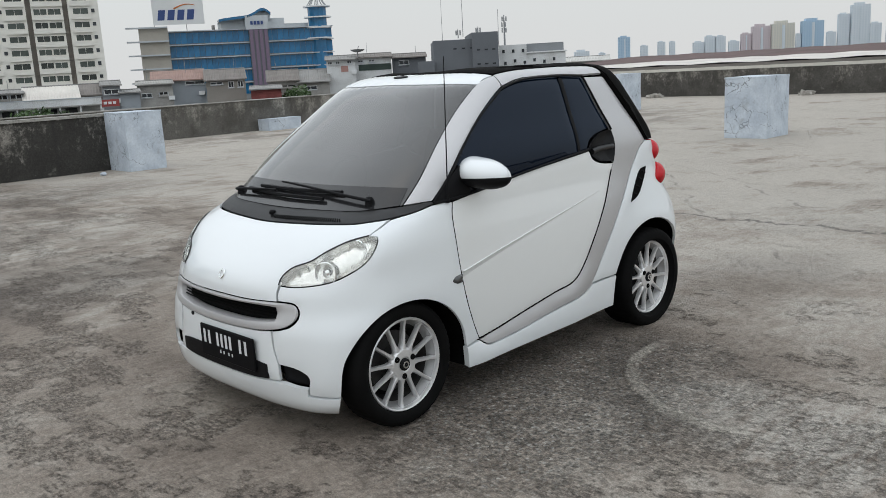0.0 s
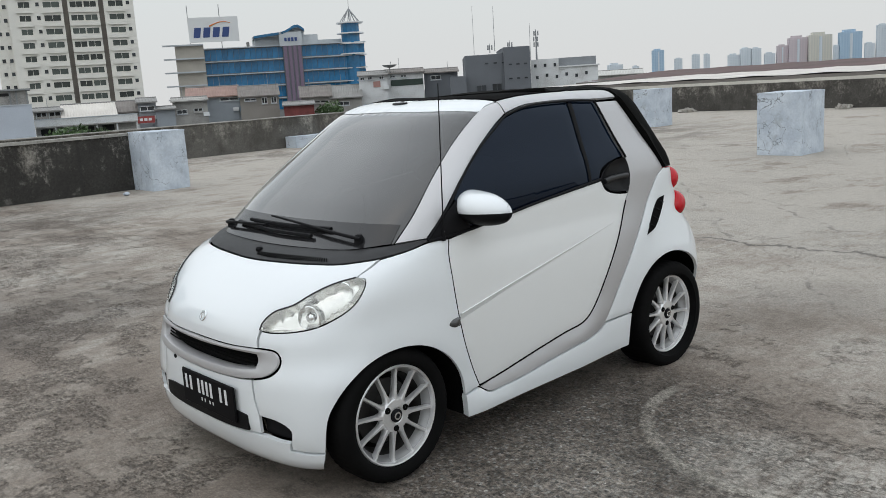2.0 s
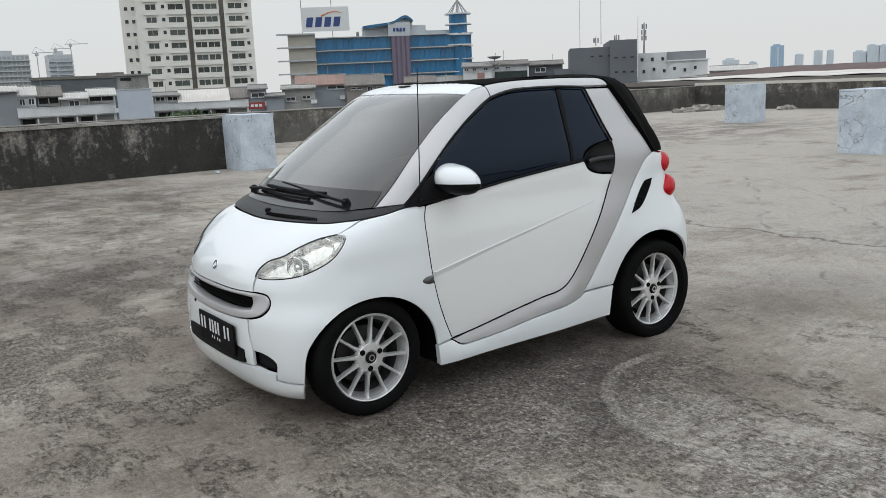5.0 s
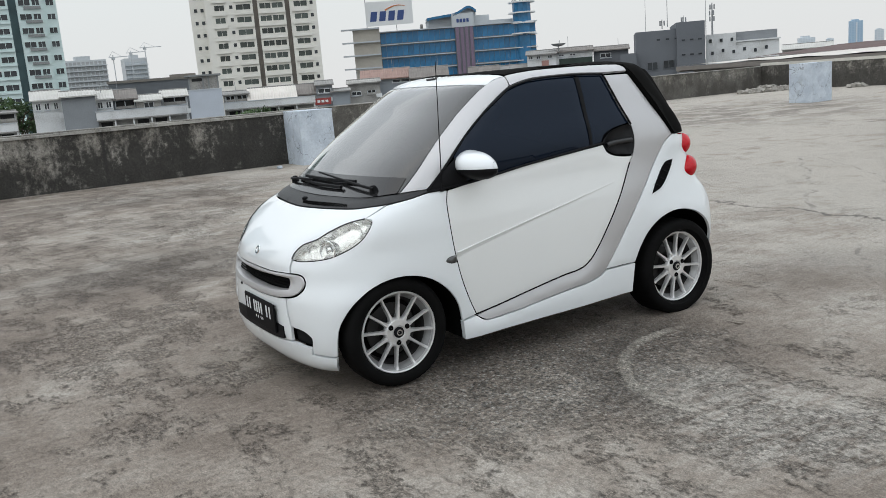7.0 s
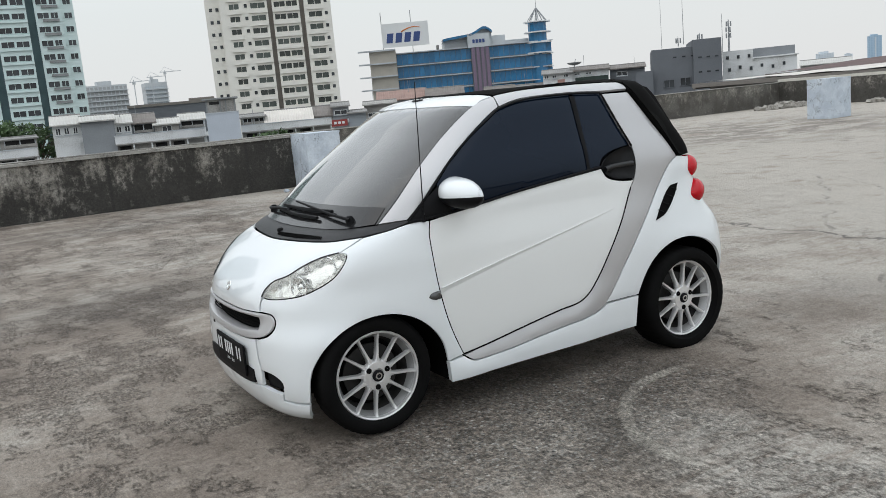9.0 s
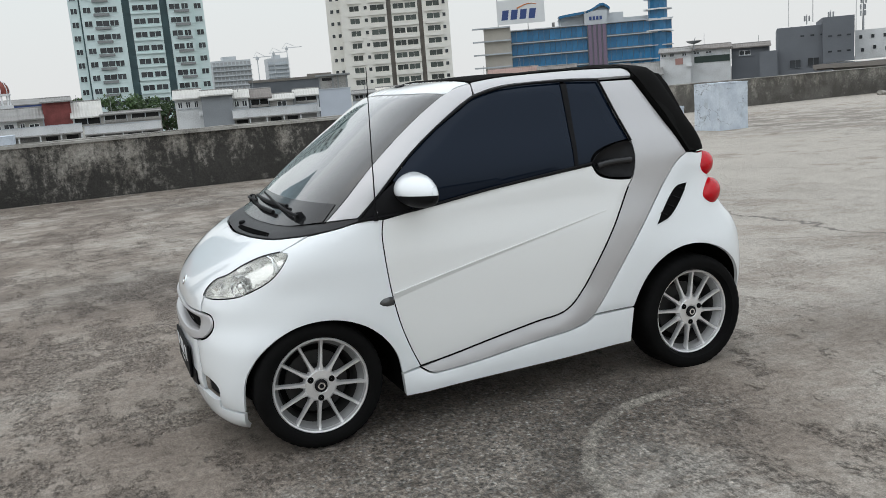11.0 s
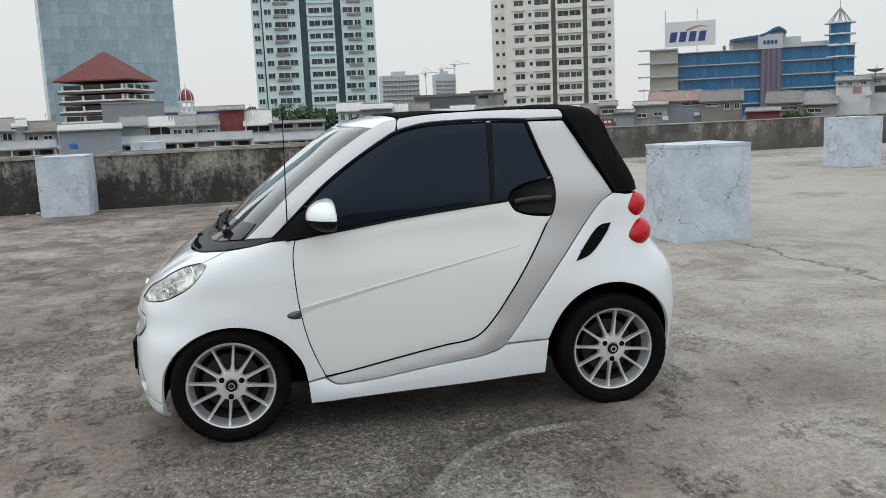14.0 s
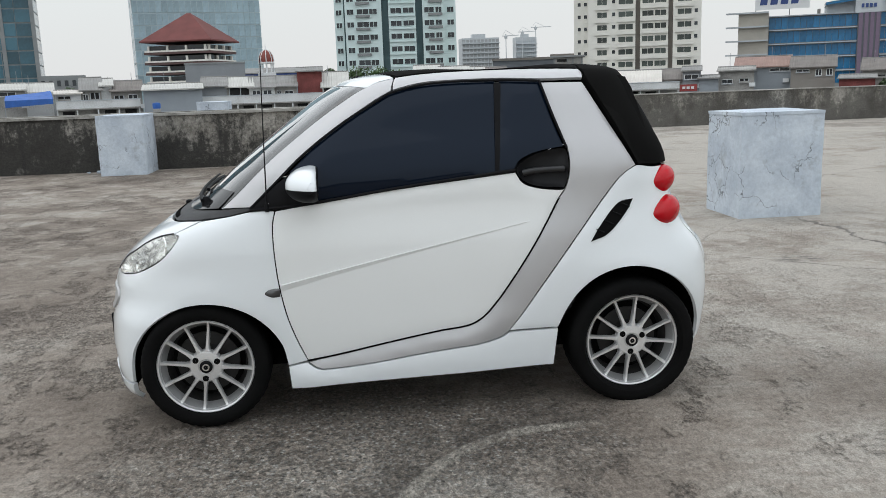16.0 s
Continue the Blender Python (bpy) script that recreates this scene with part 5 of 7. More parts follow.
def wheel(x, y, z, r, rr, bulge, wide, side):
    """A wheel whose outer face looks along +y (or -y): tyre, rim, spokes, cap, bolt holes, disc."""
    rim_profile = [(rr * .84, -wide * .8), (rr * .9, -wide * .5), (rr * .9, -.05), (rr * .97, -.022), (rr + .006, -.012), (rr + .008, -.002), (rr + .002, .004), (rr - .008, .002), (rr - .014, -.012), (rr * .86, -.05), (rr * .82, -wide * .75)]
    face, barrel = rim_profile[3:7] + [(rr - .004, .002), (rr - .0065, -.006), (rr - .009, -.014)], [(rr - .028, -.052), (rr - .036, -.07), (rr * .78, -wide * .75)]
    w = part("wheel", lathe(face, 64), ALLOY, car, "twelve-spoke silver alloy wheel", True, 50)
    w.matrix_local = Matrix.Translation((x, y, z)) @ (Matrix.Identity(4) if side > 0 else pose(0, 0, 0, 0, 0, 180)) @ pose(0, 0, 0, 0, 8, 0)
    t = wide
    part("rim_dish", lathe([(rr - .009, -.014), (rr - .014, -.024), (rr - .028, -.052)], 64), DISH, w, smooth=True)
    part("rim_barrel", lathe(barrel, 48), BARREL_SHADE, w, "rim barrel coloured dark for the shade inside", True)
    tyre = [(rr + .002, -t), (rr + .02, -t - .006), (r - .03, -t + .002), (r - .008, -t + .018), (r, -t + .035), (r, bulge - .039), (r - .003, bulge - .025), (r - .010, bulge - .011), (r - .022, bulge - .003), (rr + .04, bulge), (rr + .022, bulge - .003), (rr + .010, .006), (rr + .003, -.006)]
    part("tyre", tread(lathe(tyre, 144), r), RUBBER, w, "worn black tyre with blocky tread", True, 30)
    # one spoke, shared
    sv, sf = [], []
    rows = [(.042, .014, -.010, -.04), (.07, .0112, -.007, -.04), (.09, .0078, -.010, -.036), (.16, .0066, -.012, -.034), (rr - .012, .0075, -.009, -.034), (rr - .006, .0088, -.006, -.034)]
    for q, hw, top, low in rows:
        sv += [(-hw * 1.08, low, q), (-hw, top - .006, q), (-hw * .62, top, q), (hw * .62, top, q), (hw, top - .006, q), (hw * 1.08, low, q)]
    for i in range(len(rows) - 1):
        for k in range(5):
            a = i * 6 + k
            sf.append((a, a + 6, a + 7, a + 1))
    spoke_mesh = mesh_of("spoke", sv, sf, ALLOY, True, 30)
    for k in range(12):
        s = part("spoke", spoke_mesh, ALLOY, w)
        s.matrix_local = pose(0, 0, 0, 0, 30 * k + 15, 0)
    part("hub_plate", lathe([(.074, -.03), (.072, -.014), (.064, -.005), (.034, -.003), (.03, -.006), (.001, -.006)], 36), ALLOY, w, smooth=True)
    part("centre_cap", lathe([(.028, -.008), (.027, 0), (.022, .004), (.001, .005)], 28), BLACK_PLASTIC, w, "dark centre cap", True)
    part("cap_ring", lathe([(.017, .003), (.016, .0065), (.010, .0065), (.009, .003)], 24), CHROME, w, smooth=True)
    for k in range(3):
        a = radians(120 * k + 44)
        # black disc painted as the shade in a bolt hole
        b = part("bolt_hole", lathe([(.0135, -.006), (.0125, -.001), (.0095, -.0008), (.001, -.002)], 12), UNDER, w)
        b.matrix_local = Matrix.Translation((.052 * math.cos(a), 0.001, .052 * math.sin(a)))
    part("brake_disc", lathe([(.135, -.095), (.135, -.086), (.075, -.086), (.06, -.05), (.001, -.05)], 40), STEEL, w, "brake disc darkened for the shade between spokes", True)
    # added black disc that paints the shade behind the spokes
    part("gap_shade_disc", lathe([(rr * .88, -.115), (.001, -.115)], 32), UNDER, w)
    return w


for sd in (1, -1):
    wheel(.934, .708 * sd, .274, .276, .2, .017, .158, sd)
    wheel(-.942, .737 * sd, .272, .285, .204, .036, .178, sd)

# dark inner shell, wheel housings, floor pan
sv, sf, rows, cols = [], [], 30, 120
for i in range(rows + 1):
    z = .20 + (.93 - .20) * i / rows
    for k in range(cols):
        a = 2 * math.pi * k / cols
        d = np.array((math.cos(a), math.sin(a)))
        r = np.linspace(.2, 1.7, 500)
        ok = half_width(-.0 + r * d[0], np.full(500, z)) > np.abs(r * d[1])
        q = r[np.nonzero(ok)[0][-1]]
        q -= .11 if q * d[0] > .85 else .03
        sv.append((q * d[0], q * d[1], z))
for i in range(rows):
    for k in range(cols):
        ids = (i * cols + k, i * cols + (k + 1) % cols, (i + 1) * cols + (k + 1) % cols, (i + 1) * cols + k)
        c = np.mean([sv[j] for j in ids], 0)
        if any(((c[0] - cx) / (a + .03)) ** 2 + ((c[2] - cz) / (b + .03)) ** 2 < 1 and abs(c[1]) > .3 for cx, cz, a, b in (ARCH_F, ARCH_R)):
            continue
        sf.append(ids)
part("inner_shell", (sv, sf), UNDER, car, "black inner body", True)
for cx, cz, a, b in (ARCH_F, ARCH_R):
    for side in (1, -1):
        hv, hf, n = [], [], 24
        for deep in (.03, .36):
            for k in range(n + 1):
                t = radians(-12 + 204 * k / n)
                x, z = cx + (a + .012) * math.cos(t), cz + (b + .012) * math.sin(t)
                hv.append((x, side * max(.3, float(half_width(x, z)) - deep), z))
        hf = [(k, k + 1, n + 2 + k, n + 1 + k) for k in range(n)] + [tuple(n + 1 + k for k in range(n + 1))]
        part("wheel_housing", (hv, hf), UNDER, car, "black wheel housing")
part("floor_pan", box(-1.2, 1.22, -.5, .5, .19, .26, .03), UNDER, car, "black underbody")
# unseen slab added between the wheels to keep light off the deck
part("shade_slab", box(-.56, .56, -.70, .70, .165, .24, .02), UNDER, car, "added black slab that shades the deck under the car")

# cabin: dashboard, seats, wheel
part("dashboard", box(.45, .92, -.6, .6, .72, .90, .05, 3), CABIN, car, "dark dashboard", True)
steering = part("steering_wheel", tube([(.02 * math.sin(2 * math.pi * k / 28), .17 * math.cos(2 * math.pi * k / 28), .17 * math.sin(2 * math.pi * k / 28)) for k in range(29)], .015, 8), CABIN, car, "dark steering wheel", True)
steering.matrix_local = pose(.36, -.32, .92, 0, -25, 0)
for y in (-.33, .33):
    seat = part("seat", box(-.42, .12, y - .24, y + .24, .42, .58, .06, 3), CABIN, car, "dark bucket seat", True)
    back = bmesh.new()
    box_bm(back, -.07, .07, -.23, .23, 0, .62, .06, 3)
    bk = part("seat_back", back, CABIN, seat, smooth=True)
    bk.matrix_local = pose(-.36, y, .55, 0, -16, 0)
    rest = part("headrest", box(-.05, .05, -.13, .13, .64, .82, .045, 3), CABIN, seat, smooth=True)
    rest.matrix_local = pose(-.36, y, .55, 0, -16, 0)
part("bulkhead", box(-.72, -.68, -.62, .62, .3, 1.0, .01), CABIN, car, "dark rear bulkhead")


# ---- the city round the roof ----
GROUND_Z = -14.0
ASPHALT = mat("city_ground", (.11, .11, .105), .95, var=.4, scale=.02, fine=.4)
city = new("ground", mesh_of("ground", [(-4000, -4000, GROUND_Z), (4000, -4000, GROUND_Z), (4000, 4000, GROUND_Z), (-4000, 4000, GROUND_Z)], [(0, 1, 2, 3)], ASPHALT))
tagged(city, "grey city ground far below the roof", "ground", kind="structure")
podium = new("building_below", mesh_of("building_below", *prism([(-26.9, -19.6), (34, -19.6), (34, 30), (-26.9, 30)], GROUND_Z, -.502), CONCRETE))
tagged(podium, "grey concrete storeys under the parking roof", "building", kind="structure")

EYE_X, EYE_Y, EYE_Z = 2.0, 4.0, 1.49


def bearing(az, d):
    return EYE_X + d * math.cos(radians(az)), EYE_Y + d * math.sin(radians(az))


def rise(el, d):
    return EYE_Z + d * math.tan(radians(el))


def facing(az, d, yaw=0.0):
    """The pose of a building at a bearing: its own x runs along its front, y away from the roof."""
    x, y = bearing(az, d)
    return pose(x, y, 0, 0, 0, az - 90 + yaw)


CREAM = mat("cream_plaster", (.78, .76, .70), .85, var=.08, scale=.3, fine=6)
PALE_GREEN = mat("pale_green_plaster", (.64, .75, .74), .85, var=.07, scale=.3, fine=6)
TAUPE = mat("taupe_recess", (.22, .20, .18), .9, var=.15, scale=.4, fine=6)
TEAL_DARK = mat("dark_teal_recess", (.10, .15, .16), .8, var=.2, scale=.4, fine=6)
LEDGE_GREY = mat("grey_ledge", (.26, .27, .27), .85, var=.15, scale=.5, fine=6)
PANE_GREEN = mat("green_black_pane", (.05, .062, .055), .18, var=.5, scale=.2, fine=2, per_piece=.5)
PANE_DARK = mat("dark_pane", (.035, .04, .045), .2, var=.4, scale=.2, fine=2, per_piece=.4)
PANE_BLUE = mat("blue_glass_pane", (.018, .14, .29), .12, var=.35, scale=.15, fine=1.5, per_piece=.2)
# haze over the far glass tower is put into these two pale colours
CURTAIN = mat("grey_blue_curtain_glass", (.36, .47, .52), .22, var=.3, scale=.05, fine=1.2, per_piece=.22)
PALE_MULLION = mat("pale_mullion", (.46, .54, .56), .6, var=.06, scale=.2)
TEAL_PANE = mat("teal_curtain_glass", (.05, .13, .17), .15, var=.4, scale=.1, fine=1.5, per_piece=.5)
WHITE_WALL = mat("white_house_wall", (.68, .69, .69), .85, var=.12, scale=.5, fine=8, dirt=(.46, .455, .44))
PALE_BLUE_WALL = mat("pale_bluish_wall", (.50, .54, .60), .85, var=.08, scale=.5, fine=8)
GREY_WALL = mat("grey_house_wall", (.26, .275, .29), .85, var=.14, scale=.5, fine=8)
DARK_GREY_WALL = mat("slate_grey_wall", (.145, .155, .17), .85, var=.12, scale=.4, fine=8)
BLUE_GREY_WALL = mat("blue_grey_shed_sheet", (.30, .33, .36), .6, var=.12, scale=.5, fine=12)
STAINED = mat("stained_concrete", (.34, .33, .31), .92, var=.3, scale=.6, fine=8, dirt=(.16, .155, .15))
ROOF_GREY = mat("grey_roof_sheet", (.24, .235, .225), .75, var=.25, scale=.6, fine=9)
ROOF_PALE = mat("pale_roof_sheet", (.50, .49, .46), .7, var=.15, scale=.5, fine=9)
ROOF_SAND = mat("sand_roof_sheet", (.60, .565, .52), .8, var=.15, scale=.3, fine=5)
ROOF_RUST = mat("rust_brown_roof", (.105, .065, .06), .85, var=.3, scale=.5, fine=6)
ROOF_BROWN = mat("brown_roof_tile", (.19, .172, .158), .85, var=.25, scale=.7, fine=12)
ROOF_RED = mat("red_roof_tile", (.155, .045, .04), .8, var=.22, scale=.5, fine=9)
SHOP_RED = mat("red_shop_panel", (.30, .05, .045), .6, var=.2, scale=1)
DULL_RED = mat("dull_red_cladding", (.20, .055, .05), .8, var=.35, scale=1.2, fine=9)
TARP_BLUE = mat("blue_tarpaulin", (.03, .12, .42), .5, var=.25, scale=1.5, fine=8)
BROWN_BAND = mat("brown_slab_edge", (.125, .075, .07), .8, var=.15, scale=.5)
PLAIN_WHITE = mat("white_board", (.74, .75, .75), .6, var=.04, scale=.5)
PALE_PANEL = mat("pale_grey_cladding", (.52, .55, .57), .6, var=.1, scale=.5, fine=6)
BEIGE = mat("beige_plaster", (.44, .41, .36), .88, var=.12, scale=.4, fine=6)
LEDGE_PALE = mat("pale_ledge", (.50, .53, .56), .7, var=.1, scale=.5)
LOGO_BLUE = mat("logo_blue", (.035, .07, .22), .5, var=.05)
LOGO_ORANGE = mat("logo_orange", (.6, .2, .05), .5, var=.05)
PINK_STRIPE = mat("pink_stripe", (.19, .14, .20), .6, var=.1)
GALVANISED = mat("galvanised_steel", (.30, .31, .32), .5, metal=.4, var=.2, scale=2)
RED_DOME = mat("red_dome", (.21, .045, .03), .55, var=.15, scale=2)
# shade of the towers' open bays, paled by haze, put into two colours
HAZED_BAY = mat("hazed_bay_shade", (.44, .48, .51), .9, var=.15, scale=.1)
SHADED_BAY = mat("shaded_bay_grey", (.36, .37, .37), .9, var=.2, scale=.1)
# haze of distance mixed into the grey of site towers and cranes
SITE_GREY = mat("hazed_site_grey", (.52, .545, .56), .9, var=.12, scale=.05, fine=.8)


def wall_box(parent, name, x0, x1, y0, y1, z0, z1, material, label=""):
    return part(name, ([(x, y, z) for z in (z0, z1) for x, y in ((x0, y0), (x1, y0), (x1, y1), (x0, y1))],
                       [(3, 2, 1, 0), (4, 5, 6, 7), (0, 1, 5, 4), (1, 2, 6, 5), (2, 3, 7, 6), (3, 0, 4, 7)]), material, parent, label)


def box_mesh(name, w, dpt, h, material):
    """A shared little box, its origin in the middle of its back."""
    return mesh_of(name, [(x, y, z) for z in (-h / 2, h / 2) for x, y in ((-w / 2, -dpt), (w / 2, -dpt), (w / 2, 0), (-w / 2, 0))],
                   [(3, 2, 1, 0), (4, 5, 6, 7), (0, 1, 5, 4), (1, 2, 6, 5), (2, 3, 7, 6), (3, 0, 4, 7)], material)


def pane_mesh(name, w, h, material, border, frame_material):
    """A shared window: a frame of four bars and a middle one, with the glass set back in it."""
    b = border
    xs, zs = [-w / 2, -w / 2 + b, -b / 2, b / 2, w / 2 - b, w / 2], [-h / 2, -h / 2 + b, h / 2 - b, h / 2]
    v = [(x, -.12, z) for z in zs for x in xs]
    f, mats = [], []
    for i in range(3):
        for k in range(5):
            q = (i * 6 + k, i * 6 + k + 1, i * 6 + k + 7, i * 6 + k + 6)
            if i == 1 and k in (1, 3):
                c = len(v)
                v += [(v[j][0], -.03, v[j][2]) for j in q]
                f.append((c, c + 1, c + 2, c + 3))
                mats.append(0)
                for e in range(4):
                    f.append((q[e], q[(e + 1) % 4], c + (e + 1) % 4, c + e))
                    mats.append(1)
            else:
                f.append(q)
                mats.append(1)
    c = len(v)
    rim = [0, 5, 23, 18]
    v += [(v[j][0], 0, v[j][2]) for j in rim]
    for run, p, q in (([0, 1, 2, 3, 4, 5], 0, 1), ([5, 11, 17, 23], 1, 2), ([23, 22, 21, 20, 19, 18], 2, 3), ([18, 12, 6, 0], 3, 0)):
        f.append((c + p, c + q, *reversed(run)))
        mats.append(1)
    me = mesh_of(name, v, f, material)
    me.materials.append(frame_material)
    me.polygons.foreach_set("material_index", mats)
    return me


def put_at(name, me, parent, x, y, z, turn=0.0):
    ob = part(name, me, None, parent)
    ob.matrix_local = pose(x, y, z, 0, 0, turn)
    return ob


def apartment_a():
    """The cream apartment tower with two dark grooves and rows of small bays."""
    d, base = 215, rise(-4.3, 215)
    t = thing("apartment_tower", facing(-109.7, d), "cream apartment tower with dark vertical grooves", "apartment tower", "towers beyond the roof")
    floor_h, z0, top = 2.9, GROUND_Z - 3, 58
    wall_box(t, "wall", -11.6, -.55, 0, 20, z0, top, CREAM)
    wall_box(t, "wall", .55, 6.95, .4, 20, z0, top, CREAM)
    wall_box(t, "wall", 8.05, 14.4, 0, 20, z0, top, CREAM)
    wall_box(t, "wall_side", -15.2, -11.7, 3.2, 20, z0, top, CREAM)
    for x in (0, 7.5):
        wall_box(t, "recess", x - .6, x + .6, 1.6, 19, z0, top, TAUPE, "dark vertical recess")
    kinds = [(-8.3, 2.2, 0), (-2.8, 3.2, 0), (2.3, 2.5, .4), (5.2, 2.5, .4), (10.6, 3.0, 0)]
    small = box_mesh("small_window", .7, .06, .8, PANE_DARK)
    meshes = {w: pane_mesh("window", w * 1.08, 1.35, PANE_GREEN, .07, CREAM) for _, w, _ in kinds}
    bay = {w: box_mesh("bay", w + 1.0, .5, 1.0, CREAM) for _, w, _ in kinds}
    n = int((top - 1) / floor_h)
    for k in range(n + 1):
        z = 1.2 + k * floor_h
        for x, w, y in kinds:
            win = put_at("window", meshes[w], t, x, y - .02, z)
            put_at("bay", bay[w], t, x, y + .05, z - 1.25)
        for x in (-5.6, 13.2):
            put_at("small_window", small, t, x, -.02, z + .1)
        for x in (-13.9, -12.4):
            put_at("small_window", small, t, x, 3.18, z)
    return t


def apartment_b():
    """The pale green tower with dark strips and grey ledges under its windows."""
    d = 215
    t = thing("apartment_tower", facing(-94.3, d), "pale green apartment tower with dark strips", "apartment tower", "towers beyond the roof")
    z0, top, fh, sh = GROUND_Z - 1.5, 62, 3.0, -14.9
    for a, b, y in ((0, 2.2, 1.2), (2.6, 11.4, 0), (13.1, 19.6, -.6), (21.3, 26.6, 0), (26.6, 29.4, 1.0)):
        wall_box(t, "wall", a + sh, b + sh, y, 18, z0, top, PALE_GREEN)
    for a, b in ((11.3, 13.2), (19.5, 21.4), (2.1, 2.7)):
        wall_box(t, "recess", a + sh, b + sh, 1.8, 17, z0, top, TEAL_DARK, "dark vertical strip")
    kinds = [(3.9, 1.4, 0), (6.9, 2.4, 0), (9.4, 1.6, 0), (14.9, 2.2, -.6), (17.9, 2.2, -.6), (22.9, 2.0, 0), (25.2, 1.3, 0), (28.1, 1.4, 1.0), (1.1, 1.2, 1.2)]
    meshes = {w: pane_mesh("window", w * 1.22, 1.35, PANE_DARK, .08, PALE_GREEN) for _, w, _ in kinds}
    ledge = box_mesh("ledge", 3.4, .45, .55, LEDGE_GREY)
    ledge2 = box_mesh("ledge", 6.4, .35, .3, PALE_GREEN)
    for k in range(int((top - 1) / fh) + 1):
        z = .7 + k * fh
        for x, w, y in kinds:
            put_at("window", meshes[w], t, x + sh, y - .02, z)
        for x, y in ((6.9, 0), (24.4, 0)):
            put_at("ledge", ledge, t, x + sh, y - .02, z - 1.05)
        put_at("ledge", ledge2, t, 16.35 + sh, -.62, z - 1.2)
    return t


def curtain_tower(az, d, w, dep, top, fh, cols, pane, yaw, label, fins):
    """A glass office tower: each storey a row of panes between slab edges."""
    t = thing("office_tower", facing(az, d, yaw), label, "office tower", "towers beyond the roof")
    wall_box(t, "core", -w / 2 + .2, w / 2 - .2, .2, dep - .2, GROUND_Z, top, LEDGE_GREY if fins else PALE_MULLION)
    pw = w / cols
    me = box_mesh("pane", pw - .18, .1, fh - .35, pane)
    ms = box_mesh("pane", dep / max(3, int(dep / pw)) - .18, .1, fh - .35, pane)
    n, m = int((top + 2) / fh), max(3, int(dep / pw))
    for k in range(n):
        z = -1 + fh * (k + .5)
        for c in range(cols):
            put_at("pane", me, t, -w / 2 + pw * (c + .5), .18, z)
        for c in range(m):
            put_at("pane", ms, t, -w / 2 + .18, dep / m * (c + .5), z, -90)
            put_at("pane", ms, t, w / 2 - .18, dep / m * (c + .5), z, 90)
    for k in range(fins):
        x = -w / 2 + w * k / max(1, fins - 1)
        wall_box(t, "fin", x - .5, x + .5, -.35, .2, GROUND_Z, top + 1, LEDGE_GREY)
    return t


def hip_roof(parent, x0, x1, y0, y1, z, h, material, over=.8, ridge=.25, name="roof"):
    x0, x1, y0, y1 = x0 - over, x1 + over, y0 - over, y1 + over
    cx, cy, r = (x0 + x1) / 2, (y0 + y1) / 2, (x1 - x0) * ridge / 2
    v = [(x0, y0, z), (x1, y0, z), (x1, y1, z), (x0, y1, z), (cx - r, cy, z + h), (cx + r, cy, z + h)]
    v += [(a, b, c - .25) for a, b, c in v[:4]]
    return part(name, (v, [(0, 1, 5, 4), (1, 2, 5), (2, 3, 4, 5), (3, 0, 4), (6, 7, 1, 0), (7, 8, 2, 1), (8, 9, 3, 2), (9, 6, 0, 3), (9, 8, 7, 6)]), material, parent)


def gable_roof(parent, x0, x1, y0, y1, z, h, material, along="x", over=.4):
    """Two slopes with an overhang; the ridge runs along x or y."""
    x0, x1, y0, y1 = x0 - over, x1 + over, y0 - over, y1 + over
    if along == "x":
        cy = (y0 + y1) / 2
        v = [(x0, y0, z), (x1, y0, z), (x1, cy, z + h), (x0, cy, z + h), (x1, y1, z), (x0, y1, z)]
    else:
        cx = (x0 + x1) / 2
        v = [(x0, y1, z), (x0, y0, z), (cx, y0, z + h), (cx, y1, z + h), (x1, y0, z), (x1, y1, z)]
    v += [(a, b, c - .15) for a, b, c in v]
    f = [(0, 1, 2, 3), (3, 2, 4, 5), (7, 6, 9, 8), (8, 9, 11, 10), (0, 6, 7, 1), (1, 7, 8, 2), (2, 8, 10, 4), (4, 10, 11, 5), (5, 11, 9, 3), (3, 9, 6, 0)]
    return part("roof", (v, f), material, parent)


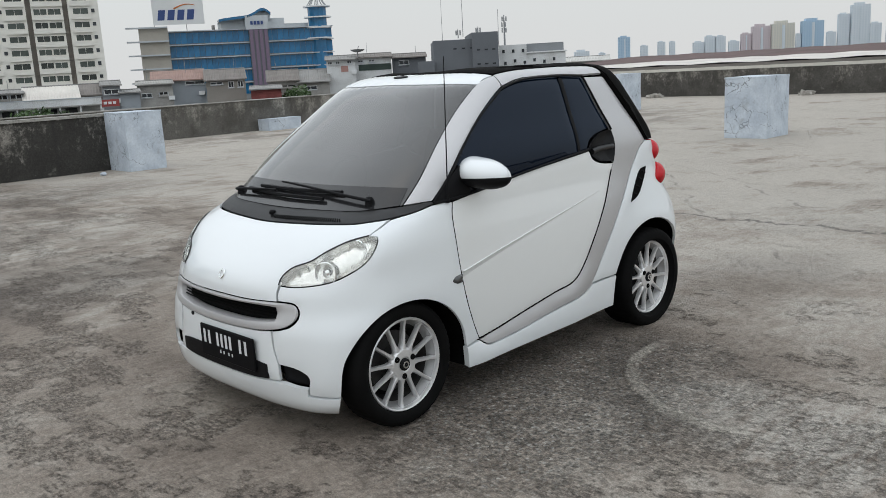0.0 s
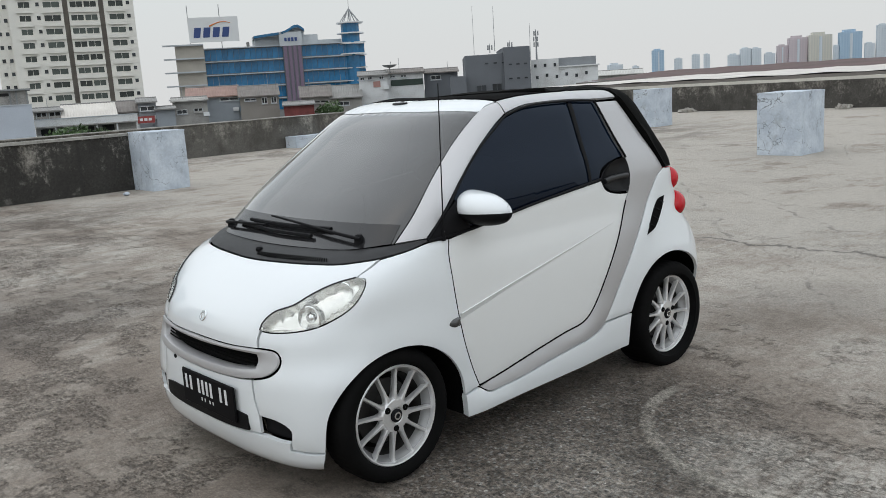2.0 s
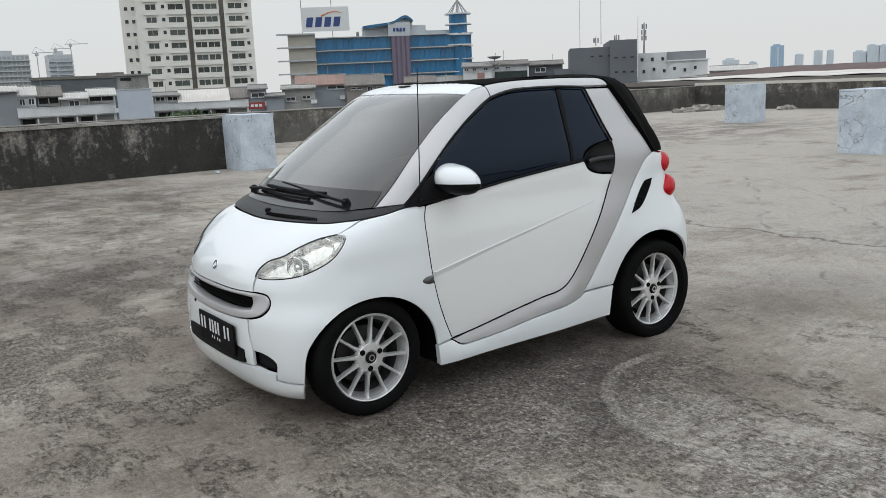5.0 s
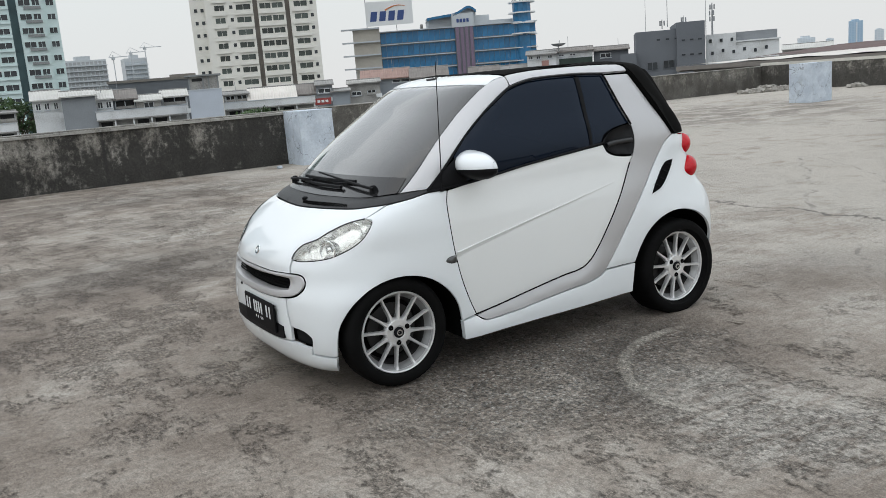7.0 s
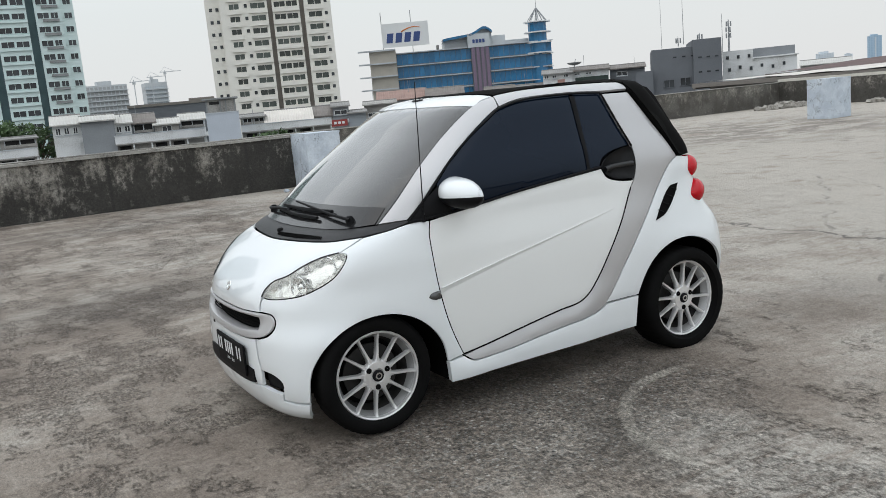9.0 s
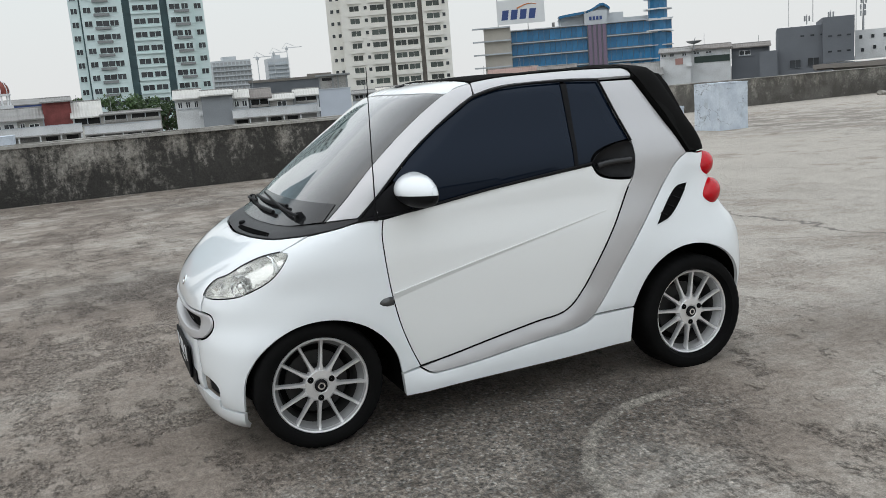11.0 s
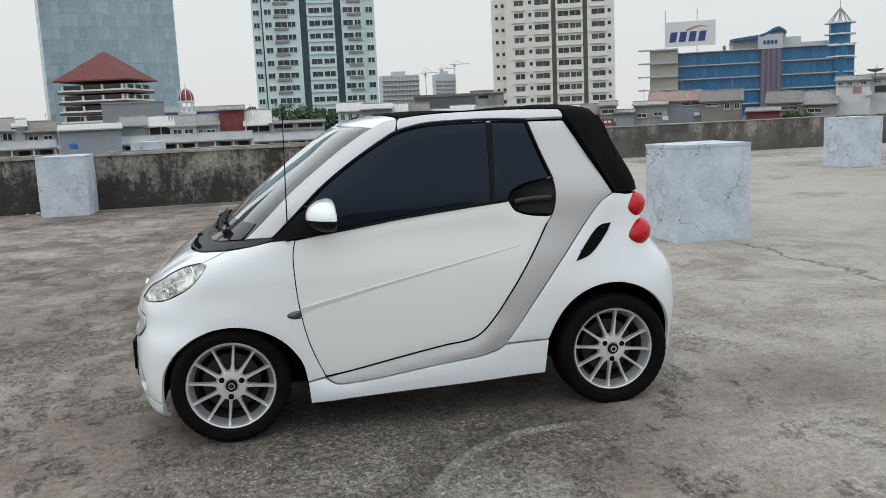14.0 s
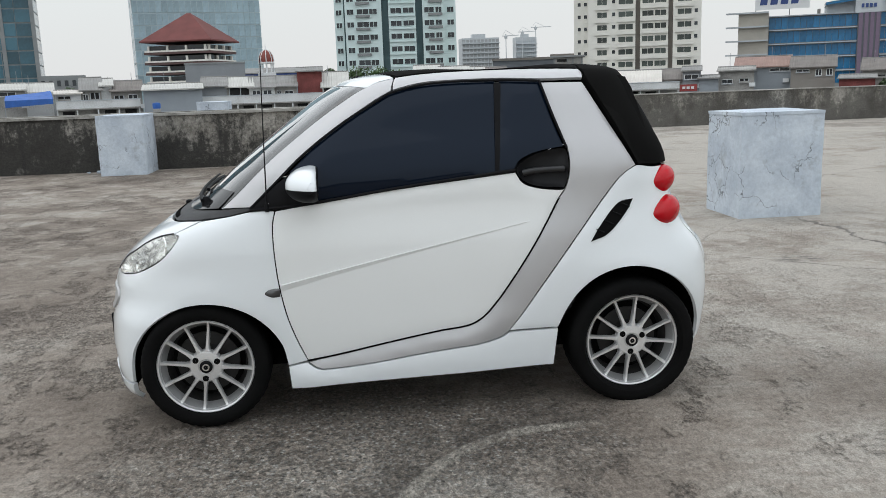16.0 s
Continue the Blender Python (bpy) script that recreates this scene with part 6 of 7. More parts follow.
def blue_offices():
    """The blue glazed office block with a sign board, an arched middle and a corner turret."""
    d = 200
    t = thing("office_building", facing(-121.4, d, 4), "blue glazed office block with white ledges and roof sign", "office building")

    def X(az):
        return d * math.tan(radians(-121.4 - az))
    top, fh = rise(3.15, d), 2.85
    wall_box(t, "wall", X(-115.7), X(-117.4), -1.2, 16, GROUND_Z, top + .9, BEIGE, "beige concrete stair wing")
    wall_box(t, "wall", X(-117.4), X(-127.5), .3, 18, GROUND_Z, top, LEDGE_GREY)
    pane = box_mesh("glass_pane", 1.16, .12, fh - .55, PANE_BLUE)
    ledge_l = box_mesh("ledge", X(-122.3) - X(-117.0), .8, .2, LEDGE_PALE)
    ledge_r = box_mesh("ledge", X(-127.6) - X(-123.4), .8, .2, LEDGE_PALE)
    wing = box_mesh("ledge", X(-117.4) - X(-115.0), 1.0, .3, LEDGE_PALE)
    rows = 5
    for k in range(rows):
        z = top - fh * (k + .5)
        x = X(-117.4) + .7
        while x < X(-127.45) - .3:
            if not X(-122.2) < x < X(-123.5):
                put_at("glass_pane", pane, t, x, .28, z)
            x += 1.22
        put_at("ledge", ledge_l, t, (X(-122.3) + X(-117.0)) / 2, .3, z + fh / 2)
        put_at("ledge", ledge_r, t, (X(-127.6) + X(-123.4)) / 2, .3, z + fh / 2)
        put_at("ledge", wing, t, (X(-117.4) + X(-115.0)) / 2, -1.2, z + fh / 2 + .9)
    # arched middle bay with pink stripes
    a, b = X(-122.25), X(-123.45)
    wall_box(t, "bay", a, b, -.8, 6, GROUND_Z, rise(3.2, d), DARK_GREY_WALL)
    for k in range(4):
        x = a + (b - a) * (k + .5) / 4
        wall_box(t, "stripe", x - .35, x + .35, -.95, -.75, GROUND_Z, rise(3.1, d), PINK_STRIPE, "pink vertical stripe")
    wall_box(t, "upper_wall", X(-120.6), X(-124.6), 1.2, 12, top, rise(3.78, d), PALE_PANEL, "pale upper storey")
    wall_box(t, "upper_wall", X(-124.6), X(-126.2), 3, 12, top, rise(3.45, d), PALE_PANEL)
    n = 16
    arc = []
    for k in range(n + 1):
        u = k / n
        # a long sweep that climbs to the right and drops steeply
        el = 3.78 + .30 * u ** .8 + .34 * math.exp(-((u - .84) / .17) ** 2) - .12 * max(0, u - .9) * 10
        arc.append((X(-120.5 - 3.2 * u), rise(el, d)))
    for lo, hi in zip(arc, arc[1:]):
        v = [(x, y, z) for y in (.4, .9) for x, z in ((lo[0], rise(3.7, d)), (hi[0], rise(3.7, d)), (hi[0], hi[1] - .3), (lo[0], lo[1] - .3))]
        part("gable_panel", (v, [(0, 1, 2, 3), (7, 6, 5, 4), (3, 2, 6, 7)]), PALE_PANEL, t)
    v = [(x, y, z) for y in (-1.0, 8) for x, z in arc] + [(x, y, z - .55) for y in (-1.0, 8) for x, z in arc]
    m = n + 1
    f = [(k, k + 1, m + k + 1, m + k) for k in range(n)] + [(2 * m + k, 3 * m + k, 3 * m + k + 1, 2 * m + k + 1) for k in range(n)] + [(k, 2 * m + k, 2 * m + k + 1, k + 1) for k in range(n)]
    part("curved_roof", (v, f), PANE_BLUE, t, "blue curved roof")
    wall_box(t, "sign_wall", a - .6, b + .2, -1, 4, rise(3.1, d), rise(3.95, d), PALE_PANEL)
    for k in range(4):
        wall_box(t, "sign_bar", a + .5 + .75 * k, a + 1.0 + .75 * k, -1.15, -1.0, rise(3.38, d), rise(3.6, d), LOGO_BLUE)
    # sign board on posts, its mark drawn as plain shapes
    s0, s1, zb, zt = X(-116.62), X(-119.62), rise(3.55, d), rise(5.03, d)
    board = wall_box(t, "sign_board", s0, s1, -1.4, -1.0, zb, zt, PLAIN_WHITE, "white roof sign board with a plain mark")
    w = s1 - s0
    for k in range(4):
        x = s0 + w * (.16 + .19 * k)
        q = [(x - .78, zb + .95), (x + .62, zb + .95), (x + 1.0, zb + 3.05), (x - .42, zb + 3.05)]
        part("mark", ([(px, -1.45, pz) for px, pz in q] + [(px, -1.4, pz) for px, pz in q], [(0, 1, 2, 3), (7, 6, 5, 4), (0, 4, 5, 1), (1, 5, 6, 2), (2, 6, 7, 3), (3, 7, 4, 0)]), LOGO_BLUE, board)
    arcp = [(s0 + w * (.42 + .42 * k / 10), -1.45, zb + 3.25 + .9 * math.sin(math.pi * k / 10 * .75)) for k in range(11)]
    part("swoosh", tube(arcp, .17, 6, .3), LOGO_ORANGE, board)
    for x in (s0 + .1, s0 + w * .64):
        part("sign_post", tube([(x, -.9, top + .1), (x, -.9, zt + 2.6)], .08, 6), GALVANISED, t)
    # turret with stacked eaves and a spire
    c0, c1 = X(-126.1), X(-127.4)
    cx, r = (c0 + c1) / 2, (c1 - c0) / 2
    part("turret", (lambda q: ([(cx + vx, 1.5 + vy, vz) for vx, vy, vz in q[0]], q[1]))(lathe([(r * .92, GROUND_Z), (r * .92, rise(4.35, d))], 12, "z")), PANE_BLUE, t, "blue glazed corner turret")
    for k in range(4):
        z = rise(4.35, d) - k * 2.3
        part("turret_eave", (lambda q: ([(cx + vx, 1.5 + vy, vz) for vx, vy, vz in q[0]], q[1]))(lathe([(.1, z), (r * 1.35, z), (r * 1.35, z + .28), (.1, z + .3)], 16, "z")), PLAIN_WHITE, t)
    for k in range(8):
        q = 2 * math.pi * k / 8
        part("spire_rib", tube([(cx + r * math.cos(q), 1.5 + r * math.sin(q), rise(4.42, d)), (cx, 1.5, rise(5.3, d))], .11, 5), GALVANISED, t)
    part("spire", tube([(cx, 1.5, rise(4.4, d)), (cx, 1.5, rise(6.0, d))], .1, 6, .4), GALVANISED, t)
    for k in range(9):
        x = X(-119.9) + k * .5
        part("roof_plant", box(x + k * .3, x + k * .3 + .6, 5, 7, top, top + .9 + .5 * (k % 3), .05), STAINED, t) if k % 4 == 1 else None


def nearer(ob, k):
    """Draws a thing nearer to the roof along its bearing, so that it looks as large."""
    e = Vector((EYE_X, EYE_Y, EYE_Z))
    ob.matrix_world = Matrix.Translation(e) @ Matrix.Diagonal((k, k, k, 1)) @ Matrix.Translation(-e) @ ob.matrix_world


nearer(apartment_a(), .86)
nearer(apartment_b(), .95)
blue_offices()
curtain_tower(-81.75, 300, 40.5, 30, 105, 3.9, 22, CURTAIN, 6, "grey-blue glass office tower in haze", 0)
curtain_tower(-68.2, 260, 38, 24, 95, 3.6, 9, TEAL_PANE, -8, "teal glass tower with concrete fins", 6)
podium_l = thing("podium_block", facing(-73.6, 255), "grey stone podium block beside the tower", "building")
wall_box(podium_l, "wall", -5.5, 6, 0, 14, GROUND_Z, rise(1.15, 255), LEDGE_GREY)
pm = box_mesh("window", .9, .1, 1.5, PANE_DARK)
for k in range(6):
    put_at("window", pm, podium_l, -4.6 + 1.9 * k, -.02, rise(.7, 255))

# office block with the big red hipped roof
rd = 170
red = thing("office_building", facing(-80.55, rd, -24), "brown-banded office block under a red hipped roof", "office building")
for k in range(5):
    z = rise(3.05, rd) - 1.87 * (k + 1)
    wall_box(red, "glazing", -5.6, 5.6, .8, 12.2, z, z + 1.15, PANE_DARK)
    wall_box(red, "slab_edge", -6.5, 6.5, 0, 13, z - .42, z, BROWN_BAND, "brown slab edge")
    wall_box(red, "rail", -6.3, 6.3, -.1, .1, z, z + .3, CREAM, "cream balcony rail")
    wall_box(red, "rail", 6.3, 6.45, .1, 12.8, z, z + .3, CREAM, "cream balcony rail")
    for q in range(4):
        wall_box(red, "pier", -5.8 + 3.7 * q - .2, -5.8 + 3.7 * q + .2, .5, 1.0, z, z + 1.15, CREAM)
        wall_box(red, "pier", 5.5, 5.9, 1.0 + 3.6 * q, 1.6 + 3.6 * q, z, z + 1.15, CREAM)
wall_box(red, "base", -6, 6, .6, 12.5, GROUND_Z, rise(3.05, rd) - 9.9, GREY_WALL)
hip_roof(red, -6.4, 6.4, .1, 13, rise(3.1, rd), 5.3, ROOF_RED, .6, .06)

blank = thing("building", facing(-82.85, 145), "plain grey block with a blank wall", "building")
wall_box(blank, "wall", -4.6, 4.7, 0, 9, GROUND_Z, rise(1.6, 145), GREY_WALL)
wall_box(blank, "parapet", -4.7, 4.8, -.1, 9, rise(1.6, 145), rise(1.7, 145), LEDGE_GREY)
drum = thing("water_tank", facing(-79.4, 102.5), "small blue plastic water tank beside the shed", "water tank")
part("tank", lathe([(.05, rise(-1.05, 102)), (.42, rise(-1.05, 102)), (.45, rise(-.8, 102)), (.42, rise(-.72, 102)), (.2, rise(-.68, 102)), (.02, rise(-.67, 102))], 16, "z"), TARP_BLUE, drum, smooth=True)
part("stand", box(-.4, .4, -.4, .4, GROUND_Z, rise(-1.05, 102), .02), STAINED, drum)

# domed pavilion
dd = 150
dome = thing("domed_tower", facing(-86.05, dd), "small red ribbed dome on white columns", "dome")
part("dome_shell", lathe([(1.15, rise(1.62, dd)), (1.2, rise(1.75, dd)), (1.1, rise(2.0, dd)), (.8, rise(2.22, dd)), (.35, rise(2.36, dd)), (.05, rise(2.4, dd))], 20, "z"), RED_DOME, dome, "red dome shell", True, 60)
for k in range(8):
    q = 2 * math.pi * k / 8
    part("dome_rib", tube([(1.2 * math.cos(q) * s, 1.2 * math.sin(q) * s, rise(e, dd)) for s, e in ((1.02, 1.65), (1.04, 1.76), (.95, 2.0), (.7, 2.23), (.3, 2.38))], .07, 5), PLAIN_WHITE, dome)
    part("column", tube([(1.1 * math.cos(q), 1.1 * math.sin(q), rise(.95, dd)), (1.1 * math.cos(q), 1.1 * math.sin(q), rise(1.6, dd))], .13, 6), PLAIN_WHITE, dome)
part("ring_beam", lathe([(.9, rise(1.52, dd)), (1.35, rise(1.52, dd)), (1.35, rise(1.63, dd)), (.9, rise(1.63, dd))], 20, "z"), PLAIN_WHITE, dome)
part("finial", tube([(0, 0, rise(2.36, dd)), (0, 0, rise(2.5, dd)), (0, 0, rise(2.8, dd))], .13, 6, .2), PLAIN_WHITE, dome)
part("drum", lathe([(1.5, GROUND_Z), (1.5, rise(.95, dd)), (.1, rise(.97, dd))], 20, "z"), PLAIN_WHITE, dome)
hall = thing("hall", facing(-85.4, 158), "long hall with blue fascia and grey roof", "building")
wall_box(hall, "wall", -6.5, 8, 0, 12, GROUND_Z, rise(.95, 158), BLUE_GREY_WALL)
wall_box(hall, "fascia", -6.7, 8.2, -.3, 0, rise(.62, 158), rise(.9, 158), LOGO_BLUE, "blue fascia")
gable_roof(hall, -6.5, 8, 0, 12, rise(.95, 158), 1.0, ROOF_GREY)

ROOF_FADED = mat("faded_red_roof", (.30, .20, .17), .85, var=.22, scale=.6, fine=9)
TAUPE_PLASTER = mat("taupe_plaster", (.27, .25, .225), .88, var=.15, scale=.5, fine=8)
PINK_PLASTER = mat("dusty_pink_plaster", (.42, .24, .21), .88, var=.12, scale=.5, fine=8)
GREEN_SHEET = mat("dark_green_sheet", (.035, .055, .045), .7, var=.3, scale=.6, fine=9)
# near-black that paints the shade inside open bays
GLOOM = mat("painted_gloom", (.022, .022, .022), .9, var=.4, scale=.6, fine=5)


def ribbed_roof(parent, w, z0, z1, deep, material, over=.55):
    """Two slopes of ribbed sheet with a ridge, and a board under the eave."""
    n = max(6, int((w + .5) / .32) * 2)
    v, f = [], []
    for k in range(n + 1):
        x = -w / 2 - .22 + (w + .44) * k / n
        up = .05 if k % 2 else 0
        v += [(x, -over, z0 + up), (x, deep * .45, z1 + up), (x, deep, z0 + .1 + up), (x, -over, z0 - .12)]
    for k in range(n):
        a = 4 * k
        f += [(a, a + 4, a + 5, a + 1), (a + 1, a + 5, a + 6, a + 2), (a + 3, a + 7, a + 4, a)]
    f += [(0, 1, 2, 3), (4 * n + 3, 4 * n + 2, 4 * n + 1, 4 * n)]
    roof = part("roof", (v, f), material, parent)
    part("ridge_cap", tube([(-w / 2 - .2, deep * .45, z1 + .05), (w / 2 + .2, deep * .45, z1 + .05)], .09, 6), ROOF_GREY, roof)
    return roof


def row_house(az0, az1, d, ridge, eave, wall, roof, openings, label):
    """A town house seen over the parapet. Openings run from its left edge (0 to 1) and down from the eave, by kind:
    w a framed window, d a bay whose shade is a dark sheet, p a pink panel, g a green sheet."""
    w = 2 * d * math.tan(radians(abs(az0 - az1) / 2))
    t = thing("house", facing((az0 + az1) / 2, d), label, "house", "houses below the roof")
    rnd = random.Random(int(abs(az0 * 100)))
    z0, z1, deep, unit = rise(eave, d), rise(ridge, d), 9.0, 2.2
    wall_box(t, "wall", -w / 2, w / 2, 0, deep, GROUND_Z, z0, wall)
    part("gable", ([(x, y, z) for x in (-w / 2, w / 2) for y, z in ((0, z0), (deep, z0), (deep * .45, z1 - .12))], [(0, 2, 1), (3, 4, 5), (0, 3, 5, 2), (1, 2, 5, 4)]), wall, t)
    ribbed_roof(t, w, z0, z1, deep, roof)
    for u0, u1, v0, v1, kind in openings:
        x, ww, z, h = -w / 2 + w * (u0 + u1) / 2, w * (u1 - u0), z0 - unit * (v0 + v1) / 2, unit * (v1 - v0)
        if kind == "w":
            put_at("window", pane_mesh("window", ww, h, PANE_DARK, .06, PLAIN_WHITE), t, x, -.01, z)
            wall_box(t, "sill", x - ww / 2 - .08, x + ww / 2 + .08, -.16, 0, z - h / 2 - .1, z - h / 2 - .02, LEDGE_PALE)
        elif kind == "d":
            wall_box(t, "bay_shade", x - ww / 2, x + ww / 2, -.03, 0, z - h / 2, z + h / 2, GLOOM, "dark sheet for a bay in shade")
            for k in range(max(2, int(ww / 1.1)) + 1):
                px = x - ww / 2 + ww * k / max(2, int(ww / 1.1))
                wall_box(t, "post", px - .05, px + .05, -.12, -.03, z - h / 2, z + h / 2, LEDGE_PALE)
            wall_box(t, "rail", x - ww / 2, x + ww / 2, -.2, -.12, z - h / 2, z - h / 2 + .28, STAINED)
        else:
            wall_box(t, "panel", x - ww / 2, x + ww / 2, -.07, 0, z - h / 2, z + h / 2, PINK_PLASTER if kind == "p" else GREEN_SHEET, "dusty pink wall panel" if kind == "p" else "dark green sheet wall")
    if openings and rnd.random() < .6:
        wall_box(t, "air_conditioner", w * .36, w * .36 + .75, -.4, 0, z0 - 2.1, z0 - 1.6, PLAIN_WHITE)
    if rnd.random() < .45:
        x = rnd.uniform(-w * .35, w * .35)
        part("aerial", tube([(x, deep * .3, z0), (x, deep * .3, z1 + rnd.uniform(.8, 1.8))], .03, 5), GALVANISED, t)
    return t


def terrace(az0, az1, d, top, low, label):
    """A long balcony wall in front of the houses, with dark sheets as the shade under it and a drip-stained face."""
    w = 2 * d * math.tan(radians(abs(az0 - az1) / 2))
    t = thing("terrace", facing((az0 + az1) / 2, d), label, "terrace", "terraces before the houses")
    z0, z1 = rise(low, d), rise(top, d)
    wall_box(t, "balcony_front", -w / 2, w / 2, 0, .18, z0, z1, WHITE_WALL)
    wall_box(t, "top_rail", -w / 2 - .05, w / 2 + .05, -.06, .24, z1, z1 + .08, LEDGE_PALE)
    wall_box(t, "balcony_floor", -w / 2, w / 2, 0, 2.4, z0 - .14, z0, STAINED)
    wall_box(t, "back_wall", -w / 2, w / 2, 1.2, 1.4, GROUND_Z, z0 - .14, STAINED)
    n = max(2, int(w / 1.9))
    for k in range(n):
        x = -w / 2 + w * (k + .5) / n
        if k % 3 != 1:
            wall_box(t, "bay_shade", x - .62, x + .62, 1.16, 1.2, z0 - 1.0, z0 - .3, GLOOM, "dark sheet for the shade under the balcony")
        wall_box(t, "post", x + .85, x + 1.0, .1, .3, GROUND_Z, z0 - .14, WHITE_WALL)
    return t


# houses, from one end of the view to the other
row_house(-66.50, -69.90, 113, .60, .15, STAINED, ROOF_GREY, ((.1, .35, .2, .6, "w"), (.5, .9, .2, .6, "d")), "weathered grey house with a low sheet roof")
row_house(-69.96, -71.95, 111, 0.78, 0.39, STAINED, ROOF_PALE, ((.3, .75, .1, .32, "w"),), "stained grey house with a pale sloped roof")
row_house(-71.93, -73.46, 114, 0.76, 0.20, WHITE_WALL, ROOF_PALE, (), "low white house under a pale sheet roof")
row_house(-73.57, -75.02, 109, 0.27, 0.07, WHITE_WALL, ROOF_SAND, ((.1, .6, .15, .4, "d"),), "small white hut with a flat sheet roof")
row_house(-75.03, -76.18, 110, 1.00, 0.23, STAINED, ROOF_GREY, ((.08, .35, .2, .6, "w"), (.45, .9, .15, .6, "d"),), "stained house with a steep grey roof")
row_house(-76.17, -76.82, 110.5, 0.91, 0.47, WHITE_WALL, ROOF_PALE, (), "narrow white gable wall between houses")
row_house(-76.74, -78.54, 110, 0.74, 0.12, STAINED, ROOF_BROWN, ((.1, .4, .25, .6, "d"), (.55, .85, .2, .6, "w"),), "stained house with a dull brown roof")
row_house(-78.67, -82.20, 104, 0.47, 0.13, BLUE_GREY_WALL, ROOF_PALE, (), "blue-grey sheet-metal shed among the houses")
row_house(-82.19, -83.68, 109, 0.81, 0.21, GREY_WALL, ROOF_GREY, (), "grey terraced house with a grey roof")
row_house(-83.68, -85.33, 109.3, 0.76, 0.12, STAINED, ROOF_PALE, ((.1, .95, .05, .62, "d"),), "terraced house with pale roof over a dark porch")
row_house(-85.08, -86.67, 109, 0.74, 0.04, WHITE_WALL, ROOF_GREY, ((.12, .46, .15, .8, "w"), (.55, .9, .15, .8, "w"),), "white terraced house with two dark windows")
row_house(-86.68, -88.08, 109.4, 0.74, 0.07, STAINED, ROOF_GREY, ((.1, .3, .2, .6, "w"), (.45, .85, .25, .8, "w"),), "stained terraced house with grey roof")
row_house(-88.16, -89.73, 110.5, 1.24, 0.99, DULL_RED, ROOF_GREY, (), "terraced house with a dull red upper wall")
row_house(-89.74, -91.37, 109.6, 0.89, -0.08, CREAM, ROOF_PALE, ((.05, .95, .05, .5, "d"),), "cream house with a broad pale roof")
row_house(-91.36, -94.85, 108, 0.08, -0.02, STAINED, ROOF_GREY, ((.05, .42, .08, .42, "d"), (.5, .97, .08, .42, "d"),), "low house with open porch under the trees")
row_house(-95.77, -97.38, 106, 1.12, 0.55, WHITE_WALL, ROOF_PALE, ((.1, .28, .15, .5, "w"), (.4, .58, .15, .5, "w"), (.72, .88, .15, .5, "w"),), "small white house with narrow dark windows")
row_house(-97.38, -99.29, 104, 0.98, 0.64, GREY_WALL, ROOF_PALE, (), "grey plastered house with a blank wall")
row_house(-99.30, -100.27, 106, 0.90, 0.35, WHITE_WALL, ROOF_PALE, ((.08, .4, .15, .48, "w"), (.58, .92, .15, .48, "w"),), "narrow white house with two dark windows")
row_house(-100.28, -101.67, 108, 0.84, 0.25, DARK_GREY_WALL, ROOF_BROWN, ((.1, .9, .1, .5, "d"),), "dark stained house with a brown-grey roof")
row_house(-101.62, -103.10, 107, 0.41, 0.06, STAINED, ROOF_PALE, ((.3, .7, .1, .4, "w"),), "low house with pale patched roofs")
row_house(-103.15, -104.71, 110, 0.60, 0.18, WHITE_WALL, ROOF_PALE, ((.06, .94, .08, .42, "d"),), "white house with a wide dark balcony opening")
row_house(-106.92, -108.47, 110, 0.18, 0.00, STAINED, ROOF_GREY, ((.1, .45, .1, .4, "d"), (.55, .95, .1, .4, "d"),), "grey hut with dark open sides")
row_house(-108.50, -111.48, 109, 0.28, -0.54, STAINED, ROOF_SAND, (), "low house under a broad sand-grey roof")
row_house(-111.50, -112.85, 112, 0.29, -0.36, STAINED, ROOF_BROWN, ((.2, .7, .2, .5, "d"),), "weathered house with a patched brown roof")
row_house(-112.83, -113.89, 111, 0.41, 0.16, GREY_WALL, ROOF_GREY, ((.1, .9, .22, .48, "w"),), "grey house with a band of windows")
row_house(-113.83, -114.97, 110, -0.19, -0.33, BLUE_GREY_WALL, ROOF_GREY, (), "low grey block with a flat roof")
row_house(-114.91, -117.01, 118, 0.29, 0.08, STAINED, STAINED, ((.1, .4, .5, .75, "w"), (.6, .85, .5, .75, "d"),), "stained concrete house with a balcony")
row_house(-115.86, -119.05, 124, 0.86, 0.23, BLUE_GREY_WALL, ROOF_FADED, ((.62, .98, .1, .3, "w"),), "blue-grey house with a faded red-brown roof")
row_house(-119.05, -121.50, 122, 0.77, 0.11, TAUPE_PLASTER, ROOF_BROWN, ((.12, .42, .12, .28, "w"), (.56, .7, .12, .5, "w"), (.8, .94, .12, .5, "w"),), "brown-grey house with white-framed windows")
row_house(-121.76, -123.68, 118, -0.43, -0.60, DULL_RED, ROOF_GREY, (), "low dull red shed below the parapet")
row_house(-122.91, -124.86, 126, 0.51, -0.17, STAINED, ROOF_BROWN, ((.1, .9, .3, .5, "d"),), "house with grey-brown hipped roofs")
row_house(-124.80, -126.83, 126, 0.44, -0.34, STAINED, ROOF_GREY, ((.2, .6, .25, .5, "w"),), "stained house with a grey roof")
row_house(-126.74, -128.58, 128, 1.24, 0.97, WHITE_WALL, ROOF_GREY, ((.05, .2, .1, .3, "w"), (.32, .47, .1, .3, "w"), (.72, .88, .1, .3, "w"), (.5, .75, .42, .8, "p"),), "white house with a shallow roof and a pink wall")
row_house(-128.51, -130.95, 130, 1.27, 1.01, WHITE_WALL, ROOF_BROWN, ((.1, .25, .15, .3, "w"), (.4, .55, .15, .3, "w"), (.12, .98, .45, .85, "g"),), "long white house above a dark green shed")
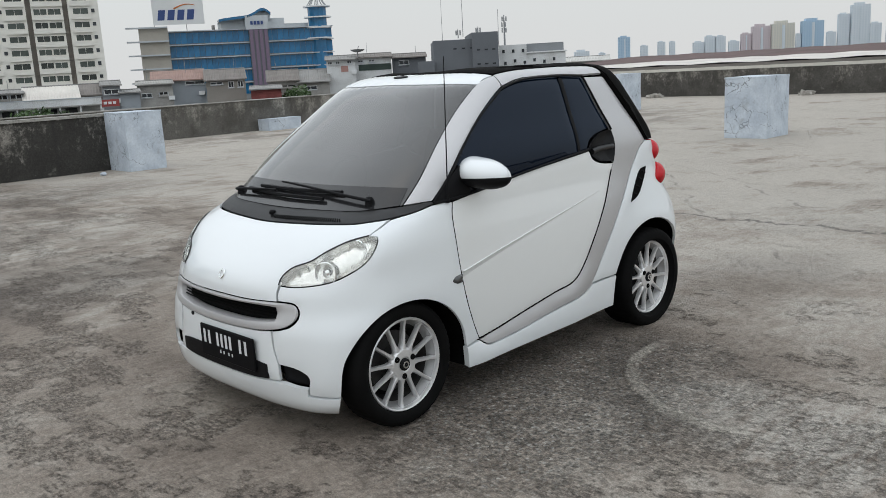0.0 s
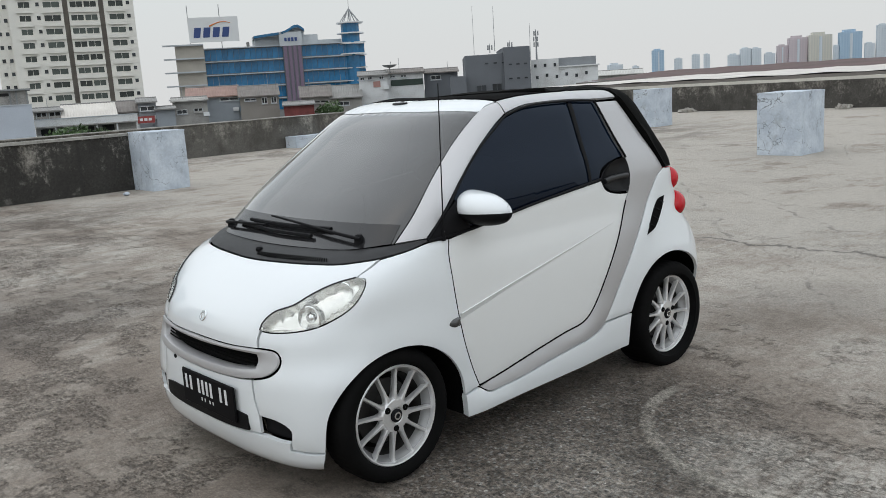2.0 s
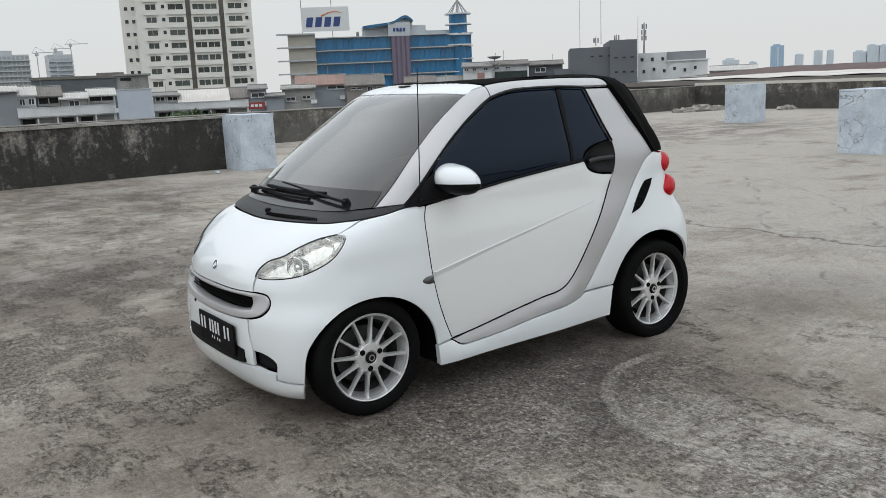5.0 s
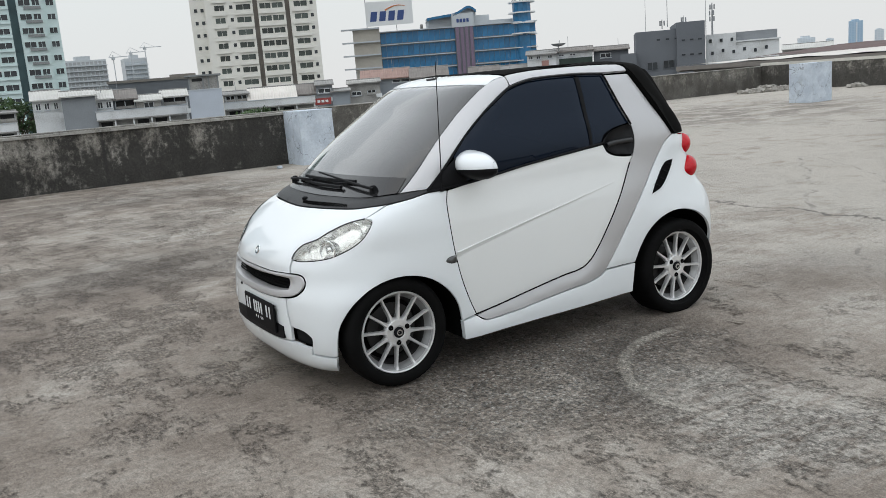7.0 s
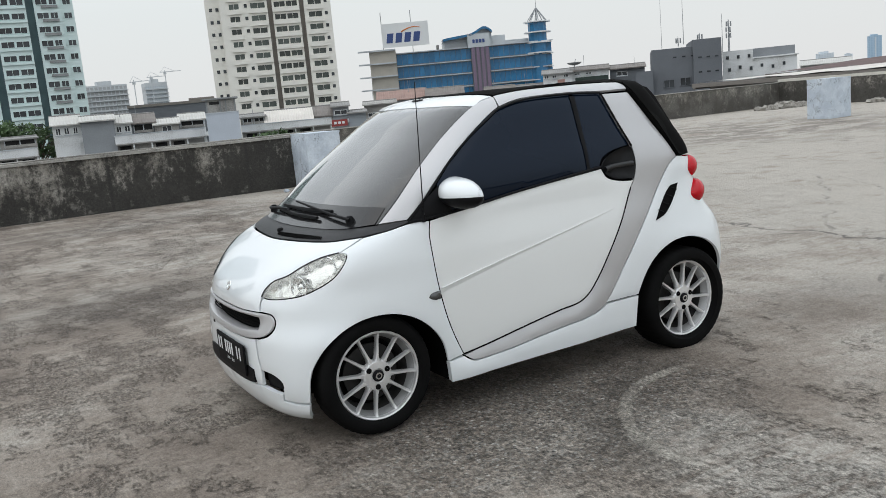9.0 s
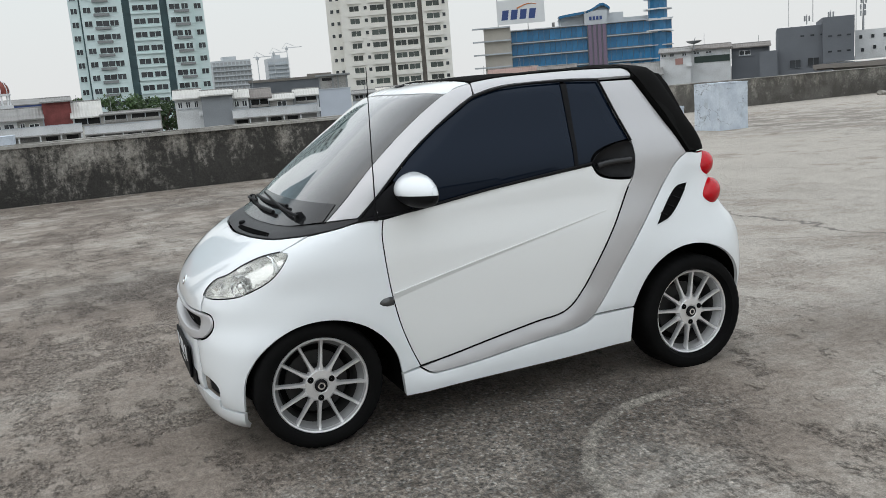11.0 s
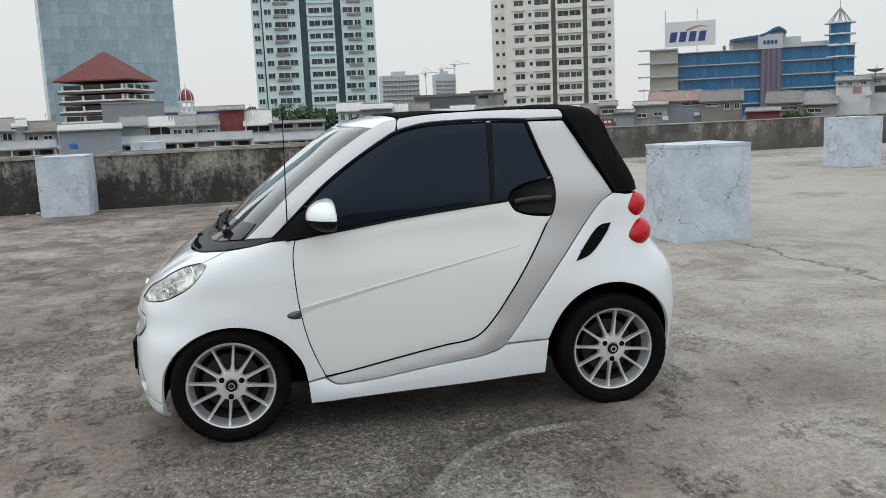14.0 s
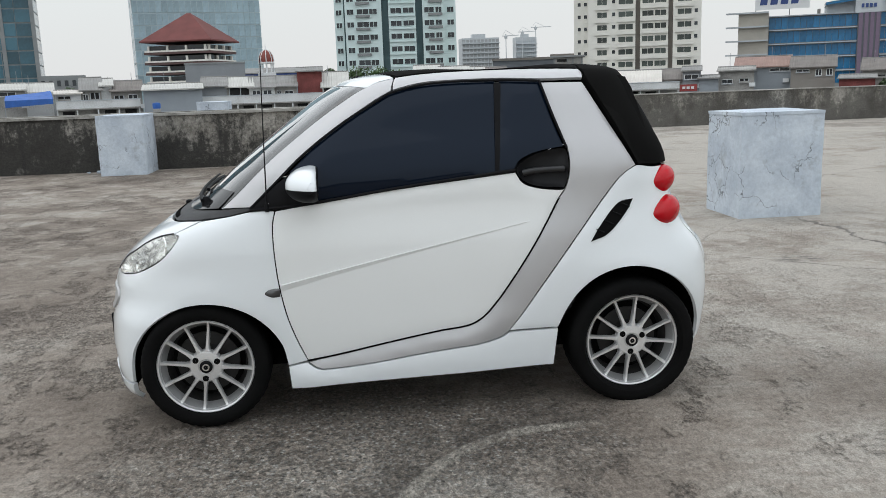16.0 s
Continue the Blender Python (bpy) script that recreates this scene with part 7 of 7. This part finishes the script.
row_house(-131.00, -133.20, 132, 1.15, .90, DARK_GREY_WALL, ROOF_BROWN, ((.2, .5, .2, .5, "w"),), "dark house with a brown tiled roof")
row_house(-142.40, -145.20, 190, .30, .02, STAINED, ROOF_PALE, (), "low pale warehouse with a ridge roof")
row_house(-145.20, -150.00, 220, -.12, -.36, STAINED, ROOF_BROWN, (), "low warehouse with a long brown roof")
terrace(-73.65, -78.45, 105, -.40, -.86, "long white balcony wall with dark slots below")
terrace(-82.10, -90.20, 105.5, -.44, -.92, "long white terrace wall before the row of houses")
terrace(-90.30, -94.80, 105, -.66, -1.12, "white terrace wall before the low houses")
terrace(-99.20, -104.60, 103.5, -.42, -.92, "stained white balcony wall along the houses")
terrace(-106.90, -112.70, 104.5, -.52, -.92, "long pale terrace wall above the bushes")

# bare stair tower on a whitewashed block
stair = thing("stair_tower", facing(-105.82, 100), "bare concrete stair tower on a whitewashed block", "stair tower")
sw = 100 * math.tan(radians(1.02))
wall_box(stair, "block", -sw, sw, 0, 4, GROUND_Z, rise(.42, 100), PALE_BLUE_WALL, "pale bluish whitewashed wall")
wall_box(stair, "wall", -sw + .15, sw - .2, .3, 3.6, rise(.42, 100), rise(1.28, 100), STAINED)
# dark sheet on the wall in place of a shaded opening
wall_box(stair, "bay_shade", -sw + .5, -sw + 1.6, .26, .3, rise(.98, 100), rise(1.16, 100), GLOOM, "dark sheet for an opening in shade")
wall_box(stair, "slab", -sw - .25, sw + .1, -.1, 4, rise(1.28, 100), rise(1.38, 100), LEDGE_GREY)
wall_box(stair, "slab", -sw - .05, sw + .05, -.06, 4, rise(.42, 100), rise(.48, 100), LEDGE_PALE)
for x in (-sw + .2, -.1, .5, sw - .3):
    wall_box(stair, "pier", x - .08, x + .08, .14, .3, rise(.48, 100), rise(1.28, 100), LEDGE_GREY)
tarp = thing("awning", facing(-72.2, 107.2), "bright blue tarpaulin awning over a house roof", "awning")
part("sheet", ([(-2.6, 0, rise(-.25, 107)), (2.4, 0, rise(-.2, 107)), (2.2, 2, rise(.28, 107)), (.8, 2.2, rise(.18, 107)), (-2.5, 2, rise(.05, 107)), (-2.6, 0, rise(-.65, 107)), (2.4, 0, rise(-.5, 107))], [(0, 1, 2, 3, 4), (5, 6, 1, 0)]), TARP_BLUE, tarp)
for x in (-2.6, 2.4):
    part("pole", tube([(x, 0, GROUND_Z), (x, 0, rise(-.2, 107))], .06, 6), GALVANISED, tarp)
shop = thing("shop_sign", facing(-113.2, 109.4), "small red shop sign with white bars", "sign")
wall_box(shop, "board", -1.0, 1.0, -.1, .1, rise(-1.12, 109), rise(-.7, 109), SHOP_RED)
for k in range(3):
    wall_box(shop, "bar", -.7 + .5 * k, -.35 + .5 * k, -.14, -.1, rise(-.98, 109), rise(-.82, 109), PLAIN_WHITE)

# grey cube offices and their white neighbour, with masts
gd = 115
cube = thing("office_building", facing(-135.75, gd, 3), "slate-grey cube-shaped office block with few windows", "office building")


def GX(az):
    return gd * math.tan(radians(-136.0 - az))


wall_box(cube, "wall", GX(-133.9), GX(-136.4), 0, 14, GROUND_Z, rise(1.82, gd), DARK_GREY_WALL)
wall_box(cube, "wall", GX(-136.4), GX(-138.1), -.6, 14, GROUND_Z, rise(2.2, gd), DARK_GREY_WALL)
wall_box(cube, "wall", GX(-132.9), GX(-133.9), -1.2, 10, GROUND_Z, rise(.55, gd), DARK_GREY_WALL)
cw, cs = pane_mesh("window", 1.3, 1.0, PANE_DARK, .05, DARK_GREY_WALL), box_mesh("slot", .42, .06, .18, PANE_DARK)
for az, el in ((-134.9, -.35), (-135.9, -.3)):
    put_at("window", cw, cube, GX(az), -.02 if az < -133.9 else -1.22, rise(el, gd))
for k in range(4):
    put_at("slot", cs, cube, GX(-135.3) + 1.1 * k, -.02, rise(1.25, gd))
for k in range(3):
    for q in range(2):
        put_at("slot", cs, cube, GX(-136.8) + 1.0 * k, -.62, rise(1.1 - .9 * q, gd))
wd = 118
block = thing("office_building", facing(-139.9, wd, 0), "white block with grey upper storey", "office building")


def BX(az):
    return wd * math.tan(radians(-140.2 - az))


wall_box(block, "wall", BX(-138.2), BX(-140.0), 0, 12, GROUND_Z, rise(1.30, wd), WHITE_WALL)
wall_box(block, "wall", BX(-140.0), BX(-142.5), .4, 12, GROUND_Z, rise(.75, wd), WHITE_WALL)
wall_box(block, "upper_storey", BX(-140.0), BX(-142.4), 1.0, 11, rise(.75, wd), rise(1.32, wd), GREY_WALL)
wall_box(block, "roof_edge", BX(-139.2), BX(-142.6), .2, .5, rise(.72, wd), rise(.80, wd), PLAIN_WHITE)
bs = box_mesh("small_window", .34, .06, .42, PANE_DARK)
for k in range(6):
    put_at("small_window", bs, block, BX(-138.6) + 1.3 * k, -.02 if k < 3 else .38, rise(.15 + .12 * (k % 2), wd))
for k in range(3):
    put_at("small_window", bs, block, BX(-138.5) + 1.3 * k, -.02, rise(.9, wd))


def mast(az, d, el0, el1, r, label, panels=0):
    t = thing("antenna_mast", facing(az, d), label, "antenna", "masts on the roofs")
    part("pole", tube([(0, 0, rise(el0, d)), (0, 0, rise(el1, d))], r, 6, .5), GALVANISED, t)
    for k in range(panels):
        a = 2 * math.pi * k / 3 + .4 + .5 * (k // 3)
        z = rise(el1, d) - .5 - .75 * (k // 3)
        part("panel", box(.3 * math.cos(a) - .09, .3 * math.cos(a) + .09, .3 * math.sin(a) - .07, .3 * math.sin(a) + .07, z - .32, z + .3, .02), GALVANISED, t)
    return t


mast(-138.32, 120, 1.2, 3.2, .14, "grey mobile-phone mast with panel antennas", 9)
mast(-137.94, 122, 1.2, 3.6, .05, "thin grey radio mast")
mast(-135.63, 118, 2.0, 4.8, .05, "tall thin grey radio mast")
mast(-134.3, 120, 1.8, 4.9, .035, "very thin grey radio mast")
mast(-135.3, 116, 1.9, 2.5, .07, "short roof antenna with panels", 3)
mast(-136.6, 116, 2.1, 2.6, .06, "short grey antenna on a roof", 3)
dish = thing("satellite_dish", facing(-128.8, 130), "open mesh satellite dish on a house roof", "satellite dish")
part("bowl", lathe([(1.1, rise(1.55, 130)), (.8, rise(1.48, 130) - .1), (.3, rise(1.42, 130) - .1), (.02, rise(1.4, 130) - .1)], 20, "z"), GALVANISED, dish)
part("stand", tube([(0, 0, rise(.8, 130)), (0, 0, rise(1.42, 130))], .08, 6), GALVANISED, dish)
part("feed", tube([(0, 0, rise(1.4, 130)), (.2, -.1, rise(1.75, 130))], .05, 5), GALVANISED, dish)

# black flat-roofed hall and the towers being built behind it
black_hall = thing("hall", facing(-103.6, 250), "long dark flat-roofed hall before towers", "building")
wall_box(black_hall, "wall", -14, 15, 0, 20, GROUND_Z, rise(1.2, 250), DARK_GREY_WALL)
wall_box(black_hall, "roof_edge", -14.3, 15.3, -.3, 20, rise(1.2, 250), rise(1.36, 250), TAUPE)
wall_box(black_hall, "plant_room", 2, 9, 6, 14, rise(1.36, 250), rise(1.55, 250), TAUPE)
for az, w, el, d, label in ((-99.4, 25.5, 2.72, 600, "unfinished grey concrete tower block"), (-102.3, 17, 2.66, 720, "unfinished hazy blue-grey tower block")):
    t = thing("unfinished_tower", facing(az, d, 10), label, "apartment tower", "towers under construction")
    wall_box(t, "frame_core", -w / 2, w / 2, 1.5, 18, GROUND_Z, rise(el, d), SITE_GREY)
    # solid panels in the shade colours stand for open bays
    slab, bay_p = box_mesh("slab", w + .6, 1.8, .5, SITE_GREY), box_mesh("opening", w / 10 - .8, .2, 1.9, HAZED_BAY if d > 650 else SHADED_BAY)
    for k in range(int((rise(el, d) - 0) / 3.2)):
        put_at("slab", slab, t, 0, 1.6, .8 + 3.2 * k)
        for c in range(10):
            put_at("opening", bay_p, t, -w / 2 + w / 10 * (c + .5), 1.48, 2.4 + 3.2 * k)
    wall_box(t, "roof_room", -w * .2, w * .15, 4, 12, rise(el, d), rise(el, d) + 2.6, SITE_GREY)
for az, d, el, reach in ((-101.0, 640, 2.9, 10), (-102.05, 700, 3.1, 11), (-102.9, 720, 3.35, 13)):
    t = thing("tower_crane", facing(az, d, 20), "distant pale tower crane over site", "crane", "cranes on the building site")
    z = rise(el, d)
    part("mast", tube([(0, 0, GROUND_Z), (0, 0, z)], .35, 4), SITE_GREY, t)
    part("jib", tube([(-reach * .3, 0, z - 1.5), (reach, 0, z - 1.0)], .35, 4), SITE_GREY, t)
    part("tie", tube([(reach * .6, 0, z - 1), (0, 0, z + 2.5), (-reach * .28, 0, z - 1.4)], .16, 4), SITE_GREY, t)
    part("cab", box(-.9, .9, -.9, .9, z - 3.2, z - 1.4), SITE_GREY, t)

# long sheet roofs beyond the back wall
for x0, x1, y0, y1, z0, z1, m, nm, lb in ((-31, -46, -27.8, 60, 1.10, 1.20, ROOF_SAND, "warehouse", "long warehouse with pale ribbed sheet roof"),
                                        (-47, -57, -36.5, 90, 1.17, 1.60, ROOF_RUST, "warehouse", "long warehouse with dull red-brown roof")):
    t = thing(nm, pose(0, 0, 0), lb, "warehouse", "warehouses behind the deck")
    wall_box(t, "wall", x1, x0 - .6, y0 + .4, y1 - .4, GROUND_Z, z0 - .12, TAUPE)
    n = 60
    v, f = [], []
    for k in range(n + 1):
        y = y0 + (y1 - y0) * k / n
        up = .05 if k % 2 else 0
        v += [(x0, y, z0 + up), (x1, y, z1 + up), (x1 - 14, y, z0 - .2 + up)]
    for k in range(n):
        a = 3 * k
        f += [(a, a + 3, a + 4, a + 1), (a + 1, a + 4, a + 5, a + 2)]
    part("roof", (v, f), m, t, "ribbed sheet roof")
    wall_box(t, "gutter", x0 - .1, x0 + .25, y0, y1, z0 - .22, z0 - .02, TAUPE)
    wall_box(t, "verge", x1, x0, y0 - .15, y0, z0 - .3, z0 - .05, TAUPE)


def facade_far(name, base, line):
    """Paint of a tower some kilometres off, haze mixed into its colours: rows of small windows."""
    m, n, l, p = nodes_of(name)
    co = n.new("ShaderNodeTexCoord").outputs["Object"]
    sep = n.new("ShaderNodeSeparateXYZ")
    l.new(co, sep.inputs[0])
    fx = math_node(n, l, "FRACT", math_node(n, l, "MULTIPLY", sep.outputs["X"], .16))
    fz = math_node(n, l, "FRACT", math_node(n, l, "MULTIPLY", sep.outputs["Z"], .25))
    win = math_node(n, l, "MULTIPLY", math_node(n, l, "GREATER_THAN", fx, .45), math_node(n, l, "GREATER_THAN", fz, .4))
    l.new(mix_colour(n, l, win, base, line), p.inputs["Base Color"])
    p.inputs["Roughness"].default_value = .8
    return m


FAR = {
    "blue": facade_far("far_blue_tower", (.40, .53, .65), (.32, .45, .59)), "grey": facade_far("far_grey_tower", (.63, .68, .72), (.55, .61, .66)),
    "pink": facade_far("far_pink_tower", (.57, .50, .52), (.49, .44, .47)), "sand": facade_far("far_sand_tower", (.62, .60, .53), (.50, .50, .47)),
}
SKYLINE = [
    (-146.15, -146.85, 1.35, "blue"), (-147.5, -147.95, .75, "grey"), (-148.55, -149.0, .92, "grey"), (-149.25, -149.6, .9, "grey"), (-150.7, -151.35, .75, "grey"),
    (-151.4, -152.0, 1.08, "grey"), (-152.05, -152.6, 1.05, "grey"), (-152.8, -153.4, .7, "grey"), (-153.5, -154.1, 1.1, "pink"), (-154.15, -155.2, 1.5, "pink"), (-155.25, -156.55, 1.58, "sand"),
    (-156.6, -156.9, .9, "grey"), (-156.95, -158.15, 1.62, "blue"), (-158.3, -158.8, .9, "grey"), (-158.9, -159.5, 1.88, "grey"), (-159.6, -160.6, 2.35, "grey"), (-160.6, -161.2, 1.25, "grey"),
    (-161.5, -162.4, 1.5, "grey"), (-162.6, -163.6, 1.1, "blue"), (-144.9, -145.3, .45, "grey"), (-143.4, -144.3, .62, "grey"), (-164.0, -165.0, 1.4, "grey"),
]
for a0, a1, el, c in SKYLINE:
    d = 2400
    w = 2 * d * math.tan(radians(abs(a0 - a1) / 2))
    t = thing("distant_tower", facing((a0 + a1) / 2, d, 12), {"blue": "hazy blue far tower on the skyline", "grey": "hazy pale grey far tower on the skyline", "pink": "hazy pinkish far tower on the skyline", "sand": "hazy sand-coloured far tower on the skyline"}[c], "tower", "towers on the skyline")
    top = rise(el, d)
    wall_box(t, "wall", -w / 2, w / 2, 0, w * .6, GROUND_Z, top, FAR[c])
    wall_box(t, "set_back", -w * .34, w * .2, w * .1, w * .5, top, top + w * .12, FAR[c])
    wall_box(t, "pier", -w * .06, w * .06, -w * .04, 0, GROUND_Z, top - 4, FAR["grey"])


# trees between the houses
LEAF = mat("tropical_leaf", (.06, .105, .035), .6, var=.45, scale=1.2, fine=6, per_piece=.3)
BARK = mat("bark", (.10, .08, .06), .9, var=.3, scale=4, fine=30)


def tree(az, d, top_el, spread, seed, label):
    """A tapered trunk with limbs, and a ragged crown of small leaf clumps."""
    rnd = random.Random(seed)
    t = thing("tree", facing(az, d), label, "tree", "trees between the houses")
    top = rise(top_el, d)
    part("trunk", tube([(0, 0, GROUND_Z), (.2, 0, top - 8), (.1, .1, top - 3)], .32, 8, .4), BARK, t)
    for k in range(5):
        a = rnd.uniform(0, 6.28)
        part("limb", tube([(.15, 0, top - 6 + k * .5), (spread * .4 * math.cos(a), spread * .4 * math.sin(a), top - 3.6 + k * .3), (spread * .7 * math.cos(a), spread * .7 * math.sin(a), top - 2)], .12, 6, .3), BARK, t)
    v, f = [], []
    blobs = [(rnd.uniform(-1, 1) * spread * .75, rnd.uniform(-1, 1) * spread * .6, top - rnd.uniform(.9, 4.2), rnd.uniform(.6, 1.25)) for _ in range(22)]
    for bx, by, bz, br in blobs:
        for _ in range(120):
            q = Vector((rnd.gauss(0, 1), rnd.gauss(0, 1), rnd.gauss(0, .8))).normalized() * br * rnd.uniform(.55, 1.05)
            c = Vector((bx, by, bz)) + q
            a, b = Vector((rnd.gauss(0, 1), rnd.gauss(0, 1), rnd.gauss(0, 1))).normalized(), Vector((rnd.gauss(0, 1), rnd.gauss(0, 1), rnd.gauss(0, 1))).normalized()
            s = rnd.uniform(.16, .34)
            n = len(v)
            v += [c - a * s, c + b * s * .5, c + a * s, c - b * s * .5]
            f.append((n, n + 1, n + 2, n + 3))
    tagged(part("crown", (v, f), LEAF, t), kind="stuff")


for az, d, el, sp, sd, lb in ((-93.4, 128, 1.05, 4.2, 1, "dense green tree beside the tower"), (-95.0, 126, .95, 4.0, 2, "dense green tree between houses"), (-91.2, 125, 1.25, 3.6, 3, "dense green tree behind the terrace"),
                              (-77.0, 150, .95, 3.2, 4, "dark green tree before the offices"), (-74.9, 160, .5, 3.0, 5, "dark green tree behind roofs"), (-110.2, 100, -.78, 2.2, 6, "low green bushy tree under the parapet"), (-108.6, 100, -.80, 2.0, 7, "low green bushy tree under the parapet"),
                              (-124.6, 120, -.5, 2.2, 8, "low green tree by the houses")):
    tree(az, d, el, sp, sd, lb)
